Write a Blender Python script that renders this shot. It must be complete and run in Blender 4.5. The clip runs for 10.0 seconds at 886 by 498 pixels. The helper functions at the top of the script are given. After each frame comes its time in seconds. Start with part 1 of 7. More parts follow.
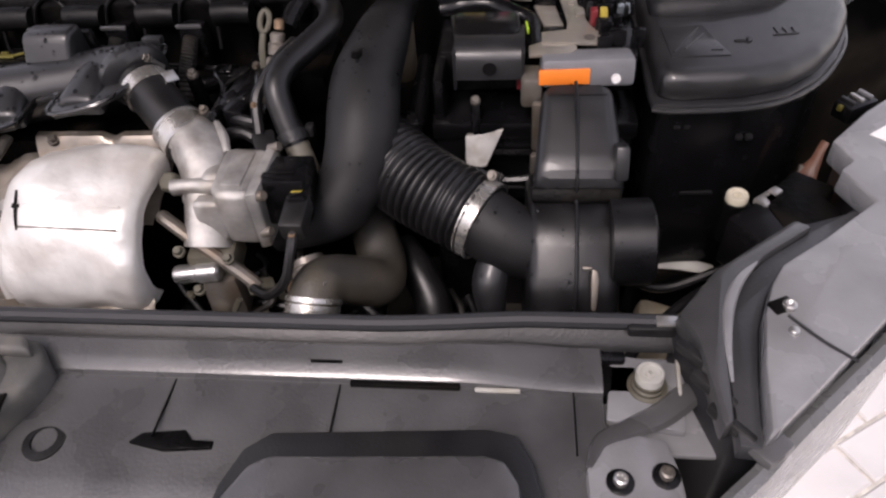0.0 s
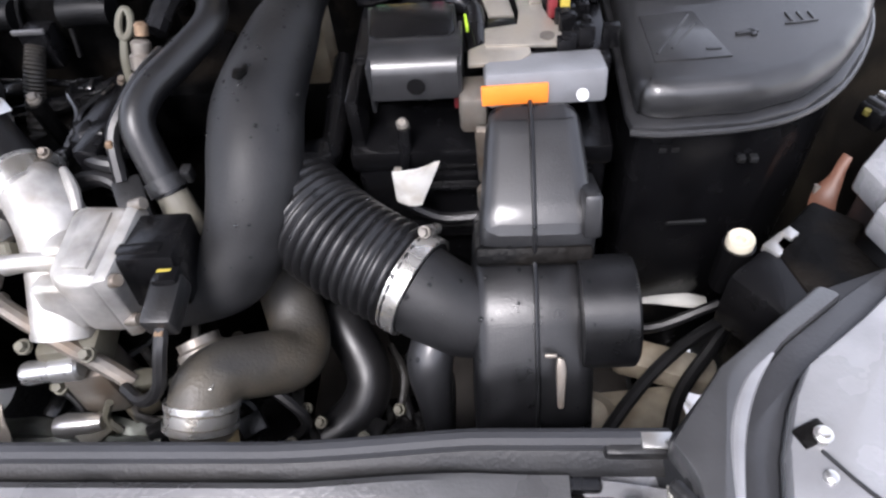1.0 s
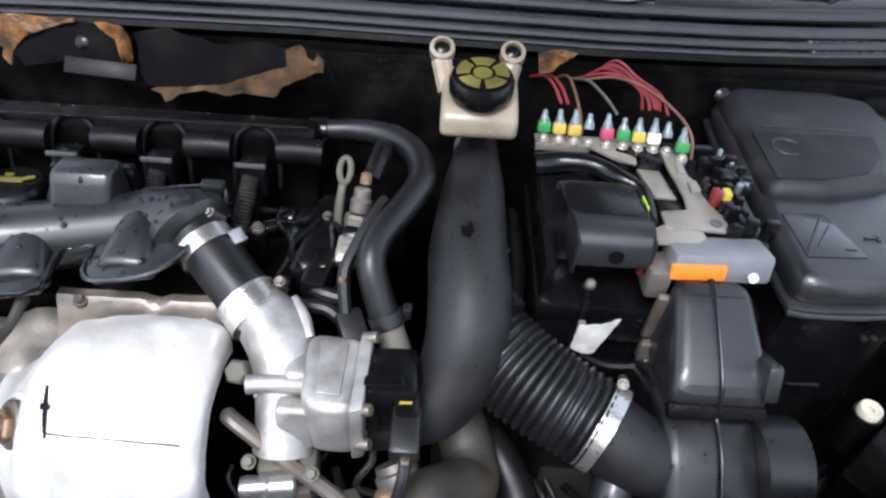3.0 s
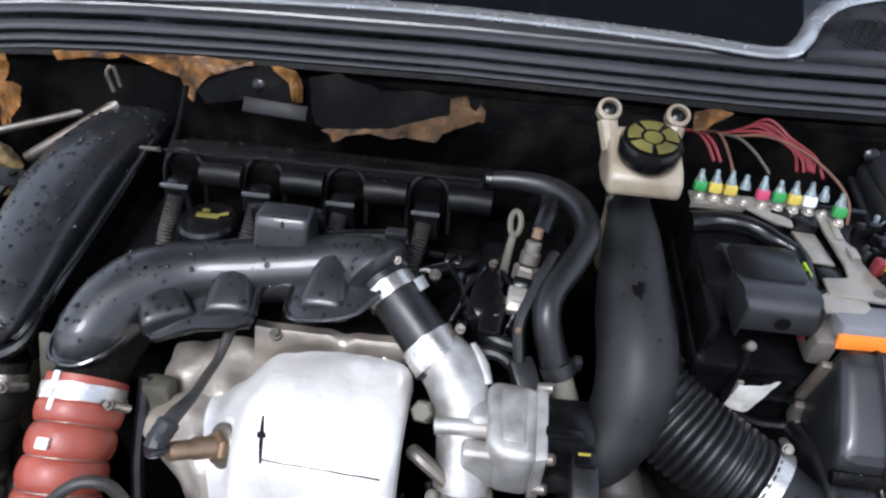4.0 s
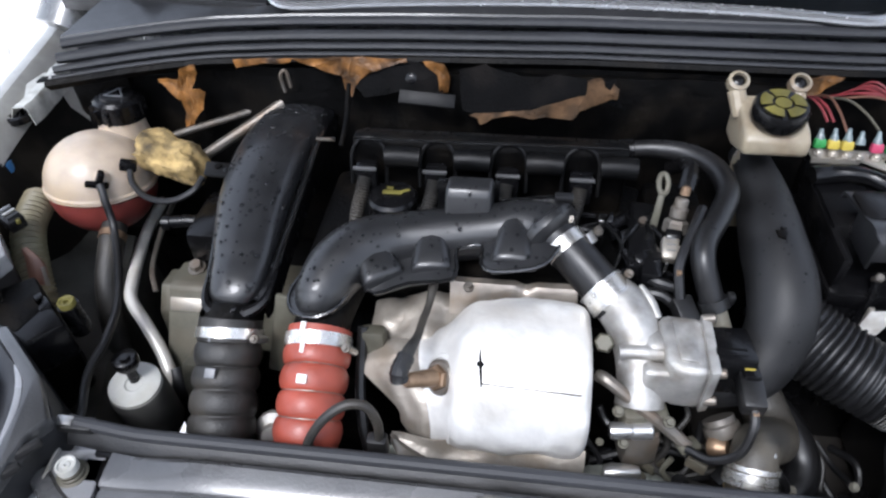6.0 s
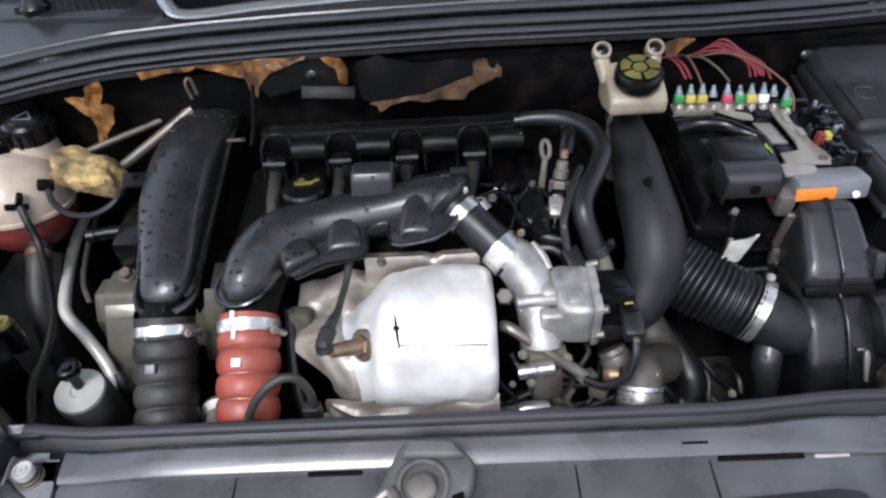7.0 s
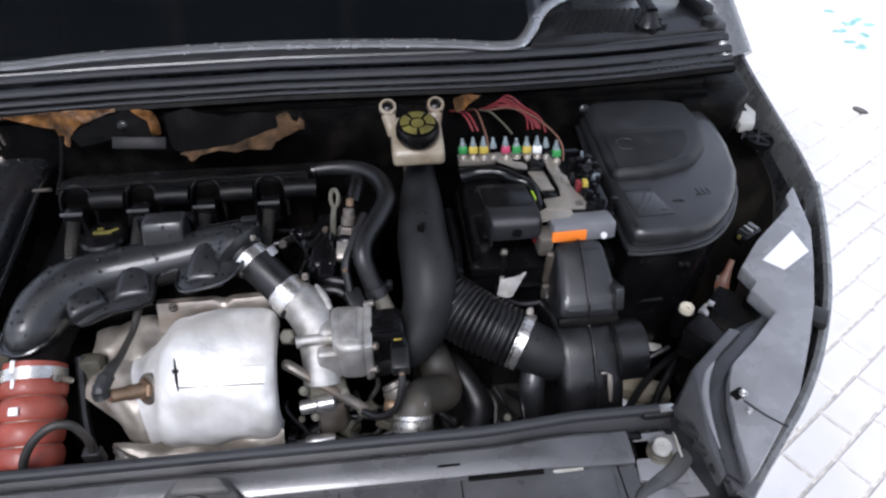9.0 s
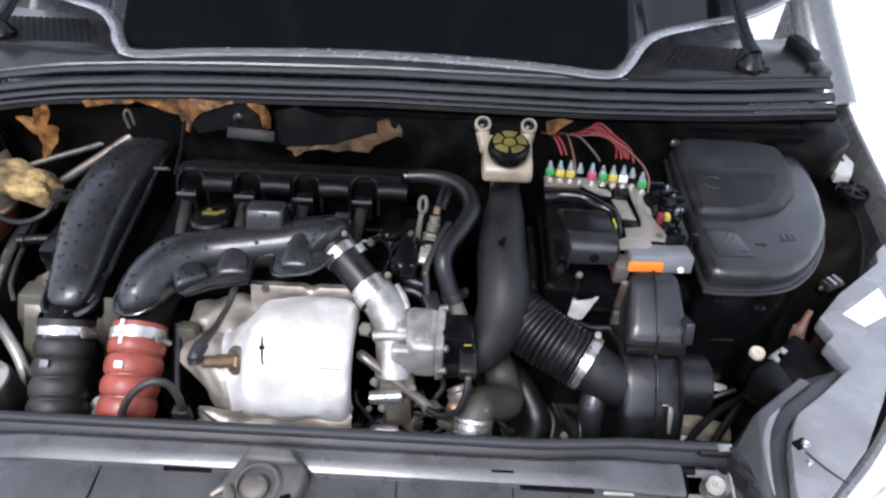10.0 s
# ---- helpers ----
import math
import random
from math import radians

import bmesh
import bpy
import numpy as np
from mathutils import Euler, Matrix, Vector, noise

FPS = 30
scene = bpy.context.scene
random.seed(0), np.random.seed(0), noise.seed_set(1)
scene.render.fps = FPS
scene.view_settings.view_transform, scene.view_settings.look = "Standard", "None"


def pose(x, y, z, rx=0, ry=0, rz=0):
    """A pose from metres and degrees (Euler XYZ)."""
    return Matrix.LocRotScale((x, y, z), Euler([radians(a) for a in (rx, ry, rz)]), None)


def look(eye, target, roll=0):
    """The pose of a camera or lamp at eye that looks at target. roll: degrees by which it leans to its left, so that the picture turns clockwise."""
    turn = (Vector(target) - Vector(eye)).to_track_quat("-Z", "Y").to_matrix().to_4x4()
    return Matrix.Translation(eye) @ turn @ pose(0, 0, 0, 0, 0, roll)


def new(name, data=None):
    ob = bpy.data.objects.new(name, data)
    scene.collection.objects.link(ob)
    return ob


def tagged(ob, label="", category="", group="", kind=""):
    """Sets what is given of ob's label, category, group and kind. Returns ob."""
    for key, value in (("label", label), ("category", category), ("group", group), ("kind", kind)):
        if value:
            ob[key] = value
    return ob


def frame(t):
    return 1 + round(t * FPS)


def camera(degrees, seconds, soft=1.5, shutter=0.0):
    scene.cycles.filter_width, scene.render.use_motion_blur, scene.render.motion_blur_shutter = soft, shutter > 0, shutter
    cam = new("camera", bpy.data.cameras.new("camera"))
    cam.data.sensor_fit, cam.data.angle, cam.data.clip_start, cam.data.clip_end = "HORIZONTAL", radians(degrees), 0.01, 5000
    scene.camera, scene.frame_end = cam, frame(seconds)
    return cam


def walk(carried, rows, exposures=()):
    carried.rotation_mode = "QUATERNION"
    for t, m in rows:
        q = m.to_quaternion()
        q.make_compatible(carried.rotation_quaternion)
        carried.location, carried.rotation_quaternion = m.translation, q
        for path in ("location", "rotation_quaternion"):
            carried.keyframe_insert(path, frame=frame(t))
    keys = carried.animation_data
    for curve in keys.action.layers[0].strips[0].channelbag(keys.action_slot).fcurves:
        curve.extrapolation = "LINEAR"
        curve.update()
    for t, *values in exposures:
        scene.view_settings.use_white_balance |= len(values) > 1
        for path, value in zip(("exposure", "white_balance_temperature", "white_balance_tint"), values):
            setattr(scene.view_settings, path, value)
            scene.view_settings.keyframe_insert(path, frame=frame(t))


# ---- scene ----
cam = camera(66.9, 10.0, soft=2.4)
METRES, EYE, TILT, LEAN, TURN = 1.0, 1.40, -48.0, 0.0, 0.0
PATH = [
    (0, (0.144, 0.071, 1.357), (-0.071, 1.486, -0.04), -5.3),
    (0.5, (0.158, 0.187, 1.328), (-0.083, 1.508, -0.154), -8.0),
    (1, (0.171, 0.242, 1.324), (0.011, 1.523, -0.205), -6.9),
    (1.5, (0.186, 0.247, 1.372), (0.086, 1.561, -0.133), -5.5),
    (2, (0.129, 0.233, 1.413), (0.133, 1.606, -0.041), -1.0),
    (2.5, (0.04, 0.235, 1.412), (0.097, 1.661, 0.011), 2.6),
    (2.7, (0.006, 0.226, 1.401), (0.084, 1.704, 0.056), 4.3),
    (3.8, (-0.114, 0.212, 1.447), (-0.232, 1.700, 0.117), 3.1),
    (4, (-0.14, 0.212, 1.459), (-0.264, 1.69, 0.118), 3.3),
    (4.5, (-0.202, 0.198, 1.474), (-0.332, 1.682, 0.139), 3.8),
    (5, (-0.239, 0.181, 1.5), (-0.428, 1.645, 0.151), 1.5),
    (5.5, (-0.261, 0.143, 1.507), (-0.503, 1.588, 0.146), -0.9),
    (5.7, (-0.272, 0.122, 1.508), (-0.510, 1.567, 0.146), -1.3),
    (6.8, (-0.238, 0.048, 1.553), (-0.341, 1.458, 0.137), -4.3),
    (7, (-0.224, 0.04, 1.56), (-0.276, 1.449, 0.141), -4.2),
    (7.5, (-0.175, 0.026, 1.573), (-0.1, 1.444, 0.164), -3.4),
    (8, (-0.12, 0.011, 1.595), (0.039, 1.429, 0.194), -2.4),
    (8.5, (-0.058, -0.006, 1.608), (0.129, 1.428, 0.226), -1.4),
    (9, (-0.058, -0.004, 1.612), (0.127, 1.451, 0.252), 1.0),
    (9.5, (-0.069, -0.006, 1.624), (0.01, 1.467, 0.274), 1.9),
    (10, (-0.07, -0.033, 1.639), (-0.098, 1.452, 0.3), 2.1),
]
walk(cam, [(t, look(eye, target, roll)) for t, eye, target, roll in PATH], [(0.0, 0.88, 6940, 24), (0.5, 1.50, 6740, 22), (1.0, 2.00, 6330, 17), (1.5, 1.93, 6130, 15), (2.0, 1.92, 6020, 15), (2.5, 1.82, 6020, 14), (4.0, 1.48, 5920, 12), (5.5, 1.55, 5970, 12), (7.0, 1.31, 6020, 13), (7.5, 1.45, 6020, 14), (8.0, 1.45, 6020, 15), (8.5, 1.01, 6020, 15), (9.0, 0.95, 6020, 15), (10.0, 1.45, 6020, 15)])

# ---- world, sun, exposure ----
world = bpy.data.worlds.new("sky")
scene.world = world
world.use_nodes = True
wn = world.node_tree.nodes
sky = wn.new("ShaderNodeTexSky")
sky.sky_type = "NISHITA"
sky.sun_disc = False
sky.sun_elevation = radians(56)
sky.sun_rotation = radians(200)
sky.dust_density = 1.5
sky.air_density = 1.0
grey = wn.new("ShaderNodeHueSaturation")
grey.inputs["Saturation"].default_value = 0.35
world.node_tree.links.new(sky.outputs[0], grey.inputs["Color"])
world.node_tree.links.new(grey.outputs[0], wn["Background"].inputs["Color"])
wn["Background"].inputs["Strength"].default_value = 0.15
sun = new("sun", bpy.data.lights.new("sun", "SUN"))
sun.data.energy = 1.1
sun.data.angle = radians(20)
sun.data.color = (1.0, 0.985, 0.965)
sun.matrix_world = look((-0.7, -1.7, 2.7), (0, 0, 0))


# ---- materials ----
def material(name, color, rough=0.5, metal=0.0, vary=0.25, scale=40.0, bump=0.15, fine=400.0, coat=0.0,
             stain=None, stain_amount=0.5, stain_scale=9.0, sub=0.0, spec=0.5, island=0.0):
    m = bpy.data.materials.new(name)
    m.use_nodes = True
    n, ln = m.node_tree.nodes, m.node_tree.links
    b = n["Principled BSDF"]
    geo = n.new("ShaderNodeNewGeometry")

    def noisy(sc, detail=4.0):
        t = n.new("ShaderNodeTexNoise")
        t.inputs["Scale"].default_value = sc
        t.inputs["Detail"].default_value = detail
        ln.new(geo.outputs["Position"], t.inputs["Vector"])
        return t
    big, small = noisy(scale), noisy(fine, 2.0)
    ramp = n.new("ShaderNodeMapRange")
    ramp.inputs["From Min"].default_value, ramp.inputs["From Max"].default_value = 0.3, 0.7
    ramp.inputs["To Min"].default_value, ramp.inputs["To Max"].default_value = 1 - vary, 1 + vary
    ln.new(big.outputs["Fac"], ramp.inputs["Value"])
    mul = n.new("ShaderNodeVectorMath")
    mul.operation = "SCALE"
    mul.inputs[0].default_value = color
    ln.new(ramp.outputs["Result"], mul.inputs["Scale"])
    out = mul.outputs["Vector"]
    if stain:
        st = noisy(stain_scale, 6.0)
        sr = n.new("ShaderNodeMapRange")
        sr.inputs["From Min"].default_value, sr.inputs["From Max"].default_value = 0.48, 0.68
        sr.inputs["To Max"].default_value = stain_amount
        ln.new(st.outputs["Fac"], sr.inputs["Value"])
        mix = n.new("ShaderNodeMix")
        mix.data_type = "RGBA"
        ln.new(sr.outputs["Result"], mix.inputs["Factor"])
        ln.new(out, mix.inputs["A"])
        mix.inputs["B"].default_value = (*stain, 1)
        out = mix.outputs["Result"]
    ln.new(out, b.inputs["Base Color"])
    rr = n.new("ShaderNodeMapRange")
    rr.inputs["To Min"].default_value, rr.inputs["To Max"].default_value = max(0.03, rough - 0.14), min(1, rough + 0.14)
    ln.new(big.outputs["Fac"], rr.inputs["Value"])
    ln.new(rr.outputs["Result"], b.inputs["Roughness"])
    b.inputs["Metallic"].default_value = metal
    b.inputs["Specular IOR Level"].default_value = spec
    b.inputs["Coat Weight"].default_value = coat
    b.inputs["Coat Roughness"].default_value = 0.12
    if sub:
        b.inputs["Subsurface Weight"].default_value = sub
        b.inputs["Subsurface Radius"].default_value = (0.02, 0.015, 0.008)
    if bump:
        bp = n.new("ShaderNodeBump")
        bp.inputs["Strength"].default_value = bump
        bp.inputs["Distance"].default_value = 0.002
        ln.new(small.outputs["Fac"], bp.inputs["Height"])
        ln.new(bp.outputs["Normal"], b.inputs["Normal"])
    return m


DUST = (0.10, 0.09, 0.08)
BLACK = material("black_plastic", (0.0035, 0.0035, 0.004), 0.24, bump=0.10, fine=500, stain=DUST, stain_amount=0.03, spec=0.34)
SATIN = material("satin_black_plastic", (0.0108, 0.0111, 0.0122), 0.42, bump=0.12, fine=900, coat=0.35, stain=(0.018, 0.0182, 0.0198), stain_amount=0.35, stain_scale=22)
# Grimy, and darker than real black to hold the bay's deep shade.
DEEP = material("grimy_shade_black", (0.0014, 0.00135, 0.0014), 0.5, bump=0.6, fine=150, stain=(0.009, 0.007, 0.005), stain_amount=0.6, stain_scale=20, spec=0.10)
PANEL = material("weathered_grey_plastic", (0.060, 0.0602, 0.0612), 0.28, scale=14, vary=0.32, coat=0.75,
                 stain=(0.115, 0.115, 0.115), stain_amount=0.45, stain_scale=12)
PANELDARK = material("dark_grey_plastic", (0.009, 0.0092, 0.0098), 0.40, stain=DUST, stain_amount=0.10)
LAMPGREY = material("lamp_housing_grey", (0.215, 0.218, 0.225), 0.26, scale=18, coat=0.9, vary=0.15, stain=(0.12, 0.12, 0.125), stain_amount=0.5, stain_scale=14)
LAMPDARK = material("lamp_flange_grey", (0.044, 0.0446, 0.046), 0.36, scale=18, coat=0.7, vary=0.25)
RUBBER = material("rubber", (0.0062, 0.0062, 0.0068), 0.40, bump=0.07, stain=DUST, stain_amount=0.04)
MATT = material("matt_duct_plastic", (0.0070, 0.0071, 0.0077), 0.56, bump=0.12, stain=(0.024, 0.024, 0.025), stain_amount=0.35, stain_scale=20, spec=0.4)
OLDRUBBER = material("dusty_rubber", (0.017, 0.016, 0.0145), 0.52, bump=0.3, stain=(0.055, 0.046, 0.034), stain_amount=0.5, stain_scale=16)
REDRUB = material("red_silicone", (0.27, 0.050, 0.030), 0.46, vary=0.2, stain=(0.22, 0.055, 0.035), stain_amount=0.5, coat=0.1)
FOIL = material("aluminium_shield", (0.70, 0.69, 0.665), 0.40, 0.3, vary=0.16, scale=25, bump=0.5, fine=90,
                stain=(0.50, 0.45, 0.38), stain_amount=0.5, stain_scale=14)
CAST = material("cast_aluminium", (0.42, 0.41, 0.39), 0.40, 0.6, vary=0.35, bump=0.35, fine=1200, stain=(0.20, 0.165, 0.12), stain_amount=0.6, stain_scale=34)
STEEL = material("galvanised_steel", (0.55, 0.55, 0.54), 0.30, 0.85, stain=(0.25, 0.2, 0.14), stain_amount=0.5, stain_scale=40)
ZINC = material("bright_zinc", (0.58, 0.57, 0.545), 0.26, 0.85, vary=0.2, stain=(0.4, 0.36, 0.28), stain_amount=0.5, stain_scale=60)
DULLSTEEL = material("dull_steel", (0.18, 0.165, 0.145), 0.42, 0.6, stain=(0.16, 0.11, 0.07), stain_amount=0.6, stain_scale=30)
BRASS = material("heat_browned_steel", (0.27, 0.185, 0.12), 0.42, 0.7, stain=(0.13, 0.08, 0.05), stain_amount=0.6, stain_scale=60)
CREAM = material("yellowed_clear_plastic", (0.275, 0.235, 0.17), 0.34, sub=0.10, vary=0.2, stain=(0.15, 0.105, 0.065), stain_amount=0.75, stain_scale=26)
TANKPLASTIC = material("milky_tank_plastic", (0.42, 0.345, 0.27), 0.34, sub=0.25, vary=0.12, stain=(0.44, 0.33, 0.2), stain_amount=0.5, stain_scale=10)
LIDPLASTIC = material("lid_plastic", (0.0145, 0.0148, 0.0156), 0.36, bump=0.2, fine=1400, coat=0.45, stain=(0.03, 0.03, 0.031), stain_amount=0.5, stain_scale=16)
PINKISH = material("pink_coolant_plastic", (0.17, 0.034, 0.028), 0.42, sub=0.2, vary=0.15)
TAN = material("torn_insulation_foil", (0.22, 0.098, 0.026), 0.42, 0.25, vary=0.75, scale=45, bump=0.9, fine=160, stain=(0.02, 0.013, 0.008), stain_amount=0.95, stain_scale=24)
FOAM = material("yellow_foam", (0.36, 0.255, 0.105), 0.85, vary=0.5, scale=70, bump=1.0, fine=350, stain=(0.05, 0.037, 0.02), stain_amount=0.95, stain_scale=24)
WHITE = material("white_print", (0.80, 0.80, 0.79), 0.5, vary=0.06)
TINPLATE = material("tinned_busbar", (0.34, 0.315, 0.275), 0.34, 0.55, stain=(0.26, 0.21, 0.15), stain_amount=0.4, stain_scale=40)
ORANGE = material("orange_plastic", (0.80, 0.20, 0.02), 0.45, vary=0.1)
YELLOW = material("yellow_plastic", (0.44, 0.34, 0.055), 0.5, vary=0.1)
GREEN = material("green_plastic", (0.03, 0.22, 0.055), 0.45, vary=0.1)
PINK = material("pink_plastic", (0.38, 0.045, 0.10), 0.45, vary=0.1)
RED = material("red_insulation", (0.16, 0.018, 0.022), 0.45, vary=0.2)
CLEARISH = material("pale_fuse_plastic", (0.17, 0.20, 0.22), 0.25, vary=0.2)
BROWNW = material("brown_insulation", (0.12, 0.055, 0.035), 0.5)
GREYPL = material("grey_connector_plastic", (0.155, 0.159, 0.168), 0.45, vary=0.12)
YPRINT = material("yellow_print", (0.115, 0.10, 0.02), 0.55, vary=0.4)
BEIGE = material("oily_beige_metal", (0.095, 0.09, 0.068), 0.55, 0.2, stain=(0.08, 0.065, 0.045), stain_amount=0.7, stain_scale=25)
GEARBOX = material("pale_gearbox_casting", (0.38, 0.34, 0.265), 0.5, 0.15, vary=0.3, stain=(0.22, 0.17, 0.11), stain_amount=0.6, stain_scale=22)
PAINT = material("dark_car_paint", (0.15, 0.153, 0.152), 0.28, 0.3, vary=0.08, coat=0.7, bump=0.0)
PALEPAINT = material("pale_primer_paint", (0.42, 0.42, 0.395), 0.45, vary=0.12, stain=(0.3, 0.27, 0.2), stain_amount=0.5, stain_scale=18)
SEAL = material("rubber_seal", (0.026, 0.027, 0.030), 0.55, vary=0.3, scale=9, coat=0.0, spec=0.35, stain=(0.035, 0.036, 0.038), stain_amount=0.4, stain_scale=14)
COIL = material("oily_coil_plastic", (0.0024, 0.0025, 0.0028), 0.46, bump=0.15, fine=500, spec=0.2, stain=(0.012, 0.011, 0.010), stain_amount=0.4, stain_scale=24)
WET = material("wet_black_edge", (0.004, 0.0041, 0.0045), 0.16, vary=0.5, scale=120, bump=0.2, fine=400, spec=0.7, coat=0.5)
# Grey felt taken down to near black for the shade at the bulkhead.
FELT = material("shaded_felt", (0.0018, 0.0018, 0.002), 0.85, vary=0.5, scale=30, bump=0.7, fine=300, stain=(0.012, 0.010, 0.009), stain_amount=0.6, stain_scale=18, spec=0.12)
GLASS = material("dark_glass", (0.004, 0.005, 0.006), 0.06, vary=0.1, bump=0.0, spec=0.5)
PAVER = material("pale_concrete_paver", (0.83, 0.81, 0.79), 0.5, vary=0.08, scale=6, stain=(0.72, 0.69, 0.65), stain_amount=0.6, stain_scale=3, coat=0.3)
JOINT = material("sandy_joint", (0.72, 0.68, 0.62), 0.85, vary=0.3)
# Grey tint puts the beads' dark refraction into the colour.
DROPM = bpy.data.materials.new("water_drop")
DROPM.use_nodes = True
DROPM.node_tree.nodes["Principled BSDF"].inputs["Base Color"].default_value = (0.12, 0.125, 0.135, 1)
DROPM.node_tree.nodes["Principled BSDF"].inputs["Roughness"].default_value = 0.07
DROPM.node_tree.nodes["Principled BSDF"].inputs["Transmission Weight"].default_value = 0.955
DROPM.node_tree.nodes["Principled BSDF"].inputs["IOR"].default_value = 1.40
DROPM.node_tree.nodes["Principled BSDF"].inputs["Specular IOR Level"].default_value = 0.9


# ---- building helpers ----
ORIGIN = {}


def thing(name, label, category, at, group="", kind=""):
    ob = new(name)
    ob.empty_display_size = 0.02
    ob.location = at
    ORIGIN[ob.name] = Vector(at)
    return tagged(ob, label, category, group, kind)


def finish(bm, mat, origin, sharp=35):
    for v in bm.verts:
        v.co -= origin
    bmesh.ops.recalc_face_normals(bm, faces=bm.faces)
    me = bpy.data.meshes.new("mesh")
    bm.to_mesh(me)
    bm.free()
    me.materials.append(mat)
    me.shade_smooth()
    me.set_sharp_from_angle(angle=radians(sharp))
    return me


def part(name, bm, mat, parent, label="", sharp=35):
    o = ORIGIN[parent.name]
    me = finish(bm, mat, o, sharp)
    me.name = name
    ob = new(name, me)
    ob.parent = parent
    ORIGIN[ob.name] = o
    if label:
        ob["label"] = label
    return ob


def single(name, bm, mat, label, category, kind="", group="", sharp=35):
    """A thing of one mesh."""
    lo = Vector([min(v.co[i] for v in bm.verts) for i in range(3)])
    hi = Vector([max(v.co[i] for v in bm.verts) for i in range(3)])
    o = Vector(((lo.x + hi.x) / 2, (lo.y + hi.y) / 2, lo.z))
    me = finish(bm, mat, o, sharp)
    me.name = name
    ob = new(name, me)
    ob.location = o
    ORIGIN[ob.name] = o
    return tagged(ob, label, category, group, kind)


def spline(pts, n=8):
    """Points on a Catmull-Rom curve; any number of components each."""
    P = [np.array(p, float) for p in pts]
    P = [2 * P[0] - P[1]] + P + [2 * P[-1] - P[-2]]
    out = []
    for i in range(1, len(P) - 2):
        a, b, c, d = P[i - 1:i + 3]
        for k in range(n):
            t = k / n
            out.append(0.5 * (2 * b + (c - a) * t + (2 * a - 5 * b + 4 * c - d) * t * t + (3 * b - a - 3 * c + d) * t ** 3))
    out.append(P[-2])
    return out


def tube(bm, pts, r, segs=14, n=8, flat=1.0, hollow=False, wob=0.0, square=2.0):
    """A round (or flattened, or squarish) tube through pts; r: one radius, or one for each point."""
    rs = [r] * len(pts) if isinstance(r, (int, float)) else list(r)
    q = spline([(*p, a) for p, a in zip(pts, rs)], n)
    C = [Vector(p[:3]) for p in q]
    R = [p[3] for p in q]
    side = None
    rings = []
    for i, c in enumerate(C):
        t = (C[min(i + 1, len(C) - 1)] - C[max(i - 1, 0)]).normalized()
        if side is None:
            side = t.cross(Vector((0, 0, 1)))
            if side.length < 0.2:
                side = t.cross(Vector((0, -1, 0)))
        side = (side - t * side.dot(t)).normalized()
        up = side.cross(t)
        ring = []
        for k in range(segs):
            a = 2 * math.pi * k / segs
            ca, sa = math.cos(a), math.sin(a)
            f = (abs(ca) ** square + abs(sa) ** square) ** (-1 / square)
            v = c + side * (R[i] * f * ca) + up * (R[i] * f * flat * sa)
            if wob:
                v += noise.noise_vector(v * 40) * wob
            ring.append(bm.verts.new(v))
        rings.append(ring)
    for a, b in zip(rings, rings[1:]):
        for k in range(segs):
            bm.faces.new((a[k], a[(k + 1) % segs], b[(k + 1) % segs], b[k]))
    if not hollow:
        bm.faces.new(rings[0][::-1])
        bm.faces.new(rings[-1])
    return bm


def box(bm, c, size, bevel=0.003, rot=(0, 0, 0), seg=2, taper=1.0):
    """A box with its centre at c, bevelled; taper narrows its top."""
    m = Matrix.Translation(c) @ Euler([radians(a) for a in rot]).to_matrix().to_4x4() @ Matrix.Diagonal((*size, 1))
    g = bmesh.ops.create_cube(bm, size=1.0)
    for v in g["verts"]:
        if v.co.z > 0:
            v.co.x *= taper
            v.co.y *= taper
        v.co = m @ v.co
    if bevel:
        es = list({e for v in g["verts"] for e in v.link_edges})
        bmesh.ops.bevel(bm, geom=es, offset=min(bevel, min(size) * 0.45), segments=seg, affect="EDGES", profile=0.5)
    return bm


def prism(bm, poly, z0, z1, bevel=0.002, axis="z", seg=2):
    """A polygon pulled along an axis: z takes (x, y), x takes (y, z), y takes (x, z)."""
    def place(p, h):
        return {"z": (p[0], p[1], h), "x": (h, p[0], p[1]), "y": (p[0], h, p[1])}[axis]
    lo = [bm.verts.new(place(p, z0)) for p in poly]
    hi = [bm.verts.new(place(p, z1)) for p in poly]
    k = len(poly)
    fs = [bm.faces.new(lo[::-1]), bm.faces.new(hi)]
    fs += [bm.faces.new((lo[i], lo[(i + 1) % k], hi[(i + 1) % k], hi[i])) for i in range(k)]
    bmesh.ops.recalc_face_normals(bm, faces=fs)
    if bevel:
        es = list({e for f in fs for e in f.edges})
        bmesh.ops.bevel(bm, geom=es, offset=bevel, segments=seg, affect="EDGES", profile=0.5)
    return bm


def lathe(bm, c, profile, axis=(0, 0, 1), segs=20):
    """A turned body: profile of (radius, height) along axis from c."""
    ax = Vector(axis).normalized()
    u = ax.orthogonal().normalized()
    w = ax.cross(u)
    c = Vector(c)
    rings = []
    for r, h in profile:
        rings.append([bm.verts.new(c + ax * h + (u * math.cos(2 * math.pi * k / segs) + w * math.sin(2 * math.pi * k / segs)) * max(r, 1e-5))
                      for k in range(segs)])
    for a, b in zip(rings, rings[1:]):
        for k in range(segs):
            bm.faces.new((a[k], a[(k + 1) % segs], b[(k + 1) % segs], b[k]))
    bm.faces.new(rings[0][::-1])
    bm.faces.new(rings[-1])
    return bm


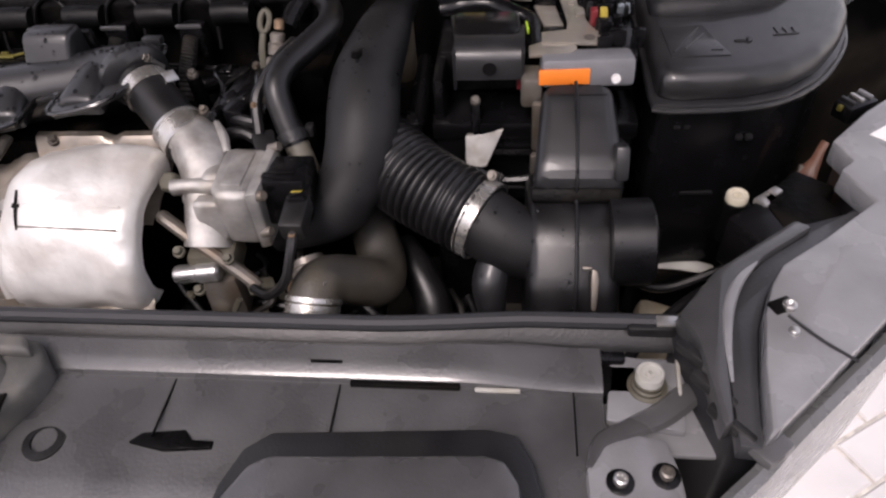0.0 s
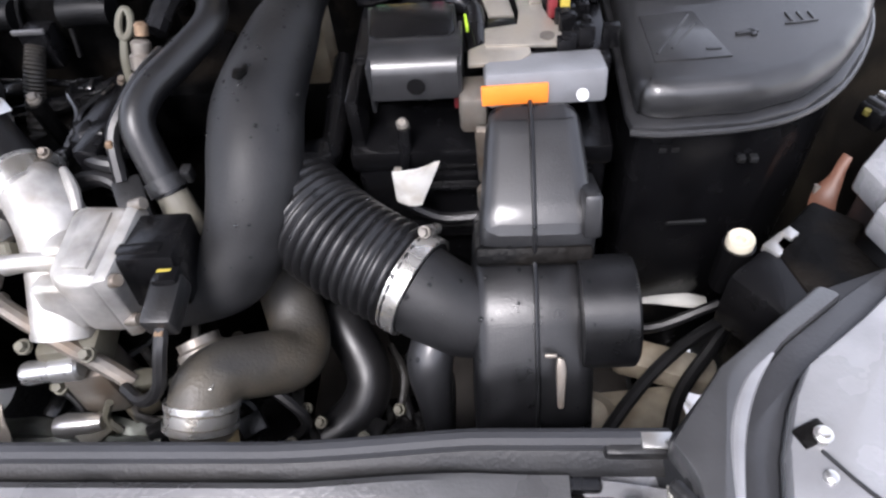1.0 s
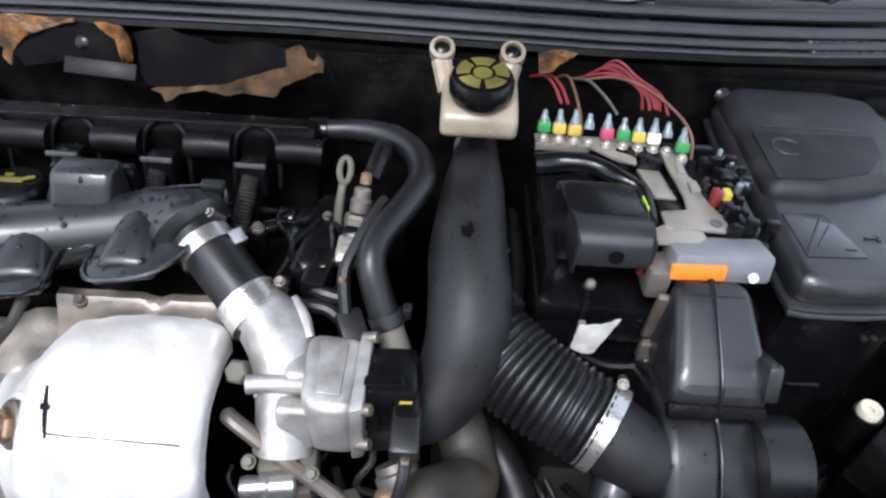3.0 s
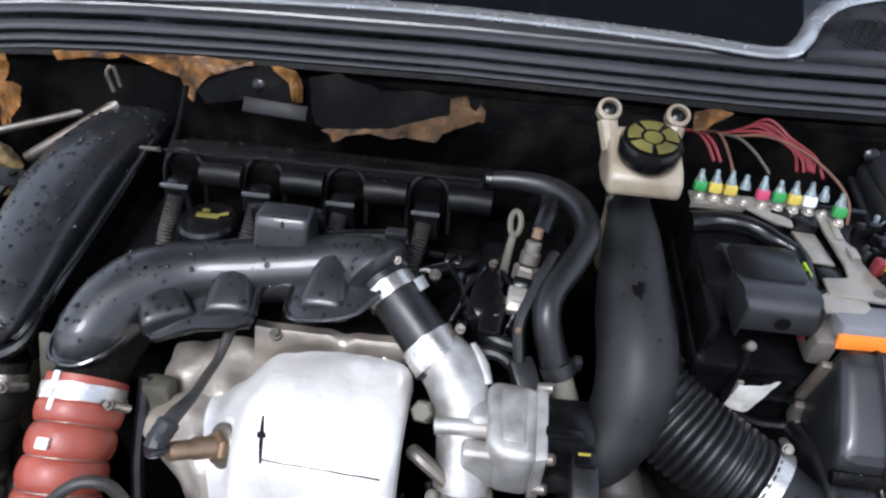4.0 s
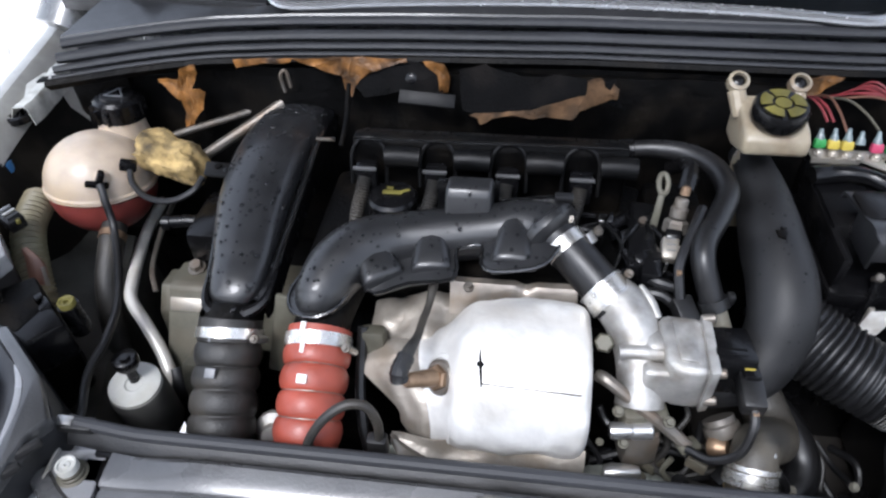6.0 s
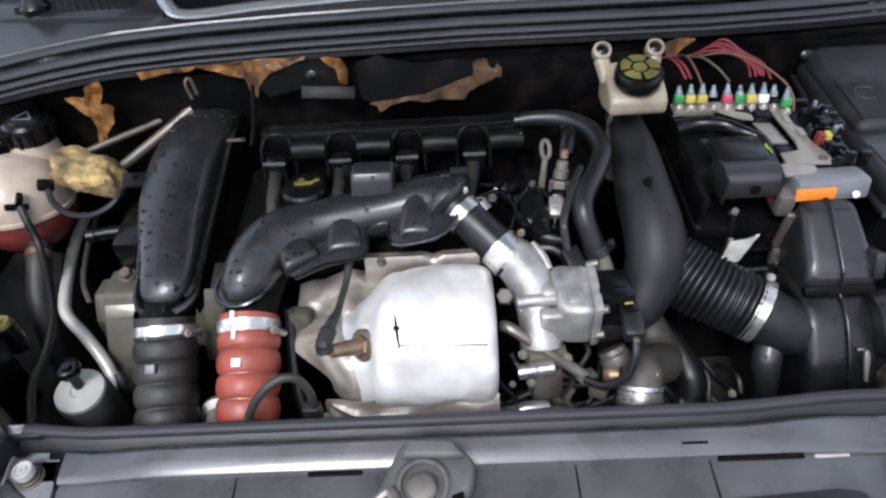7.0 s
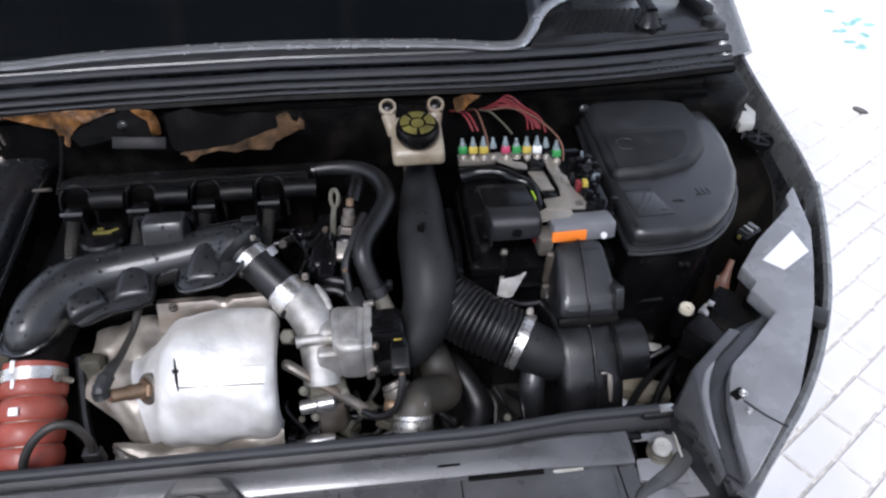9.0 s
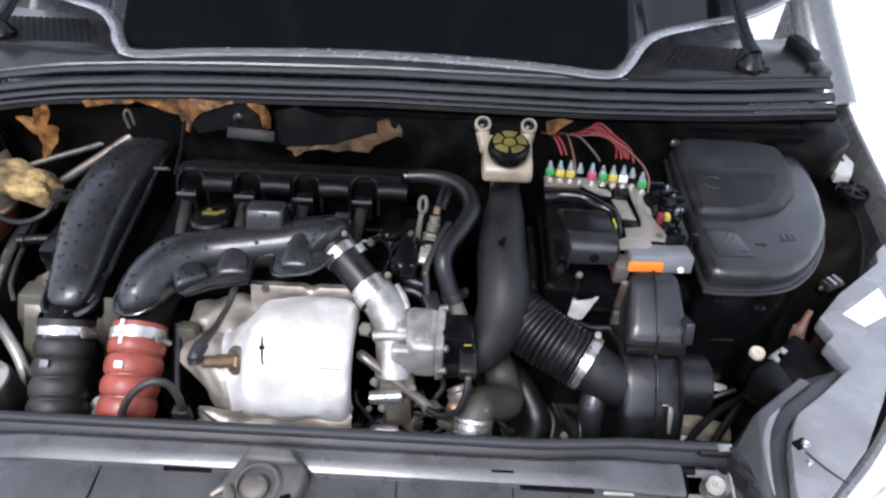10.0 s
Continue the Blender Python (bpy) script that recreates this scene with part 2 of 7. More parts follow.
def sheet(bm, rows, thick=0.002):
    """A bent sheet through a grid of points, with thickness downwards along its normal."""
    g = [[bm.verts.new(p) for p in row] for row in rows]
    fs = []
    for a, b in zip(g, g[1:]):
        for i in range(len(a) - 1):
            fs.append(bm.faces.new((a[i], a[i + 1], b[i + 1], b[i])))
    bmesh.ops.recalc_face_normals(bm, faces=fs)
    if thick:
        bmesh.ops.solidify(bm, geom=fs, thickness=thick)
    return bm


def hexbolt(bm, c, axis=(0, 0, 1), r=0.007, h=0.006):
    lathe(bm, c, [(r * 1.35, -0.002), (r * 1.35, 0.001), (r * 1.3, 0.0015)], axis, 16)
    lathe(bm, c, [(r, 0.001), (r, h * 0.85), (r * 0.85, h)], axis, 6)
    return bm


def bm_new():
    return bmesh.new()


def band(bm, c, axis, r, w, segs=28, t=0.0012):
    """A hose clamp's band."""
    lathe(bm, Vector(c) - Vector(axis).normalized() * w / 2, [(r, 0), (r + t, 0), (r + t, w), (r, w)], axis, segs)
    return bm


def clamp(parent, c, axis, r, w, screw_dir, mat=ZINC):
    cl = part("clamp", band(bm_new(), c, axis, r, w), mat, parent, "bright steel worm-drive hose clamp")
    d = Vector(screw_dir).normalized()
    a = Vector(axis).normalized()
    t = a.cross(d).normalized()
    p = Vector(c) + d * (r + 0.004)
    b = bm_new()
    tube(b, [p - t * 0.011, p, p + t * 0.011], 0.0042, 10, 2)
    hs = part("clamp_housing", b, mat, cl)
    b = bm_new()
    hexbolt(b, p + t * 0.012, t, 0.0034, 0.005)
    part("clamp_screw", b, DULLSTEEL, cl)
    return cl

CX = -0.22  # the car's middle


def mx(x):
    return 2 * CX - x


# ---- ground ----
b = bm_new()
s = 60.0
vs = [b.verts.new((x, y, -0.006)) for x, y in ((-s, -s), (s, -s), (s, s), (-s, s))]
b.faces.new(vs)
tagged(single("ground", b, JOINT, "sandy bed under the paving, reaching the horizon", "ground"), kind="structure")

# ---- unseen roof added to shade the bay and darken the windscreen's reflection ----
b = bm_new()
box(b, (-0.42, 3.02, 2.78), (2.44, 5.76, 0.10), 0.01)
SHADE_ROOF = thing("roof", "unseen dark flat roof with bare beams, added to hold back the sky", "roof", (-0.42, 2.6, 2.63), kind="structure")
part("deck", b, material("dark_roof_boards", (0.03, 0.028, 0.026), 0.8, scale=5), SHADE_ROOF)
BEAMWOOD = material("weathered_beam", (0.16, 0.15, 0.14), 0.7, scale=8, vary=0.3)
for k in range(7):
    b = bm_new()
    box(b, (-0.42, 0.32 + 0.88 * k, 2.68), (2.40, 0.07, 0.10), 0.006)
    part("beam", b, BEAMWOOD, SHADE_ROOF)
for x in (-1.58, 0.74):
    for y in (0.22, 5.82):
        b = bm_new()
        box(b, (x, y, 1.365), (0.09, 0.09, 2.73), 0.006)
        part("post", b, BEAMWOOD, SHADE_ROOF)

# ---- unseen plain wall added before the car to darken front reflections ----
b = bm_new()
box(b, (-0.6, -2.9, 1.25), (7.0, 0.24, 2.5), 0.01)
single("wall_south_shade", b, material("grey_render", (0.22, 0.21, 0.20), 0.85, scale=3, vary=0.2, bump=0.4, fine=60), "plain grey rendered wall, added out of view to darken reflections", "wall", "structure")

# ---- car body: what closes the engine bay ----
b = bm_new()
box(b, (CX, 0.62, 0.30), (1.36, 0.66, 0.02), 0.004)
single("undertray", b, DEEP, "grimy undertray below the engine, blacked for deep shade", "undertray", "structure")
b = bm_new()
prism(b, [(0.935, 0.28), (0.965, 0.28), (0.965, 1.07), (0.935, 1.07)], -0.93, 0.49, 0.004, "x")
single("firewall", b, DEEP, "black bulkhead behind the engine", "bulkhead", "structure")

WINGDIRT = material("muddy_inner_wing", (0.008, 0.0068, 0.0055), 0.7, stain=(0.05, 0.042, 0.03), stain_amount=0.55, stain_scale=12, spec=0.22)
for sgn, nm in ((1, "wall_left_wing"), (-1, "wall_right_wing")):
    b = bm_new()
    X = (lambda v: v) if sgn > 0 else mx
    # inner wing: wall stepping outwards to the fender's flange
    rows = []
    for y in np.linspace(0.42, 1.0, 13):
        e = np.interp(y, [0.42, 0.50, 0.585, 0.676, 0.755, 0.83, 1.0], [0.40, 0.44, 0.485, 0.530, 0.565, 0.595, 0.605])
        z = 0.60 + 0.355 * min(1, max(0, (y - 0.42) / 0.30))
        rows.append([(X(min(0.50, e - 0.02)), y, 0.30), (X(min(0.515, e - 0.015)), y, z - 0.25), (X(min(0.53, e - 0.01)), y, z - 0.10), (X(e - 0.005), y, z - 0.03), (X(e), y, z)])
    sheet(b, rows, 0.003)
    single(nm, b, WINGDIRT, "dirty black inner wing of the car", "inner wing", "structure")

# chassis leg beside the engine mount
b = bm_new()
rows = []
for f in np.linspace(0, 1, 16):
    y = 0.84 - 0.40 * f
    x0, x1 = -0.985 + 0.125 * f, -0.895 + 0.130 * f
    rows.append([(x0 - 0.02, y, 0.83), (x0, y, 0.805 + 0.004 * noise.noise(Vector((y * 20, 1, 1)))), ((x0 + x1) / 2, y, 0.790 + 0.006 * noise.noise(Vector((y * 25, 3, 1)))), (x1, y, 0.785), (x1 + 0.012, y, 0.770), (x1 + 0.02, y, 0.62)])
sheet(b, rows, 0.003)
single("chassis_leg", b, material("dirty_grey_chassis", (0.065, 0.063, 0.054), 0.55, vary=0.4, scale=18, bump=0.4, stain=(0.02, 0.017, 0.013), stain_amount=0.8, stain_scale=16), "dirty olive-grey chassis leg beside the engine", "chassis", "structure")

# fenders: rolled edge and outer skin
EDGE = [(0.296, 0.284, 0.953), (0.324, 0.312, 0.956), (0.366, 0.350, 0.959), (0.414, 0.394, 0.961), (0.458, 0.443, 0.963), (0.504, 0.507, 0.966), (0.541, 0.570, 0.970),
        (0.587, 0.670, 0.978), (0.618, 0.755, 0.988)]
FEND = [(0.618, 0.755, 0.990), (0.626, 0.83, 1.0), (0.634, 0.95, 1.012), (0.645, 1.1, 1.03), (0.672, 1.32, 1.06), (0.70, 1.6, 1.09)]


def fender(X, name, label, line=FEND, w=1.0, mat=PAINT):
    t = thing(name, label, "car wing", (X(0.63), 1.0, 0.30), kind="structure")
    q = [Vector(p) for p in spline(line, 6)]
    rows = []
    for p in q:
        rows.append([(X(p.x - 0.035 * w), p.y, p.z - 0.045), (X(p.x - 0.022 * w), p.y, p.z - 0.010), (X(p.x - 0.012 * w), p.y, p.z), (X(p.x), p.y, p.z + 0.001),
                     (X(p.x + 0.009 * w), p.y, p.z - 0.004), (X(p.x + 0.014 * w), p.y, p.z - 0.02), (X(p.x + 0.015 * w), p.y, p.z - 0.10),
                     (X(p.x + 0.005), p.y, 0.62), (X(p.x - 0.05), p.y, 0.30)])
    part("skin", sheet(bm_new(), rows, 0.0015), mat, t)
    return t


fender(lambda v: v, "fender", "dark grey painted front wing with a rolled edge", FEND, 0.40)
# Paler than the other wing: sky sheen painted into its dusty coat.
t = fender(mx, "fender", "dusty front wing beside the coolant tank, paled by painted sky sheen",
           [(0.612, 0.755, 0.990), (0.622, 0.83, 1.0), (0.634, 0.95, 1.010), (0.648, 1.05, 1.013), (0.665, 1.16, 1.020), (0.682, 1.25, 1.038), (0.70, 1.6, 1.09)],
           1.15, material("dusty_sheen_paint", (0.36, 0.355, 0.33), 0.34, 0.1, vary=0.12, coat=0.4, stain=(0.26, 0.245, 0.21), stain_amount=0.5, stain_scale=12))
rows = []
for y in np.linspace(0.872, 1.01, 20):
    k = 0.560 + 0.10 * max(0.0, y - 0.90) + 0.003 * noise.noise(Vector((y * 60, 2, 2)))
    rows.append([(mx(k + 0.052), y, 0.972), (mx(k + 0.034), y, 0.985), (mx(k + 0.024), y, 1.003), (mx(k + 0.004), y, 1.006), (mx(k), y, 1.000), (mx(k - 0.002), y, 0.975)])
part("inner_flange", sheet(bm_new(), rows, 0.0015), material("pale_primed_flange", (0.46, 0.46, 0.43), 0.42, vary=0.3, scale=50, stain=(0.22, 0.20, 0.16), stain_amount=0.6, stain_scale=40), t, "pale primed flange of the wing")


def bumper():
    t = thing("bumper", "grey painted front bumper edge curving round the lamps", "bumper", (CX, 0.2, 0.3), kind="structure")
    right = [Vector(p) for p in spline(EDGE, 5)]
    mid = [Vector((x, 0.262 - 0.12 * (1 - ((x - CX) / 0.532) ** 2), 0.93)) for x in np.linspace(mx(0.312), 0.312, 13)][1:-1]
    left = [Vector((mx(p.x), p.y, p.z)) for p in reversed(right)]
    line = left + mid + right
    rows = []
    for i, p in enumerate(line):
        d = (line[min(i + 1, len(line) - 1)] - line[max(i - 1, 0)])
        out = Vector((d.y, -d.x, 0)).normalized()
        rows.append([p - out * 0.007 + Vector((0, 0, -0.03)), p - out * 0.005 + Vector((0, 0, 0.001)), p + Vector((0, 0, 0.004)), p + out * 0.006 + Vector((0, 0, 0.001)),
                     p + out * 0.008 + Vector((0, 0, -0.02)), p + out * 0.006 + Vector((0, 0, -0.14)), p - out * 0.03 + Vector((0, 0, -0.55))])
    part("skin", sheet(bm_new(), rows, 0.002), PAINT, t)
    for X in (lambda v: v, mx):
        b = bm_new()
        box(b, (X(0.488), 0.503, 0.975), (0.030, 0.024, 0.012), 0.003, (0, 0, 55 if X(1) > 0 else -55))
        part("clip", b, PANELDARK, t)
        b = bm_new()
        box(b, (X(0.304), 0.300, 0.960), (0.026, 0.022, 0.010), 0.004, (0, 0, 40 if X(1) > 0 else -40))
        part("clip", b, PANEL, t)
    return t


bumper()

# ---- slam panel: the cover behind the grille ----
def lip_y(x):
    return 0.403 + (0.008 if x > 0.05 else 0.0) * min(1, (x - 0.05) / 0.1 if x > 0.05 else 0) + 0.008 * max(0, min(1, (-0.62 - x) / 0.08))


def slam_panel():
    t = thing("slam_panel", "weathered grey plastic cover over the radiator crossmember", "panel cover", (CX, 0.33, 0.80), kind="structure")
    xs = [-0.647 + 0.857 * i / 60 for i in range(61)]
    rows = []
    for x in xs:
        e = max(0, min(1, (x - 0.10) / 0.10, 1)) if x > CX else max(0, min(1, (-0.54 - x) / 0.10))
        dip = 0.008 * e * e * (3 - 2 * e)
        y0 = lip_y(x)
        rows.append([(x, y0 - 0.013, 0.926 - dip), (x, y0 - 0.016, 0.939 - dip), (x, y0 - 0.021, 0.943 - dip * 1.5), (x, 0.372, 0.940 - dip * 1.2), (x, 0.360, 0.936 - dip),
                     (x, 0.3575, 0.934 - dip), (x, 0.3565, 0.929 - dip), (x, 0.353, 0.929 - dip), (x, 0.33, 0.927 - dip), (x, 0.28, 0.921 - dip), (x, 0.23, 0.905 - dip), (x, 0.19, 0.87), (x, 0.17, 0.78)])
    part("cover", sheet(bm_new(), rows, 0.0025), PANEL, t)
    # rubber lip along the rear edge
    rib = [(x, lip_y(x), 0.945) for x in np.linspace(-0.70, 0.268, 26)]
    b = tube(bm_new(), rib, 0.0065, 10, 2, flat=1.0)
    part("seal_lip", b, SEAL, t, "black rubber seal along the rear edge")
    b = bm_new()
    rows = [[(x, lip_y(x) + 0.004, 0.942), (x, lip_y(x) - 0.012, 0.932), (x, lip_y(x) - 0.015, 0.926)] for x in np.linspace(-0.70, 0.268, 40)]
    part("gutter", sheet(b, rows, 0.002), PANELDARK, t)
    # right and left end lugs of the lip
    for x in (0.25, mx(0.25)):
        b = bm_new()
        box(b, (x, 0.408, 0.944), (0.040, 0.016, 0.010), 0.003)
        lug = part("end_lug", b, PANELDARK, t)
        b = bm_new()
        box(b, (x + (0.010 if x > CX else -0.010), 0.408, 0.950), (0.018, 0.010, 0.003), 0.001)
        part("catch", b, STEEL, lug, "bright metal catch")
    # seams and slots
    b = bm_new()
    box(b, (0.0, 0.3715, 0.9375), (0.026, 0.0075, 0.004), 0.001)
    part("slot", b, DEEP, t)
    b = bm_new()
    box(b, (0.062, 0.3555, 0.931), (0.084, 0.0055, 0.004), 0.001)
    part("slot", b, DEEP, t)
    b = bm_new()
    box(b, (-0.36, 0.3555, 0.9305), (0.055, 0.005, 0.004), 0.001)
    part("slot", b, DEEP, t)
    b = bm_new()
    box(b, (0.132, 0.3550, 0.9285), (0.034, 0.0035, 0.003), 0.001)
    part("rub_mark", b, PALEPAINT, t, "pale rubbed edge of the seam")
    b = bm_new()
    for x in (0.012, 0.188, -0.12, -0.46):
        box(b, (x, 0.33, 0.9285), (0.0012, 0.05, 0.002), 0.0)
    part("seam", b, DEEP, t)
    b = bm_new()
    prism(b, [(-0.138, 0.301), (-0.13, 0.309), (-0.098, 0.313), (-0.09, 0.305), (-0.074, 0.305), (-0.074, 0.299), (-0.11, 0.296)], 0.920, 0.9265, 0.001)
    part("hole", b, DEEP, t)
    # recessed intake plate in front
    # The dark of the sloped step is shading put into its plastic.
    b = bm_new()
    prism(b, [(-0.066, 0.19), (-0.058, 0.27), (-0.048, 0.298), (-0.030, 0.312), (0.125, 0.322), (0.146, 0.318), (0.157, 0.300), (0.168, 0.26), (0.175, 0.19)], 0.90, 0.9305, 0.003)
    part("intake_step_shade", b, PANELDARK, t, "step round the air intake, coloured dark for its shade")
    b = bm_new()
    prism(b, [(-0.060, 0.18), (-0.052, 0.26), (-0.040, 0.284), (-0.026, 0.292), (0.125, 0.300), (0.139, 0.296), (0.149, 0.28), (0.160, 0.18)], 0.91, 0.9345, 0.004)
    part("intake_plate", b, PANEL, t, "smooth grey air intake plate")
    for x in (0.243, mx(0.243)):
        sg = 1 if x > CX else -1
        b = bm_new()
        box(b, (x, 0.365, 0.916), (0.056, 0.060, 0.008), 0.002, (0, 0, -8 * sg))
        box(b, (x + 0.005 * sg, 0.362, 0.905), (0.080, 0.085, 0.006), 0.002)
        pad = part("bolt_pad", b, LAMPGREY, t, "pale metal pad under the bolt")
        b = bm_new()
        lathe(b, (x + 0.001, 0.369, 0.919), [(0.0150, 0), (0.0150, 0.002), (0.0125, 0.003), (0.0125, 0.006), (0.0112, 0.007), (0.0112, 0.011), (0.009, 0.012)], (0, 0, 1), 24)
        part("washer", b, BEIGE, pad)
        b = bm_new()
        lathe(b, (x + 0.001, 0.369, 0.928), [(0.0104, 0), (0.0104, 0.009), (0.0096, 0.0105), (0.0078, 0.0105), (0.0072, 0.0085), (0.0045, 0.0085), (0.0036, 0.0100), (0.0018, 0.0100), (0.0005, 0.006)], (0, 0, 1), 24)
        part("bolt", b, PALEPAINT, pad, "pale capped bolt head")
        b = bm_new()
        box(b, (x + 0.0245 * sg, 0.376, 0.921), (0.0028, 0.036, 0.008), 0.001, (0, 0, -5 * sg))
        part("pale_edge", b, PALEPAINT, pad)
    return t


slam_panel()

# lamp bracket in front of the corner
for X, sg in ((lambda v: v, 1), (mx, -1)):
    t = thing("lamp_bracket", "grey moulded plastic bracket under the headlamp with two bolts", "bracket", (X(0.225), 0.285, 0.88), "lamp brackets")
    b = bm_new()
    poly = [(0.196, 0.235), (0.194, 0.300), (0.206, 0.318), (0.232, 0.328), (0.252, 0.324), (0.258, 0.300), (0.262, 0.24)]
    prism(b, [(X(x), y) for x, y in poly], 0.885, 0.922, 0.004)
    part("plate", b, LAMPGREY, t)
    b = tube(bm_new(), [(X(x), y, 0.920) for x, y in ((0.198, 0.300), (0.206, 0.321), (0.226, 0.332), (0.250, 0.344), (0.272, 0.362), (0.288, 0.372))], [0.004, 0.006, 0.008, 0.010, 0.010, 0.006], 8, 5, flat=0.5)
    part("rim", b, PANEL, t)
    for x, y in ((0.216, 0.290), (0.247, 0.296)):
        b = bm_new()
        lathe(b, (X(x), y, 0.9205), [(0.0095, 0), (0.0095, 0.003), (0.007, 0.004)], (0, 0, 1), 18)
        sk = part("socket", b, BLACK, t)
        b = bm_new()
        lathe(b, (X(x), y, 0.924), [(0.0050, 0), (0.0050, 0.005), (0.0035, 0.006), (0.0025, 0.003)], (0, 0, 1), 12)
        part("bolt", b, STEEL if x < 0.23 else DULLSTEEL, sk)

# the hood latch with its boot
t = thing("hood_latch", "dusty grey hood latch with a rubber boot on the slam panel", "hood latch", (-0.268, 0.33, 0.93))
BOOT = material("weathered_boot", (0.085, 0.084, 0.08), 0.6, stain=(0.16, 0.15, 0.13), stain_amount=0.6, stain_scale=25)
b = bm_new()
prism(b, [(-0.291, 0.378), (-0.236, 0.374), (-0.219, 0.352), (-0.222, 0.330), (-0.238, 0.300), (-0.246, 0.270), (-0.322, 0.270), (-0.316, 0.318), (-0.306, 0.346)], 0.920, 0.952, 0.007, seg=3)
part("boot", b, BOOT, t, "dusty moulded latch cover")
b = bm_new()
prism(b, [(-0.284, 0.374), (-0.240, 0.371), (-0.228, 0.354), (-0.292, 0.356)], 0.948, 0.962, 0.005, seg=3)
part("stop", b, BOOT, t)
b = bm_new()
lathe(b, (-0.270, 0.330, 0.946), [(0.030, 0), (0.028, 0.006), (0.024, 0.010), (0.021, 0.010), (0.019, 0.004), (0.001, 0.004)], (0, -0.1, 1), 26)
part("cup", b, BOOT, t)
b = bm_new()
lathe(b, (-0.271, 0.325, 0.948), [(0.0145, 0), (0.0145, 0.012), (0.012, 0.015), (0.001, 0.016)], (0, -0.15, 1), 20)
part("plunger", b, DULLSTEEL, t, "pale worn plunger")
b = tube(bm_new(), [(-0.316, 0.315, 0.952), (-0.300, 0.322, 0.956), (-0.294, 0.300, 0.956), (-0.300, 0.275, 0.950)], [0.004, 0.006, 0.006, 0.004], 8, 4)
part("lever", b, DULLSTEEL, t)
b = bm_new()
prism(b, [(-0.243, 0.318), (-0.232, 0.322), (-0.228, 0.300), (-0.238, 0.296)], 0.9505, 0.9535, 0.001)
part("opening", b, DEEP, t)
b = bm_new()
lathe(b, (-0.205, 0.300, 0.918), [(0.016, 0), (0.016, 0.006), (0.010, 0.007), (0.010, 0.001)], (0, 0, 1), 20)
part("grommet", b, PANELDARK, t)

# ---- radiator pack behind the slam panel ----
t = thing("radiator", "dark radiator and fan shroud behind the slam panel", "radiator", (CX, 0.365, 0.32))
b = bm_new()
box(b, (CX, 0.375, 0.62), (0.92, 0.03, 0.60), 0.004)
part("core", b, DEEP, t)
b = bm_new()
for x in np.linspace(-0.62, 0.20, 11):
    box(b, (x, 0.393, 0.62), (0.012, 0.010, 0.56), 0.002)
box(b, (CX, 0.397, 0.915), (0.90, 0.018, 0.02), 0.003)
part("shroud_rib", b, BLACK, t)

# ---- cowl, windscreen ----
def cowl_front(x):
    return float(np.interp(x, [-0.93, -0.86, -0.80, -0.72, -0.60, -0.45, -0.20, 0.0, 0.15, 0.30, 0.40, 0.50, 0.56], [0.805, 0.839, 0.865, 0.893, 0.910, 0.921, 0.930, 0.927, 0.925, 0.931, 0.940, 0.954, 0.960]))


def cowl():
    t = thing("cowl", "black plastic scuttle panel with rubber seals below the windscreen", "scuttle panel", (CX, 0.95, 0.9), kind="structure")
    xs = np.linspace(-0.905, 0.552, 60)
    rows = []
    for x in xs:
        y = cowl_front(x)
        rows.append([(x, y + 0.016, 1.062), (x, y + 0.006, 1.066), (x, y - 0.002, 1.076), (x, y + 0.002, 1.081), (x, y + 0.008, 1.082), (x, y + 0.011, 1.077)])
    part("front_flange", sheet(bm_new(), rows, 0.003), DEEP, t)
    for j, (dy, z, r, m) in enumerate(((0.010, 1.081, 0.0046, SEAL), (0.0195, 1.088, 0.0066, SEAL), (0.0345, 1.0965, 0.0098, SEAL), (0.055, 1.108, 0.0090, SEAL))):
        b = tube(bm_new(), [(x, cowl_front(x) + dy, z) for x in np.linspace(-0.90, 0.55, 30)], r, 12, 2, flat=0.7)
        part("seal", b, m, t, "ribbed black rubber seal")
    rows = []
    for x in xs:
        y = cowl_front(x)
        e = 0.985 - 0.02 * ((x - CX) / 0.6) ** 2 + 0.045 * (1 - min(1, abs(x - CX) / 0.42) ** 2)
        e = max(e, y + 0.085, 1.03 if abs(x - CX) > 0.44 else 0)
        rows.append([(x, y + 0.058, 1.104), (x, y + 0.066, 1.114), (x, e - 0.012, 1.115), (x, e, 1.1185)])
    part("top_plate", sheet(bm_new(), rows, 0.003), SATIN, t)
    return t


cowl()

# line of the glass edge, from one corner over the dip to the other
TRIM = [(0.50, 1.175, 1.190), (0.43, 1.150, 1.165), (0.35, 1.136, 1.150), (0.275, 1.112, 1.140), (0.233, 1.066, 1.135), (0.203, 1.008, 1.128), (0.168, 0.985, 1.122), (0.06, 1.006, 1.120), (-0.086, 1.021, 1.119),
        (-0.22, 1.026, 1.119)]
FULL = TRIM + [(mx(x), y, z) for x, y, z in reversed(TRIM[:-1])]
t = thing("windscreen", "dark wet windscreen with a bright edge trim", "windscreen", (CX, 1.0, 1.1), kind="structure")
# Black trim made pale and metallic to carry the sky's highlight.
b = tube(bm_new(), FULL, 0.011, 12, 6, flat=0.55)
part("edge_trim", b, material("highlit_trim", (0.42, 0.425, 0.43), 0.24, 0.7, vary=0.03, bump=0.0, coat=0.8), t, "edge trim with its sky highlight painted in pale")
b = bm_new()
q = [Vector(p) for p in spline(FULL, 6)]
rows = []
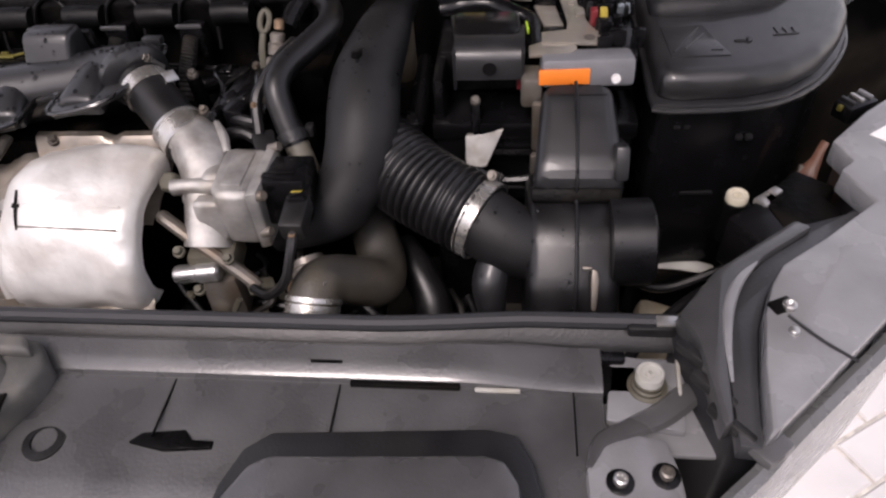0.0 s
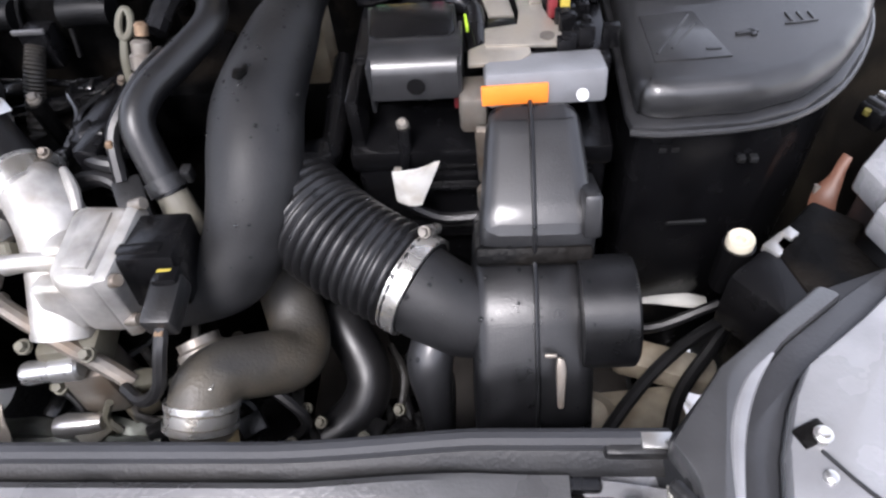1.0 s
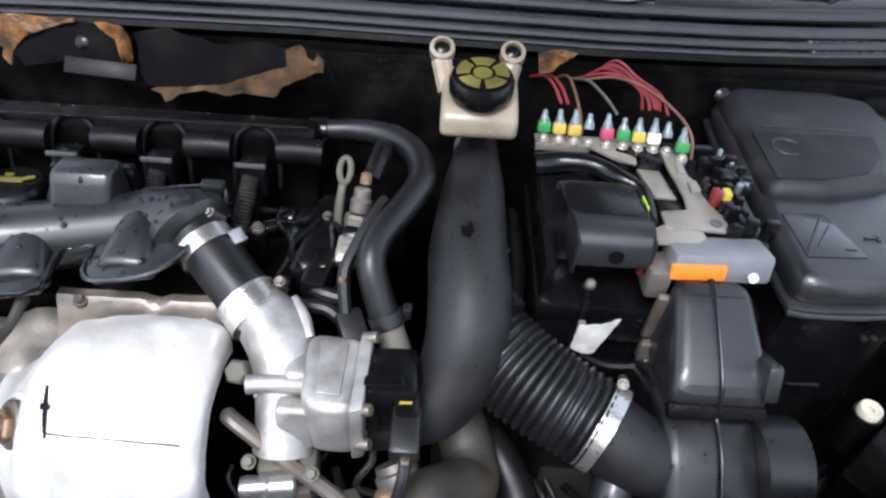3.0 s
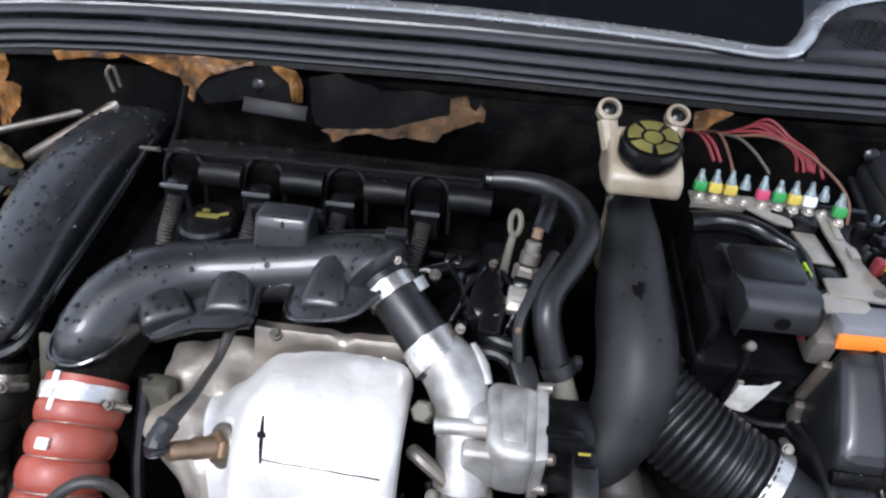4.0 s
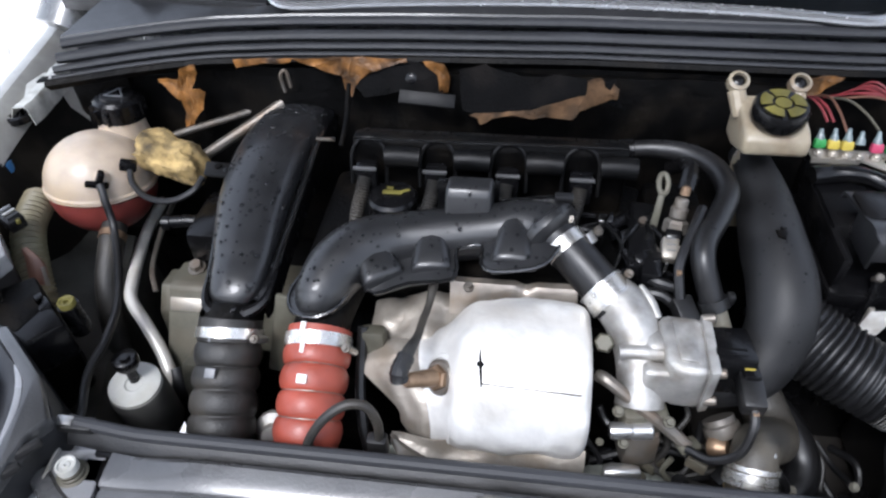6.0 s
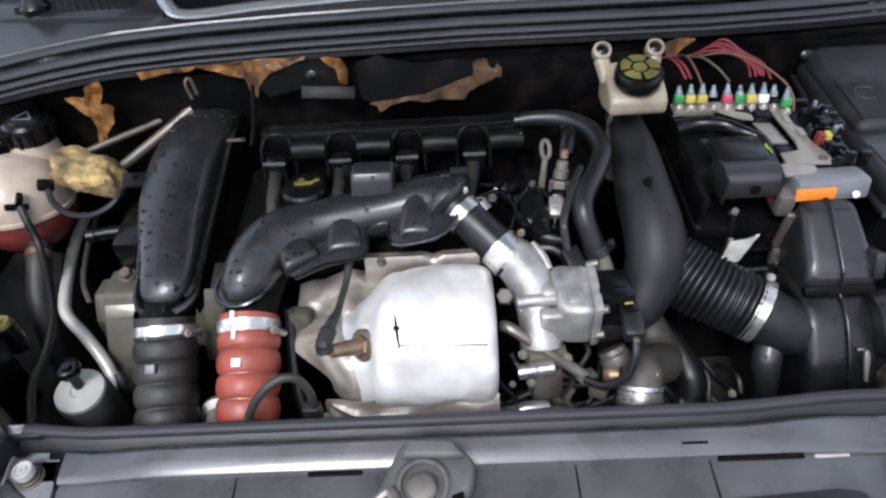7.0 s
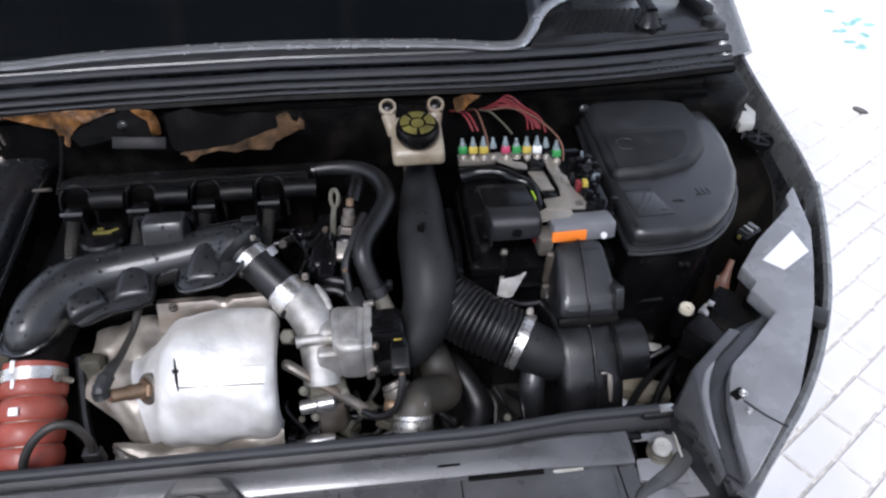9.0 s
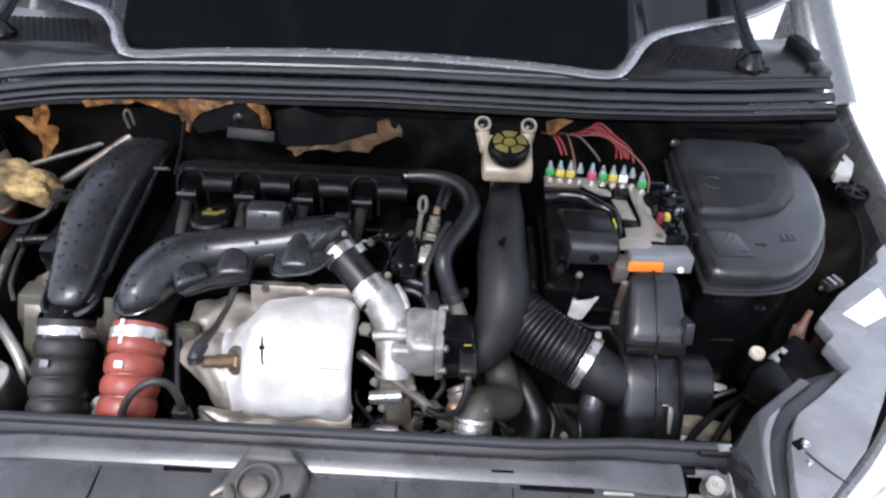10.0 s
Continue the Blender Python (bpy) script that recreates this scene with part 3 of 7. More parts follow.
for p in q:
    u = (p.x - CX) / 0.69
    top = Vector((CX + u * 0.60, 2.0 - 0.10 * u * u, 1.74))
    row = [p + Vector((0, 0.003, -0.009))]
    foot = Vector((p.x, max(p.y + 0.006, 1.03), max(p.z - 0.007, 1.110)))
    for k in range(0, 7):
        f = k / 6
        v = foot.lerp(top, f)
        v.z += 0.05 * math.sin(math.pi * f)
        row.append(v)
    rows.append(row)
part("pane", sheet(b, rows, 0.004), GLASS, t, "dark glass pane")

# The white patch paints a lamp's reflection on the pane.
for p, sz, m, lab in (((0.166, 1.140, 1.205), (0.046, 0.026, 0.002), material("teal_patch", (0.16, 0.34, 0.33), 0.5, vary=0.2), "faded teal inspection sticker"),
                      ((0.235, 1.200, 1.255), (0.022, 0.034, 0.002), WHITE, "small white paper sticker")):
    b = bm_new()
    box(b, p, sz, 0.0005, (36, 0, 0))
    part("sticker", b, m, t, lab)

# corner grilles at the windscreen's feet
for X, sg in ((lambda v: v, 1), (mx, -1)):
    t = thing("scuttle_grille", "black perforated air grille at the foot of the windscreen", "grille", (X(0.38), 1.06, 1.1), "scuttle grilles")
    poly = [(0.205, 0.988), (0.215, 1.022), (0.240, 1.070), (0.278, 1.108), (0.35, 1.132), (0.43, 1.145), (0.53, 1.165), (0.556, 1.14), (0.556, 1.032), (0.52, 1.024), (0.40, 1.006), (0.30, 0.995)]
    b = bm_new()
    prism(b, [(X(x), y) for x, y in poly], 1.085, 1.122, 0.003)
    part("plate", b, SATIN, t)
    b = bm_new()
    for i in range(16):
        for j in range(9):
            x = 0.262 + i * 0.0118 + (0.0059 if j % 2 else 0)
            y = 1.022 + j * 0.0115
            if y < 1.03 + (x - 0.215) * 1.0 - 0.012 and y < 1.112 and x < 0.45:
                lathe(b, (X(x), y, 1.1205), [(0.0052, 0), (0.0052, 0.0035), (0.0040, 0.0035), (0.0036, 0.0006)], (0, 0, 1), 6)
    part("mesh", b, PANELDARK, t, "honeycomb of small holes")
    b = bm_new()
    lathe(b, (X(0.413), 1.030, 1.118), [(0.022, 0), (0.022, 0.012), (0.016, 0.020), (0.011, 0.034), (0.004, 0.036)], (0, 0, 1), 18)
    pv = part("wiper_pivot", b, BLACK, t)
    b = tube(bm_new(), [(X(0.413), 1.028, 1.150), (X(0.403), 1.08, 1.170), (X(0.372), 1.25, 1.27), (X(0.30), 1.55, 1.43)], [0.014, 0.012, 0.009, 0.007], 8, 5, flat=0.6)
    part("wiper_arm", b, BLACK, pv)
    b = bm_new()
    box(b, (X(0.525), 1.10, 1.130), (0.025, 0.08, 0.025), 0.008, (0, 0, 10 * sg))
    lathe(b, (X(0.525), 1.035, 1.12), [(0.014, 0), (0.014, 0.012), (0.008, 0.014)], (0, 0, 1), 14)
    part("corner_cap", b, PANELDARK, t)
    # closing block at the cowl's end
    t2 = thing("hinge_cover", "black plastic block at the end of the scuttle", "trim block", (X(0.55), 0.96, 1.0), "hinge covers")
    b = bm_new()
    end = [(0.440, 0.895), (0.530, 0.885), (0.575, 0.93), (0.585, 1.02), (0.54, 1.03), (0.45, 1.0)]
    if sg < 0:
        end = [(0.400, 0.900), (0.480, 0.880), (0.505, 0.93), (0.515, 1.00), (0.50, 1.02), (0.42, 1.0)]
    prism(b, [(X(x), y) for x, y in end], 0.985, 1.055, 0.010)
    part("block", b, DEEP, t2)
    # hood hinge
    t3 = thing("hinge_plate", "pale painted hinge plate with an empty bolt hole", "hinge plate", (X(0.57), 0.89, 0.95), "hinge plates")
    b = bm_new()
    pl = [(0.561, 0.905), (0.565, 0.932), (0.573, 0.978), (0.599, 0.980), (0.606, 0.942), (0.588, 0.907)]
    prism(b, [(X(x), y) for x, y in pl], 0.985, 1.003, 0.003)
    lf = part("leaf", b, PALEPAINT, t3)
    b = bm_new()
    box(b, (X(0.583), 0.954, 1.0035), (0.014, 0.018, 0.004), 0.001)
    part("hole", b, DEEP, lf)
    b = bm_new()
    lathe(b, (X(0.590), 0.889, 0.976), [(0.026, 0), (0.026, 0.010), (0.022, 0.012), (0.020, 0.006), (0.008, 0.006), (0.007, 0.012), (0.002, 0.012)], (0.1 * sg, 0, 1), 20)
    wc = part("hinge_cap", b, BLACK, t3, "round black spoked cap")
    for a in range(6):
        th = a * math.pi / 3
        b = bm_new()
        box(b, (X(0.590) + 0.014 * math.cos(th), 0.889 + 0.014 * math.sin(th), 0.985), (0.016, 0.0035, 0.006), 0.001, (0, 0, math.degrees(th)))
        part("spoke", b, PANELDARK, wc)

# ---- headlamps ----
def headlamp(X, sg, label, sticker, knob):
    t = thing("headlamp", label, "headlamp", (X(0.42), 0.50, 0.70), "headlamps")
    low = [(0.264, 0.405), (0.300, 0.446), (0.371, 0.503), (0.428, 0.524), (0.434, 0.562), (0.440, 0.604), (0.482, 0.644), (0.562, 0.722), (0.592, 0.765),
           (0.570, 0.668), (0.532, 0.590), (0.490, 0.510), (0.444, 0.446), (0.396, 0.389), (0.348, 0.342), (0.312, 0.309), (0.290, 0.312)]
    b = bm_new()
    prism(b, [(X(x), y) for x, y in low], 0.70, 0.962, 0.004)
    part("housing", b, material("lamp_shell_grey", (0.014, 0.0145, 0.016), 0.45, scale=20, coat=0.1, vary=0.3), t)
    top = [(0.342, 0.438), (0.383, 0.469), (0.433, 0.512), (0.419, 0.552), (0.433, 0.565), (0.425, 0.594), (0.469, 0.641), (0.554, 0.712), (0.561, 0.735), (0.585, 0.758),
           (0.561, 0.659), (0.533, 0.600), (0.492, 0.523), (0.450, 0.458), (0.405, 0.395), (0.340, 0.332), (0.306, 0.300), (0.299, 0.296), (0.308, 0.347), (0.318, 0.390), (0.330, 0.419)]
    b = bm_new()
    prism(b, [(X(x), y) for x, y in top], 0.960, 0.984, 0.003)
    cov = part("top_cover", b, LAMPGREY, t, "pale grey plastic lamp top")
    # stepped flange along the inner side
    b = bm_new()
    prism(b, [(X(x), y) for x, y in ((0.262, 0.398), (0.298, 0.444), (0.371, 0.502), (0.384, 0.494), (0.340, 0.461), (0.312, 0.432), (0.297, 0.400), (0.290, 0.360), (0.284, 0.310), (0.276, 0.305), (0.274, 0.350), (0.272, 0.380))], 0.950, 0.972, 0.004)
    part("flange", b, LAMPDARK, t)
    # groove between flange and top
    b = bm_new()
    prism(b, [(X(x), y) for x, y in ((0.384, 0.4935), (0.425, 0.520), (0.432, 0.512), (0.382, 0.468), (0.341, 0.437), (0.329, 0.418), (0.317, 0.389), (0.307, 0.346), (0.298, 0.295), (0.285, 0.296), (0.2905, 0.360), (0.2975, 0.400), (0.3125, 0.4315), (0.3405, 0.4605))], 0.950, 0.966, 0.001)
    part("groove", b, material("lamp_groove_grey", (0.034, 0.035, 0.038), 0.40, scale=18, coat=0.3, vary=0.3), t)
    for k in range(3):
        b = bm_new()
        box(b, (X(0.272 + 0.006 * k), 0.365 - 0.026 * k, 0.962), (0.036, 0.008, 0.010), 0.003, (0, 0, -50 * sg))
        part("rib", b, PANELDARK, t)
    b = tube(bm_new(), [(X(x), y, 0.9715) for x, y in ((0.288, 0.34), (0.2925, 0.375), (0.300, 0.407), (0.313, 0.433), (0.330, 0.452))], [0.001, 0.003, 0.0045, 0.004, 0.001], 8, 4, flat=0.6)
    part("bead", b, LAMPGREY, t)
    # black block that puts shade into the notches between the teeth
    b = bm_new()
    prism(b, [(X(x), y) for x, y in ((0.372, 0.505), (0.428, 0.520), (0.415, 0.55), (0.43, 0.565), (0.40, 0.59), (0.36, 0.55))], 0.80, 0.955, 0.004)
    part("notch_shade", b, DEEP, t)
    b = bm_new()
    box(b, (X(0.330), 0.396, 0.985), (0.016, 0.011, 0.004), 0.001, (0, 0, 25 * sg))
    sl = part("screw_slot", b, DEEP, cov)
    b = bm_new()
    tube(b, [(X(0.332), 0.387, 0.985), (X(0.348), 0.366, 0.985), (X(0.366), 0.350, 0.984)], 0.0012, 6, 3)
    part("seam", b, PANELDARK, cov)
    b = bm_new()
    lathe(b, (X(0.334), 0.394, 0.985), [(0.0045, 0), (0.005, 0.004), (0.003, 0.005), (0.001, 0.003)], (0, 0, 1), 12)
    lathe(b, (X(0.332), 0.373, 0.984), [(0.0035, 0), (0.0035, 0.003), (0.002, 0.004)], (0, 0, 1), 12)
    part("screw", b, STEEL, cov)
    if sticker:
        b = bm_new()
        prism(b, [(0.459, 0.602), (0.530, 0.656), (0.5315, 0.612), (0.480, 0.581)], 0.9835, 0.9848, 0.0)
        part("sticker", b, WHITE, cov, "plain white paper sticker")
    # levelling motor with its white adjuster
    b = bm_new()
    box(b, (X(0.374), 0.528, 0.925), (0.080, 0.055, 0.055), 0.006, (0, 0, 38 * sg))
    mot = part("adjuster_motor", b, BLACK, t)
    b = bm_new()
    lathe(b, (X(0.343), 0.557, 0.90), [(0.0118, 0), (0.0118, 0.045)], (0, 0, 1), 18)
    part("collar", b, BLACK, mot)
    b = bm_new()
    lathe(b, (X(0.343), 0.557, 0.945), [(0.0098, 0), (0.0098, 0.006), (0.0088, 0.0075), (0.0070, 0.0070), (0.0060, 0.0055), (0.0036, 0.0055), (0.003, 0.0015), (0.001, 0.0015)], (0, 0, 1), 20)
    part("adjuster_knob", b, knob, mot, "round moulded adjuster knob")
    b = bm_new()
    box(b, (X(0.366), 0.549, 0.951), (0.020, 0.014, 0.008), 0.002, (0, 0, 38 * sg))
    box(b, (X(0.374), 0.556, 0.953), (0.009, 0.009, 0.010), 0.001, (0, 0, 38 * sg))
    part("connector", b, STEEL if sticker else BLACK, mot)
    # plug by the fixing at the top
    b = bm_new()
    box(b, (X(0.472), 0.668, 0.970), (0.036, 0.022, 0.018), 0.003, (0, 0, 30 * sg))
    plug = part("plug", b, BLACK, t, "black plastic plug with bright ribs for its glints")
    # Bright ribs put the plug's small glints into the colour.
    for k in range(3):
        b = bm_new()
        box(b, (X(0.462 + k * 0.010), 0.664 + 0.006 * k, 0.980), (0.004, 0.016, 0.004), 0.001, (0, 0, 30 * sg))
        part("rib", b, (PANELDARK, ZINC, GREYPL)[k], plug)
    b = bm_new()
    box(b, (X(0.455), 0.660, 0.975), (0.004, 0.005, 0.006), 0.001, (0, 0, 30 * sg))
    part("lock", b, YPRINT, plug)
    b = bm_new()
    tube(b, [(X(0.442), 0.636, 0.950), (X(0.434), 0.628, 0.936), (X(0.428), 0.620, 0.918), (X(0.431), 0.612, 0.895), (X(0.438), 0.606, 0.87)], [0.004, 0.008, 0.010, 0.006, 0.004], 10, 5, flat=0.45, wob=0.005)
    part("stay", b, BROWNW, t, "rusty brown steel stay")
    b = tube(bm_new(), [(X(0.425), 0.628, 0.930), (X(0.422), 0.615, 0.900), (X(0.418), 0.600, 0.86)], 0.0035, 8, 4)
    part("stay_rod", b, DULLSTEEL, t)
    return t


headlamp(lambda v: v, 1, "pale grey plastic headlamp housing with a white sticker", True, material("aged_white", (0.50, 0.46, 0.36), 0.5, vary=0.1))
headlamp(mx, -1, "dark plastic headlamp housing beside the filter can", False, YPRINT)

# ---- engine ----
eng = thing("engine", "black grimy four-cylinder engine with coil cover and oily block", "engine", (-0.30, 0.68, 0.31))
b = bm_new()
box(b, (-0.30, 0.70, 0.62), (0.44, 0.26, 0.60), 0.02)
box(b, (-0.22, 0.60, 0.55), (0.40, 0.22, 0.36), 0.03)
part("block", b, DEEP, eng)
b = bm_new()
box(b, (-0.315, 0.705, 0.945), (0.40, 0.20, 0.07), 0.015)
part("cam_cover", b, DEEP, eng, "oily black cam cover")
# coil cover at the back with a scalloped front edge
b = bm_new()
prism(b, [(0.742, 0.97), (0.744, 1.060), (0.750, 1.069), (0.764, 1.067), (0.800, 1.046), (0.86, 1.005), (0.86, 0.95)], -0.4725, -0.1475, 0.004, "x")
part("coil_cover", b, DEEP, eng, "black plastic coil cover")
b = tube(bm_new(), [(-0.468, 0.738, 1.072), (-0.31, 0.741, 1.072), (-0.152, 0.744, 1.072)], 0.0016, 8, 6)
part("cover_edge", b, WET, eng)
COILX = [-0.452, -0.369, -0.285, -0.201]
for i, x in enumerate(COILX):
    # saddle between the coils
    b = bm_new()
    tube(b, [(x + 0.021, 0.736, 1.050), (x + 0.0415, 0.736, 1.051), (x + 0.062, 0.736, 1.050)], 0.0125, 14, 4)
    part("saddle", b, COIL, eng)
    # arch round the coil
    b = bm_new()
    tube(b, [(x - 0.021, 0.726, 1.015), (x - 0.0205, 0.738, 1.050), (x - 0.013, 0.744, 1.064), (x, 0.746, 1.069), (x + 0.013, 0.744, 1.064), (x + 0.0205, 0.738, 1.050), (x + 0.021, 0.726, 1.015)], 0.0024, 8, 5)
    part("arch", b, COIL, eng)
    b = bm_new()
    box(b, (x, 0.722, 1.030), (0.026, 0.022, 0.036), 0.004)
    c = part("ignition_coil", b, BLACK, eng)
    # Grey lighter than the coil, painting the wet glint along the tab.
    b = bm_new()
    box(b, (x, 0.711, 1.049), (0.028, 0.004, 0.004), 0.001)
    part("locking_tab", b, PANEL, c)
    b = bm_new()
    y1 = [0.672, 0.678, 0.672, 0.664][i]
    n = 44
    pts = spline([(x - 0.001, 0.712, 1.036), (x - 0.004, 0.698, 1.022), (x - 0.009, 0.686, 1.002), (x - 0.012, y1, 0.972)], n // 3)
    rr = [0.0078 + (0.0011 if k % 2 else -0.0003) for k in range(len(pts))]
    tube(b, pts, rr, 10, 1)
    part("wire_sleeve", b, OLDRUBBER, c, "corrugated dusty wire sleeve")
# oil filler cap
b = bm_new()
lathe(b, (-0.419, 0.698, 0.985), [(0.030, 0), (0.030, 0.018), (0.0275, 0.022), (0.0275, 0.024), (0.030, 0.026), (0.030, 0.033), (0.027, 0.037), (0.001, 0.037)], (0, 0.05, 1), 28)
cap = part("oil_cap", b, BLACK, eng, "black oil filler cap with a yellow symbol")
b = bm_new()
box(b, (-0.419, 0.702, 1.0235), (0.024, 0.007, 0.002), 0.0008)
box(b, (-0.404, 0.706, 1.0237), (0.010, 0.004, 0.002), 0.0006, (0, 0, 25))
box(b, (-0.423, 0.709, 1.0239), (0.008, 0.004, 0.002), 0.0006)
part("oil_symbol", b, YPRINT, cap)
for x, y, z, r in ((-0.183, 0.653, 1.036, 0.0065), (-0.474, 0.618, 0.992, 0.008), (-0.20, 0.60, 0.955, 0.006), (-0.119, 0.655, 1.010, 0.0075)):
    b = bm_new()
    lathe(b, (x, y, z - 0.02), [(r * 1.1, -0.04), (r * 1.1, 0.008)], (0, -0.1, 1), 10)
    bs = part("boss", b, DEEP, eng)
    b = bm_new()
    hexbolt(b, (x, y, z - 0.010), (0, -0.1, 1), r * 0.62, 0.005)
    part("bolt", b, DULLSTEEL, bs)
# parts at the flywheel end of the head
b = bm_new()
box(b, (-0.132, 0.672, 0.990), (0.030, 0.110, 0.045), 0.006, (0, 0, -6))
box(b, (-0.140, 0.655, 0.985), (0.018, 0.060, 0.040), 0.005, (0, 0, 8))
part("thermostat_housing", b, BLACK, eng)
b = bm_new()
box(b, (-0.127, 0.620, 0.992), (0.022, 0.040, 0.050), 0.005, (0, 0, -6))
part("solenoid", b, BLACK, eng)
b = bm_new()
box(b, (-0.09, 0.73, 0.98), (0.07, 0.10, 0.05), 0.012)
part("water_outlet", b, DEEP, eng)
b = bm_new()
tube(b, [(-0.114 + 0.0050 * math.cos(a), 0.704 + 0.009 * math.sin(a), 1.056 + 0.007 * math.sin(a)) for a in np.linspace(0, 2 * math.pi, 17)], 0.0030, 8, 2)
tube(b, [(-0.115, 0.696, 1.050), (-0.118, 0.686, 1.032), (-0.120, 0.680, 1.005)], [0.0036, 0.0040, 0.0045], 8, 4, flat=0.5)
part("lifting_eye", b, BEIGE, eng, "steel lifting eye")
b = bm_new()
lathe(b, (-0.100, 0.668, 1.018), [(0.013, 0), (0.013, 0.012), (0.0105, 0.015)], (0.12, 0.45, 1), 6)
lathe(b, (-0.098, 0.675, 1.034), [(0.0095, 0), (0.0095, 0.010), (0.0075, 0.012), (0.0075, 0.020), (0.005, 0.022)], (0.12, 0.45, 1), 14)
sn = part("sensor", b, DULLSTEEL, eng)
b = bm_new()
lathe(b, (-0.094, 0.686, 1.056), [(0.0052, 0), (0.0052, 0.008), (0.003, 0.010)], (0.12, 0.45, 1), 12)
part("sensor_tip", b, BRASS, sn)
b = bm_new()
tube(b, [(-0.090, 0.700, 1.050), (-0.084, 0.722, 1.060), (-0.084, 0.748, 1.052), (-0.093, 0.772, 1.03)], 0.0095, 10, 4)
part("sensor_boot", b, BLACK, sn)
b = bm_new()
box(b, (-0.102, 0.660, 1.018), (0.018, 0.012, 0.020), 0.003, (25, 0, -6))
part("collar", b, BLACK, sn)
b = bm_new()
box(b, (-0.106, 0.645, 1.012), (0.018, 0.026, 0.016), 0.003, (25, 0, -6), seg=3)
box(b, (-0.095, 0.643, 1.012), (0.010, 0.012, 0.010), 0.002, (25, 0, 10))
part("pale_plug", b, TINPLATE, sn, "small pale plug")
for k in range(3):
    b = bm_new()
    box(b, (-0.106, 0.638 + 0.006 * k, 1.0185 + 0.0028 * k), (0.010, 0.0010, 0.001), 0.0, (25, 0, -6))
    part("print_bar", b, GREYPL, sn)

for p in ((-0.130, 0.690, 1.013),):
    b = bm_new()
    hexbolt(b, p, (0.1, -0.3, 1), 0.0034, 0.005)
    part("screw", b, DULLSTEEL, eng)

b = tube(bm_new(), [(-0.134, 0.608, 1.005), (-0.120, 0.600, 1.006), (-0.104, 0.597, 1.004)], [0.0056, 0.006, 0.0056], 10, 6)
part("sleeve", b, RUBBER, eng)

# loom running in front of the coils, with clips and plugs
t = thing("coil_loom", "wet black wiring loom in front of the ignition coils", "wiring", (-0.30, 0.675, 0.98))
b = tube(bm_new(), [(-0.465, 0.668, 0.972), (-0.43, 0.674, 0.978), (-0.36, 0.682, 0.985), (-0.28, 0.686, 0.988), (-0.205, 0.690, 0.992), (-0.160, 0.700, 0.996), (-0.135, 0.722, 0.998)], 0.0075, 10, 6, wob=0.002)
part("conduit", b, BLACK, t)
b = tube(bm_new(), [(-0.44, 0.700, 0.990), (-0.38, 0.706, 1.004), (-0.33, 0.704, 1.000), (-0.25, 0.708, 1.006), (-0.18, 0.706, 1.002)], 0.0035, 8, 6, wob=0.0015)
part("cable", b, WET, t)
rnd = random.Random(8)
for x in (-0.395, -0.335, -0.315, -0.245, -0.232, -0.170):
    b = bm_new()
    box(b, (x, 0.692 + 0.008 * rnd.random(), 1.003), (0.016 + 0.010 * rnd.random(), 0.012, 0.010), 0.002, (rnd.uniform(5, 30), 0, rnd.uniform(-20, 20)))
    part("clip", b, rnd.choice((WET, BLACK)), t)
for k in range(9):
    p = (-0.168 + 0.062 * rnd.random(), 0.612 + 0.085 * rnd.random(), 1.000 + 0.014 * rnd.random())
    b = bm_new()
    box(b, p, (0.008 + 0.010 * rnd.random(), 0.006 + 0.010 * rnd.random(), 0.008), 0.002, (rnd.uniform(-25, 25), rnd.uniform(-25, 25), rnd.uniform(0, 90)))
    part("plug", b, rnd.choice((WET, BLACK, WET)), t)
for k in range(4):
    x = -0.162 + 0.016 * k
    b = tube(bm_new(), [(x, 0.712, 1.002), (x + 0.010 * rnd.uniform(-1, 1), 0.680, 1.014), (x + 0.010 * rnd.uniform(-1, 1), 0.650, 1.008), (x + 0.012 * rnd.uniform(-1, 1), 0.615, 0.990)], 0.0026, 8, 5)
    part("wire", b, WET, t)

# torn looms beside it
t = thing("wiring_loom", "black plug on a loom with bare copper ends beside the hose", "wiring", (-0.08, 0.60, 0.95))
b = tube(bm_new(), [(-0.076, 0.672, 1.050), (-0.086, 0.648, 1.046), (-0.096, 0.625, 1.036), (-0.103, 0.606, 1.024), (-0.100, 0.585, 1.000)], 0.0055, 8, 5)
part("cable", b, RUBBER, t)
b = bm_new()
box(b, (-0.090, 0.570, 0.985), (0.022, 0.050, 0.016), 0.003, (25, 0, 25))
box(b, (-0.075, 0.548, 0.965), (0.030, 0.016, 0.012), 0.003, (0, 0, -20))
part("plug", b, PANELDARK, t)
b = bm_new()
box(b, (-0.1035, 0.602, 1.022), (0.006, 0.011, 0.008), 0.002)
part("copper_end", b, BRASS, t)
b = tube(bm_new(), [(-0.168, 0.590, 0.985), (-0.14, 0.597, 0.99), (-0.118, 0.594, 0.995), (-0.098, 0.585, 0.985)], [0.007, 0.0075, 0.006, 0.006], 10, 4)
part("vacuum_hose", b, RUBBER, t)

# ---- inlet plenum pipe with three pockets ----
t = thing("charge_pipe", "satin black plastic charge air pipe with three moulded pockets, wet", "charge pipe", (-0.35, 0.60, 0.96))
CP = [(-0.4735, 0.5325, 0.992), (-0.4732, 0.536, 0.994), (-0.4720, 0.545, 0.998), (-0.4690, 0.558, 1.003), (-0.458, 0.586, 1.010), (-0.436, 0.612, 1.014), (-0.400, 0.630, 1.014), (-0.350, 0.640, 1.016), (-0.300, 0.648, 1.020), (-0.268, 0.652, 1.025), (-0.246, 0.648, 1.0285), (-0.234, 0.6395, 1.0305)]
b = tube(bm_new(), CP, [0.013, 0.0195, 0.0250, 0.0292, 0.033, 0.034, 0.031, 0.030, 0.030, 0.030, 0.0303, 0.0300], 24, 8)
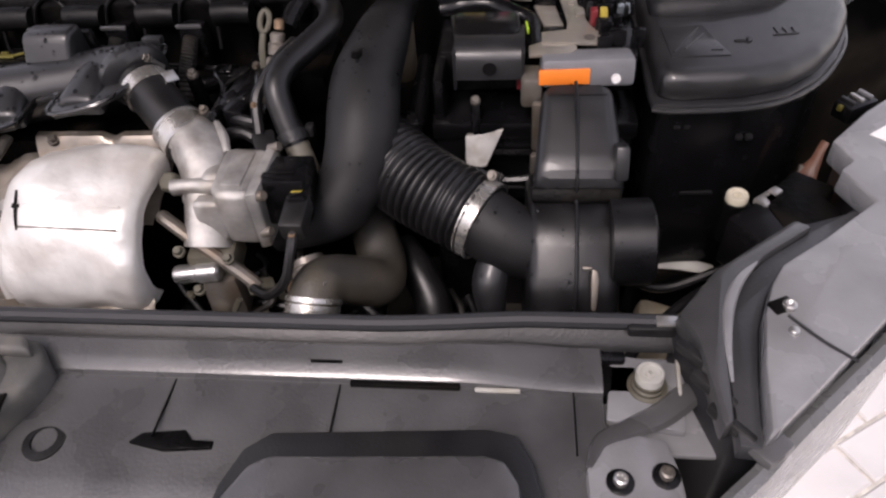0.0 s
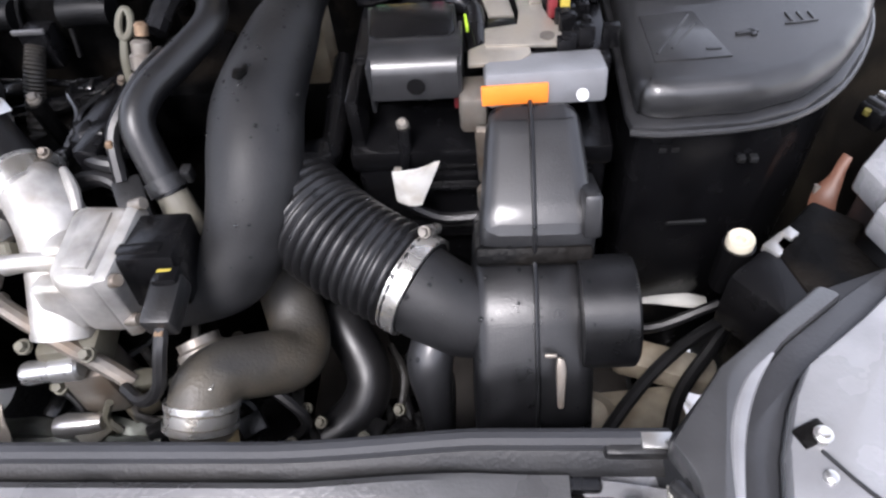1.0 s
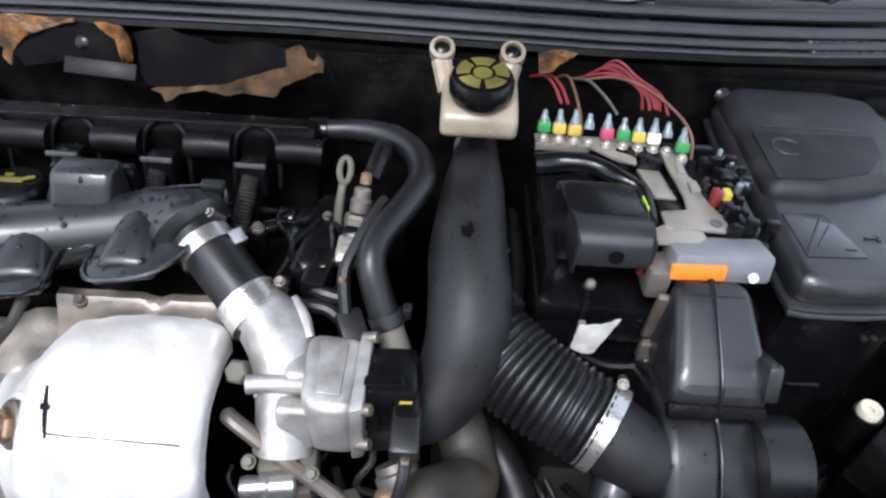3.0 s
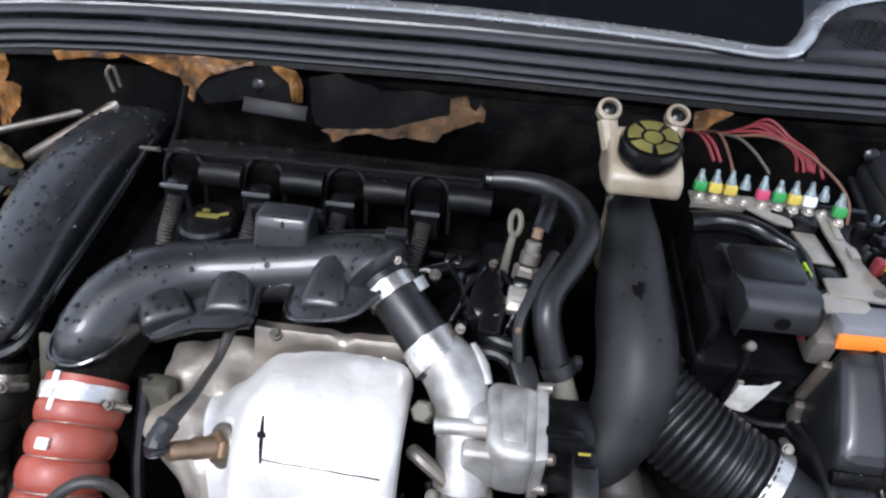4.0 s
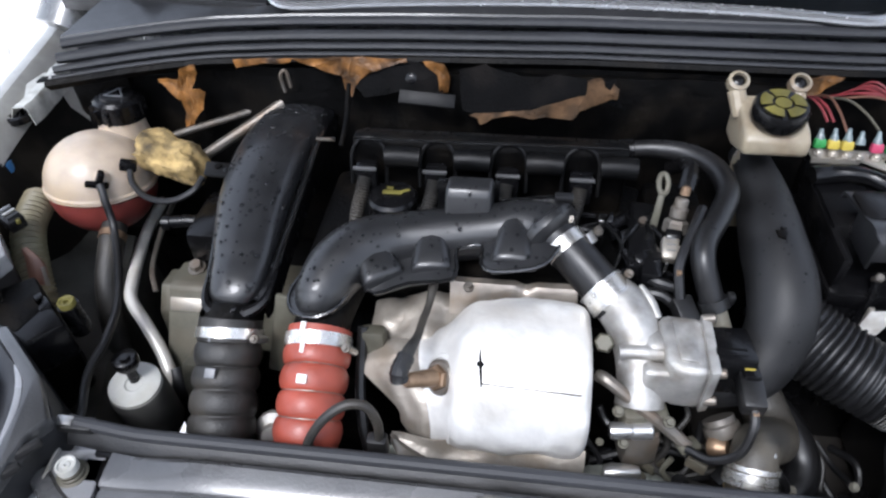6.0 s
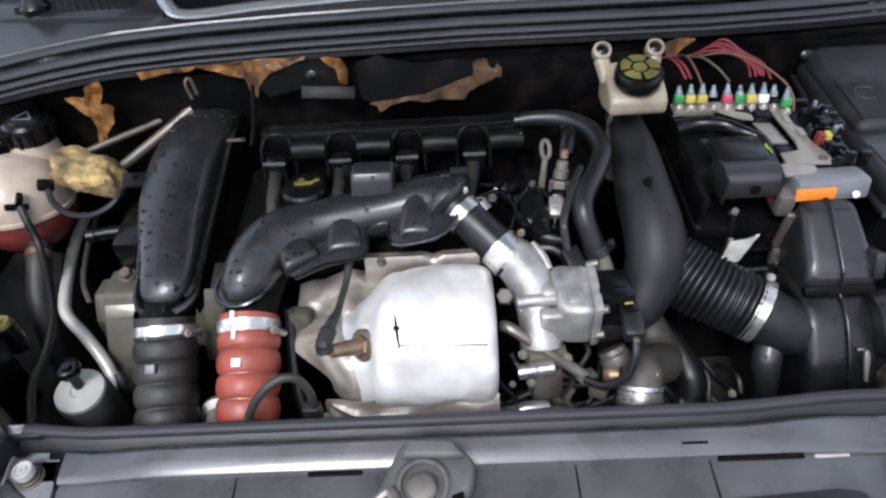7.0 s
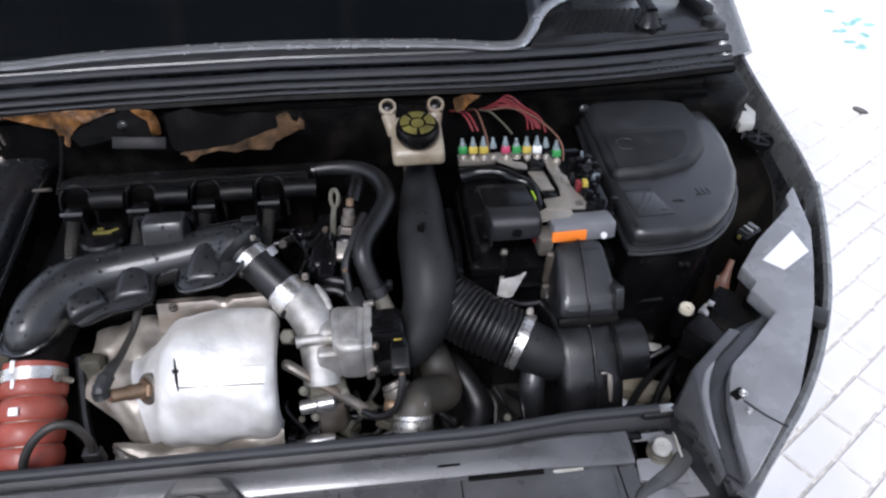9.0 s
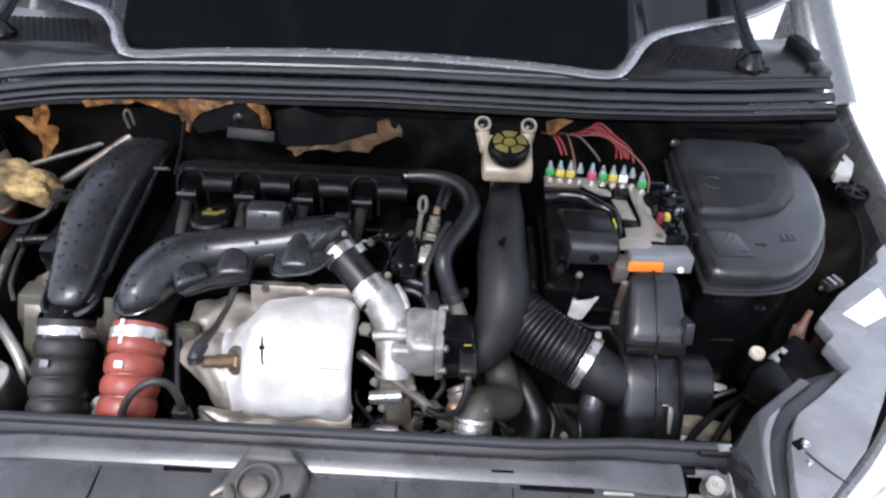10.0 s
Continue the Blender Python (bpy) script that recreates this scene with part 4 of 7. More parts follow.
part("tube", b, SATIN, t)
b = tube(bm_new(), [(-0.455, 0.590, 0.985), (-0.466, 0.560, 0.974), (-0.4695, 0.540, 0.968), (-0.4705, 0.520, 0.961)], [0.026, 0.0285, 0.0300, 0.0315], 24, 5)
part("neck", b, DEEP, t)


def pocket(apex, front, w0, w1, top0, top1, base):
    """A moulded bulge that widens from the pipe's crest to a flat front with rounded shoulders."""
    b = bm_new()
    a, f = Vector(apex), Vector(front)
    d = (f - a).normalized()
    side = Vector((-d.y, d.x, 0))
    rings = []
    for s, inset in ((0.0, 0.0), (0.2, 0.0), (0.4, 0.0), (0.6, 0.0), (0.8, 0.0), (0.93, 0.0), (0.985, 0.0008), (1.02, 0.0035)):
        w = (w0 + (w1 - w0) * min(1, s) ** 0.75) / 2 - inset
        z1 = top0 + (top1 - top0) * min(1, s) ** 1.5 - inset
        c = a + (f - a) * s
        r = min(0.012, w * 0.75)
        ring = [c - side * w + Vector((0, 0, base)), c - side * w + Vector((0, 0, z1 - r))]
        for k in range(1, 6):
            an = math.pi / 2 * k / 6
            ring.append(c - side * (w - r + r * math.cos(an)) + Vector((0, 0, z1 - r + r * math.sin(an))))
        ring += [c - side * (w - r) + Vector((0, 0, z1)), c + Vector((0, 0, z1 + 0.001)), c + side * (w - r) + Vector((0, 0, z1))]
        for k in range(5, 0, -1):
            an = math.pi / 2 * k / 6
            ring.append(c + side * (w - r + r * math.cos(an)) + Vector((0, 0, z1 - r + r * math.sin(an))))
        ring += [c + side * w + Vector((0, 0, z1 - r)), c + side * w + Vector((0, 0, base))]
        rings.append([b.verts.new(p) for p in ring])
    for p, q in zip(rings, rings[1:]):
        for k in range(len(p) - 1):
            b.faces.new((p[k], q[k], q[k + 1], p[k + 1]))
    b.faces.new(rings[-1])
    b.faces.new(rings[0][::-1])
    bmesh.ops.recalc_face_normals(b, faces=b.faces[:])
    return b


for apex, front, w1, base in (((-0.438, 0.618, 0), (-0.4035, 0.5695, 0), 0.048, 1.006), ((-0.364, 0.644, 0), (-0.3565, 0.582, 0), 0.046, 1.010), ((-0.273, 0.650, 0), (-0.2735, 0.590, 0), 0.046, 1.021)):
    part("pocket", pocket(apex, front, 0.024, w1, base + 0.030, base + 0.0165, base), SATIN, t)
b = bm_new()
CD = Vector((0.066, -0.062, -0.035)).normalized()
lathe(b, Vector((-0.2300, 0.6360, 1.0305)) - CD * 0.018, [(0.0295, 0), (0.0335, 0.002), (0.0345, 0.004), (0.0345, 0.011), (0.0330, 0.013), (0.0285, 0.018), (0.024, 0.020)], CD, 36)
part("end_collar", b, SATIN, t, "moulded collar at the outlet")
# the weld flange, a tilted lip that follows the pockets
FL = [(-0.482, 0.524), (-0.497, 0.532), (-0.507, 0.553), (-0.504, 0.580), (-0.491, 0.612), (-0.470, 0.641), (-0.440, 0.664), (-0.405, 0.676), (-0.350, 0.684), (-0.280, 0.690), (-0.222, 0.686), (-0.212, 0.655), (-0.230, 0.598),
      (-0.250, 0.578), (-0.292, 0.576), (-0.305, 0.590), (-0.307, 0.616), (-0.333, 0.612), (-0.331, 0.569), (-0.378, 0.565), (-0.411, 0.552), (-0.432, 0.570), (-0.442, 0.550), (-0.450, 0.533), (-0.466, 0.523)]


def weld_z(x):
    return 0.998 + 0.17 * (x + 0.463)


b = bm_new()
prism(b, FL, -0.003, 0.003, 0.0015)
for v in b.verts:
    v.co.z += weld_z(v.co.x)
part("joint_flange", b, SATIN, t, "weld flange round the pipe")
b = tube(bm_new(), [(x, y, weld_z(x) + 0.003) for x, y in FL + FL[:1]], 0.0021, 6, 3)
part("flange_lip", b, WET, t)
b = bm_new()
prism(b, [(0.634, 1.026), (0.644, 1.048), (0.653, 1.066), (0.659, 1.071), (0.680, 1.071), (0.684, 1.020), (0.640, 1.010)], -0.3500, -0.2995, 0.005, "x", 3)
for v in b.verts:
    v.co.x += (v.co.y - 0.65) * 0.06
part("resonator_block", b, SATIN, t)
b = bm_new()
prism(b, [(-0.362, 0.678), (-0.292, 0.682), (-0.293, 0.690), (-0.362, 0.688)], 1.020, 1.060, 0.002)
part("block_flange", b, BLACK, t)
b = bm_new()
box(b, (-0.222, 0.672, 1.054), (0.020, 0.010, 0.008), 0.002)
part("rib", b, SATIN, t)
b = bm_new()
hexbolt(b, (-0.318, 0.590, 0.990), (0, -0.3, 1), 0.0045, 0.006)
part("bolt", b, DULLSTEEL, t)

# rubber coupling and aluminium elbow
t = thing("coupling_hose", "black rubber coupling with two bright clamps", "hose", (-0.19, 0.60, 0.98))
A, B_ = Vector((-0.228, 0.634, 1.030)), Vector((-0.162, 0.572, 0.995))
HOSE_END = A.lerp(B_, 0.98)
b = tube(bm_new(), [A, A.lerp(B_, 0.43) + Vector((0, 0, 0.002)), HOSE_END], [0.0235, 0.0228, 0.0232], 22, 6)
part("hose", b, RUBBER, t)
ax = B_ - A
clamp(t, A + ax * 0.14, ax, 0.0240, 0.014, (0.15, 0.75, 0.62))
clamp(t, A + ax * 0.82, ax, 0.0244, 0.017, (0.75, 0.7, 0.3))
for f in (0.72, 0.92):
    part("clamp_bead", band(bm_new(), A + ax * f, ax, 0.0246, 0.003, t=0.0016), STEEL, t)
b = bm_new()
box(b, A + ax * 0.30 + Vector((0.016, 0.012, 0.0195)), (0.012, 0.014, 0.002), 0.0006, (-20, 38, -42))
part("clamp_tail", b, STEEL, t, "bent-up tail of the clamp")

t = thing("egr_valve", "cast aluminium throttle elbow and valve housing with a black motor", "valve", (-0.12, 0.51, 0.88))
b = tube(bm_new(), [A + ax * 0.88, (-0.161, 0.574, 0.997), (-0.149, 0.558, 0.988), (-0.141, 0.536, 0.974), (-0.138, 0.512, 0.956), (-0.138, 0.494, 0.938)], [0.0235, 0.0245, 0.0245, 0.0232, 0.0222, 0.0225], 24, 6, square=2.5)
part("elbow", b, CAST, t)
b = tube(bm_new(), [(-0.178, 0.583, 1.001), (-0.169, 0.568, 0.996), (-0.162, 0.546, 0.986), (-0.158, 0.520, 0.970)], [0.003, 0.0045, 0.005, 0.0045], 10, 5)
part("rib", b, CAST, t)
b = tube(bm_new(), [(-0.160, 0.588, 1.018), (-0.149, 0.569, 1.011), (-0.141, 0.546, 0.998), (-0.138, 0.526, 0.985)], [0.003, 0.004, 0.0045, 0.004], 10, 5)
part("rib", b, CAST, t)
b = tube(bm_new(), [(-0.141, 0.589, 1.011), (-0.131, 0.574, 1.005), (-0.124, 0.558, 0.998)], [0.003, 0.005, 0.004], 10, 5)
part("rib", b, CAST, t)
b = bm_new()
prism(b, [(-0.125, 0.556), (-0.116, 0.561), (-0.084, 0.559), (-0.081, 0.552), (-0.082, 0.494), (-0.087, 0.489), (-0.112, 0.490), (-0.121, 0.500)], 0.945, 1.004, 0.007, seg=3)
part("valve_body", b, CAST, t)
b = bm_new()
prism(b, [(-0.0835, 0.562), (-0.074, 0.560), (-0.075, 0.490), (-0.0845, 0.487)], 0.944, 1.006, 0.002)
part("valve_flange", b, CAST, t)
b = bm_new()
prism(b, [(-0.113, 0.551), (-0.092, 0.550), (-0.092, 0.500), (-0.110, 0.502)], 1.003, 1.0065, 0.0016)
part("cover_plate", b, CAST, t)
b = bm_new()
box(b, (-0.128, 0.530, 0.985), (0.022, 0.030, 0.030), 0.008, (-14, 0, 8), seg=3)
part("web", b, CAST, t)
b = bm_new()
box(b, (-0.126, 0.502, 0.968), (0.030, 0.018, 0.040), 0.005, (-10, 0, 0), seg=3)
part("web", b, CAST, t)
b = tube(bm_new(), [(-0.164, 0.517, 0.990), (-0.150, 0.518, 0.991), (-0.122, 0.520, 0.990)], [0.0075, 0.0068, 0.0080], 14, 4)
part("port", b, CAST, t)
b = bm_new()
box(b, (-0.058, 0.527, 0.980), (0.040, 0.048, 0.046), 0.004, (-8, 0, 2))
box(b, (-0.062, 0.516, 1.0045), (0.030, 0.010, 0.004), 0.0015, (-8, 0, 2))
box(b, (-0.044, 0.506, 0.984), (0.018, 0.026, 0.024), 0.004, (-8, 0, 2))
part("motor", b, BLACK, t, "black electric motor housing")
for p in ((-0.074, 0.556, 1.006), (-0.073, 0.494, 1.000), (-0.074, 0.490, 0.962)):
    b = bm_new()
    lathe(b, p, [(0.0048, -0.008), (0.0048, 0.002), (0.0040, 0.004), (0.002, 0.004)], (0.9, -0.2, 0.4), 12)
    part("screw", b, DULLSTEEL, t)
b = bm_new()
box(b, (-0.134, 0.496, 0.928), (0.046, 0.040, 0.030), 0.006, (0, 0, 8))
part("mating_flange", b, BEIGE, t)
b = bm_new()
box(b, (-0.132, 0.488, 0.890), (0.040, 0.042, 0.055), 0.010, (0, 0, 8), taper=0.9)
part("lower_body", b, DULLSTEEL, t)
for p in ((-0.160, 0.480, 0.945), (-0.112, 0.474, 0.943), (-0.150, 0.470, 0.905)):
    b = bm_new()
    hexbolt(b, p, (0, -0.5, 1), 0.0042, 0.006)
    part("bolt", b, BEIGE, t)
b = bm_new()
lathe(b, (-0.176, 0.534, 0.982), [(0.010, -0.02), (0.010, 0.004), (0.008, 0.006)], (-0.2, -0.6, 0.8), 6)
part("nut", b, BEIGE, t, "large dull nut beside the elbow")
b = bm_new()
lathe(b, (-0.166, 0.470, 0.925), [(0.008, 0), (0.009, 0.004), (0.008, 0.020), (0.0095, 0.022), (0.0095, 0.040), (0.007, 0.042)], (1, 0.1, 0.05), 14)
part("stub", b, STEEL, t)

t = thing("sensor_plug", "black sensor plug with a yellow tab on a thin cable", "connector", (-0.045, 0.48, 0.93))
b = bm_new()
box(b, (-0.044, 0.488, 0.982), (0.022, 0.038, 0.020), 0.004, (8, 0, 0))
part("plug_body", b, PANELDARK, t)
b = bm_new()
box(b, (-0.045, 0.504, 0.9945), (0.010, 0.006, 0.004), 0.001)
part("locking_tab", b, YELLOW, t, "yellow locking tab")
b = bm_new()
box(b, (-0.043, 0.467, 0.978), (0.006, 0.006, 0.007), 0.001)
part("copper_end", b, BRASS, t)
b = tube(bm_new(), [(-0.043, 0.472, 0.980), (-0.044, 0.458, 0.970), (-0.052, 0.446, 0.945), (-0.072, 0.448, 0.925), (-0.092, 0.462, 0.918)], 0.0045, 8, 5)
part("cable", b, RUBBER, t)

t = thing("actuator_rod", "dull grey tube running across to the turbocharger bracket", "pipe", (-0.13, 0.48, 0.90))
b = tube(bm_new(), [(-0.180, 0.508, 0.962), (-0.172, 0.500, 0.966), (-0.140, 0.486, 0.948), (-0.105, 0.474, 0.925), (-0.090, 0.468, 0.914)], 0.0065, 10, 5)
part("tube", b, DULLSTEEL, t)
b = bm_new()
box(b, (-0.088, 0.470, 0.912), (0.024, 0.016, 0.010), 0.003, (0, 20, 30))
tube(b, [(-0.105, 0.455, 0.91), (-0.112, 0.450, 0.895), (-0.104, 0.445, 0.885)], 0.003, 6, 4)
part("bracket", b, BEIGE, t)
b = bm_new()
lathe(b, (-0.165, 0.455, 0.870), [(0.008, 0), (0.010, 0.008), (0.008, 0.028), (0.006, 0.036)], (1, 0.1, 0.05), 14)
part("union", b, STEEL, t)
b = bm_new()
lathe(b, (-0.062, 0.482, 0.895), [(0.010, 0), (0.012, 0.005), (0.012, 0.010), (0.008, 0.018)], (0.8, -0.3, 0.4), 18)
part("brass_union", b, BRASS, t)

# ---- exhaust side: heat shield, sensor, rail ----
t = thing("heat_shield", "bright dented aluminium heat shield over the turbocharger", "heat shield", (-0.28, 0.48, 0.80))
rows = []
ST = [(-0.430, 0.040, 0.520, 0.890), (-0.405, 0.052, 0.522, 0.892), (-0.380, 0.060, 0.524, 0.892), (-0.355, 0.066, 0.526, 0.893), (-0.335, 0.074, 0.528, 0.900), (-0.318, 0.084, 0.530, 0.912),
      (-0.300, 0.088, 0.531, 0.917), (-0.27, 0.089, 0.532, 0.918), (-0.235, 0.089, 0.532, 0.918), (-0.210, 0.088, 0.532, 0.917), (-0.197, 0.085, 0.532, 0.917), (-0.190, 0.077, 0.532, 0.917), (-0.188, 0.066, 0.532, 0.917)]
def shield_dent(x, p):
    d = noise.noise(Vector((x * 12, p.y * 12, p.z * 12 + 4))) * 0.006 + noise.noise(Vector((x * 26, p.y * 26, p.z * 26))) * 0.0045
    return d + noise.noise(Vector((x * 60, p.y * 60, p.z * 60))) * 0.0018


for x, r, yc, zc in [tuple(v) for v in spline(ST, 5)]:
    row = []
    for k in range(33):
        a = radians(64 + k * 130 / 32)
        g = min(1, max(0, (k - 5) / 20))
        p = Vector((x + max(0, -0.322 - x) * 0.46 * g * g * (3 - 2 * g), yc + r * math.cos(a), zc + r * math.sin(a)))
        if k > 28:
            e = (k - 28) / 4
            p.y += 0.004 * e * e
        d = shield_dent(x, p)
        if x < -0.325:
            d += 0.006 * noise.noise(Vector((x * 38, p.y * 38, 7)))
        n_ = Vector((0, math.cos(a), math.sin(a)))
        row.append(p + n_ * d)
    rows.append(row)
# Heat stain plus a darker tone for the skirt's dim grey reflections.
STAINSHADE = material("stained_shaded_shield", (0.36, 0.325, 0.28), 0.42, 0.45, vary=0.3, scale=30, bump=0.5, fine=120, stain=(0.22, 0.17, 0.12), stain_amount=0.65, stain_scale=18)
edge = next(i for i, row in enumerate(rows) if row[0].x > -0.368)
part("side_lobe", sheet(bm_new(), rows[:edge + 1], 0.0015), STAINSHADE, t, "heat-stained side of the shield")
part("shell", sheet(bm_new(), rows[edge:], 0.0015), FOIL, t)
# the flat side plate towards the hoses
rows = []
for i, x in enumerate(np.linspace(-0.425, -0.20, 40)):
    row = []
    for j in range(16):
        f = j / 15
        y = 0.600 - 0.085 * f
        z = 0.968 - 0.022 * f + 0.007 * noise.noise(Vector((x * 34, y * 34, 3))) + 0.003 * noise.noise(Vector((x * 80, y * 80, 5)))
        row.append((x, y, z - 0.02 * max(0, (-0.36 - x) / 0.06)))
    rows.append(row)
part("rear_plate", sheet(bm_new(), rows, 0.0015), STAINSHADE, t)
# crumpled skirt below
rows = []
for i, x in enumerate(np.linspace(-0.385, -0.188, 48)):
    row = []
    for j in range(13):
        f = j / 12 * min(1.0, (x + 0.386) / 0.055) ** 0.6
        y = 0.456 - 0.016 * f - 0.012 * math.sin(f * 3.0)
        z = 0.905 - 0.062 * f - 0.01 * math.sin((x + 0.352) / 0.164 * math.pi) * f
        row.append((x, y + 0.008 * noise.noise(Vector((x * 22, j / 4, 1))), z + 0.004 * noise.noise(Vector((x * 30, j / 3, 4)))))
    rows.append(row)
part("skirt", sheet(bm_new(), rows, 0.0012), STAINSHADE, t, "crumpled foil skirt")
def shield_at(x, deg):
    a = radians(deg)
    q = Vector((x, 0.5318 + 0.0886 * math.cos(a), 0.9178 + 0.0886 * math.sin(a)))
    return q + Vector((0, math.cos(a), math.sin(a))) * shield_dent(q.x, q)


b = bm_new()
for k in range(9):
    f = k / 8
    a = radians(113 + 20 * f)
    q = Vector((-0.2975 + 0.003 * f, 0.5312 + 0.0885 * math.cos(a), 0.9172 + 0.0885 * math.sin(a)))
    q += Vector((0, math.cos(a), math.sin(a))) * shield_dent(q.x, q)
    w = 0.0016 + 0.0016 * math.sin(f * 3.14) + (0.004 if k == 3 else 0)
    box(b, q, (w, 0.0045, 0.0024), 0.0003, (math.degrees(a) - 90, 0, 4))
part("slit", b, DEEP, t)
b = tube(bm_new(), [shield_at(x, 133 + 20 * (x + 0.294)) for x in np.linspace(-0.294, -0.200, 12)], 0.0009, 6, 2)
part("seam", b, DULLSTEEL, t)
b = tube(bm_new(), [shield_at(x, 120 + 14 * (x + 0.294)) for x in np.linspace(-0.294, -0.200, 12)], 0.0007, 6, 2)
part("seam", b, FOIL, t)
# folded rail behind: a bright top edge, notched, over a dull face
b = bm_new()
rows = []
for x in np.linspace(-0.338, -0.202, 40):
    nt = 0.006 * max(0, 1 - abs(x + 0.257) / 0.012)
    y = 0.594 + 0.0012 * noise.noise(Vector((x * 40, 1, 1)))
    rows.append([(x, y - 0.020, 0.962), (x, y - 0.013, 0.972), (x, y - 0.004 - nt * 0.3, 0.990 - nt), (x, y - 0.001, 0.9935 - nt), (x, y + 0.006, 0.9945 - nt), (x, y + 0.010, 0.985)])
part("rail", sheet(b, rows, 0.0014), material("rail_steel", (0.30, 0.265, 0.225), 0.34, 0.75, stain=(0.26, 0.20, 0.14), stain_amount=0.7, stain_scale=35), t, "shiny folded rail behind the shield")
for x in (-0.232, -0.218):
    b = bm_new()
    lathe(b, (x, 0.5845, 0.9795), [(0.0026, 0), (0.0026, 0.002), (0.001, 0.003)], (0, -0.85, 0.5), 8)
    part("rivet", b, STEEL, t)

t = thing("oxygen_sensor", "heat-browned oxygen sensor screwed into the shield with a grey cable", "sensor", (-0.35, 0.48, 0.94))
o2a, o2b = Vector((-0.337, 0.493, 0.957)), Vector((-0.369, 0.464, 0.987))
d = (o2b - o2a).normalized()
b = bm_new()
lathe(b, o2a - d * 0.004, [(0.026, -0.006), (0.024, 0.001), (0.020, 0.003), (0.019, -0.006)], d, 24)
part("collar", b, FOIL, t, "raised rim of the hole in the shield")
b = bm_new()
lathe(b, o2a - d * 0.006, [(0.0185, 0), (0.0185, 0.008), (0.016, 0.010)], d, 20)
part("washer", b, DULLSTEEL, t)
b = bm_new()
lathe(b, o2a, [(0.0135, 0), (0.0135, 0.008), (0.0115, 0.010)], d, 6)
part("hex", b, BRASS, t)
b = bm_new()
lathe(b, o2a, [(0.0090, 0.008), (0.0090, 0.026), (0.0078, 0.028), (0.0078, 0.046), (0.006, 0.049)], d, 16)
part("barrel", b, BRASS, t)
b = tube(bm_new(), [o2b + d * 0.004, (-0.372, 0.466, 0.997), (-0.366, 0.486, 1.003), (-0.361, 0.512, 0.998), (-0.357, 0.550, 0.995), (-0.354, 0.578, 1.003)], [0.0070, 0.0075, 0.0062, 0.0045, 0.0042, 0.0048], 10, 6, wob=0.001)
part("cable", b, OLDRUBBER, t)
b = bm_new()
pts = spline([o2b + d * 0.004, (-0.372, 0.466, 0.997), (-0.367, 0.482, 1.003)], 6)
tube(b, pts, [0.0085 + (0.0008 if k % 2 else 0) for k in range(len(pts))], 10, 1)
part("ferrule", b, RUBBER, t)

t = thing("exhaust_flange", "rusty beige bracket beside the red hose", "bracket", (-0.41, 0.53, 0.86))
b = bm_new()
box(b, (-0.418, 0.540, 0.930), (0.030, 0.022, 0.060), 0.007, (-15, 0, 0))
part("lug", b, BEIGE, t)
b = bm_new()
box(b, (-0.522, 0.548, 0.935), (0.026, 0.006, 0.110), 0.003, (-12, 12, 0))
part("plate", b, BEIGE, t)
b = bm_new()
lathe(b, (-0.522, 0.475, 0.868), [(0.014, 0), (0.020, 0.006), (0.020, 0.014), (0.011, 0.020), (0.011, 0.030)], (0.2, -0.8, 0.5), 14)
part("nut", b, CAST, t)


# ---- turbo hoses ----
def hump_hose(name, label, path, r, mat, stripe, group, flat=0.048, first=0.048, pitch=0.0285):
    t = thing(name, label, "hose", (path[-1][0], path[-1][1], path[-1][2] - r), group)
    P = [Vector(p) for p in spline(path, 40)]
    L = 0.0
    pts, rs, edges = [], [], []
    for i, p in enumerate(P):
        if i:
            L += (p - P[i - 1]).length
        u = (L - first) / pitch
        if L < flat:
            rs.append(r * 0.97)
        else:
            rs.append(r * (0.850 + 0.175 * abs(math.sin(math.pi * u)) ** 0.38))
            k = int(u)
            if len(edges) <= k and abs(u - k) < 0.35:
                edges.append((p, (P[min(i + 1, len(P) - 1)] - P[i - 1]).normalized()))
        pts.append(p)
    part("bellows", tube(bm_new(), pts, rs, 26, 1, hollow=False), mat, t, sharp=60)
    for p, d in edges[1:]:
        part("ring", band(bm_new(), p, d, r * 0.865, 0.0030), stripe, t)
    return t


RP = [(-0.4700, 0.5320, 0.9682), (-0.4700, 0.5260, 0.9651), (-0.4700, 0.5200, 0.9619), (-0.4690, 0.4990, 0.9505), (-0.4680, 0.4740, 0.9380), (-0.4680, 0.4400, 0.9150), (-0.4710, 0.4180, 0.8870), (-0.4720, 0.4120, 0.84)]
t = hump_hose("intercooler_hose", "red silicone hump hose with bright clamp and white marks", RP, 0.0345, REDRUB, DULLSTEEL, "intercooler hoses", 0.0220, 0.0145, 0.0255)
clamp(t, RP[2], Vector(RP[3]) - Vector(RP[1]), 0.0342, 0.014, (1, -0.25, 0.1))
for p, s_ in (((-0.479, 0.511, 0.9950), (0.005, 0.014, 0.003)), ((-0.476, 0.493, 0.9865), (0.004, 0.010, 0.004)), ((-0.4705, 0.464, 0.9750), (0.010, 0.009, 0.003))):
    b = bm_new()
    box(b, p, s_, 0.0006, (28, 0, 0))
    part("print", b, WHITE, t)
BP = [(-0.573, 0.541, 0.9645), (-0.573, 0.535, 0.9592), (-0.571, 0.495, 0.927), (-0.568, 0.450, 0.895), (-0.567, 0.425, 0.868), (-0.567, 0.415, 0.82)]
t = hump_hose("intercooler_hose", "black rubber hump hose with bright clamp and grey dust", BP, 0.0350, OLDRUBBER, RUBBER, "intercooler hoses", 0.0265, 0.0255, 0.0258)
clamp(t, (-0.5726, 0.5285, 0.9542), Vector(BP[2]) - Vector(BP[1]), 0.0345, 0.011, (1, -0.2, 0.1))

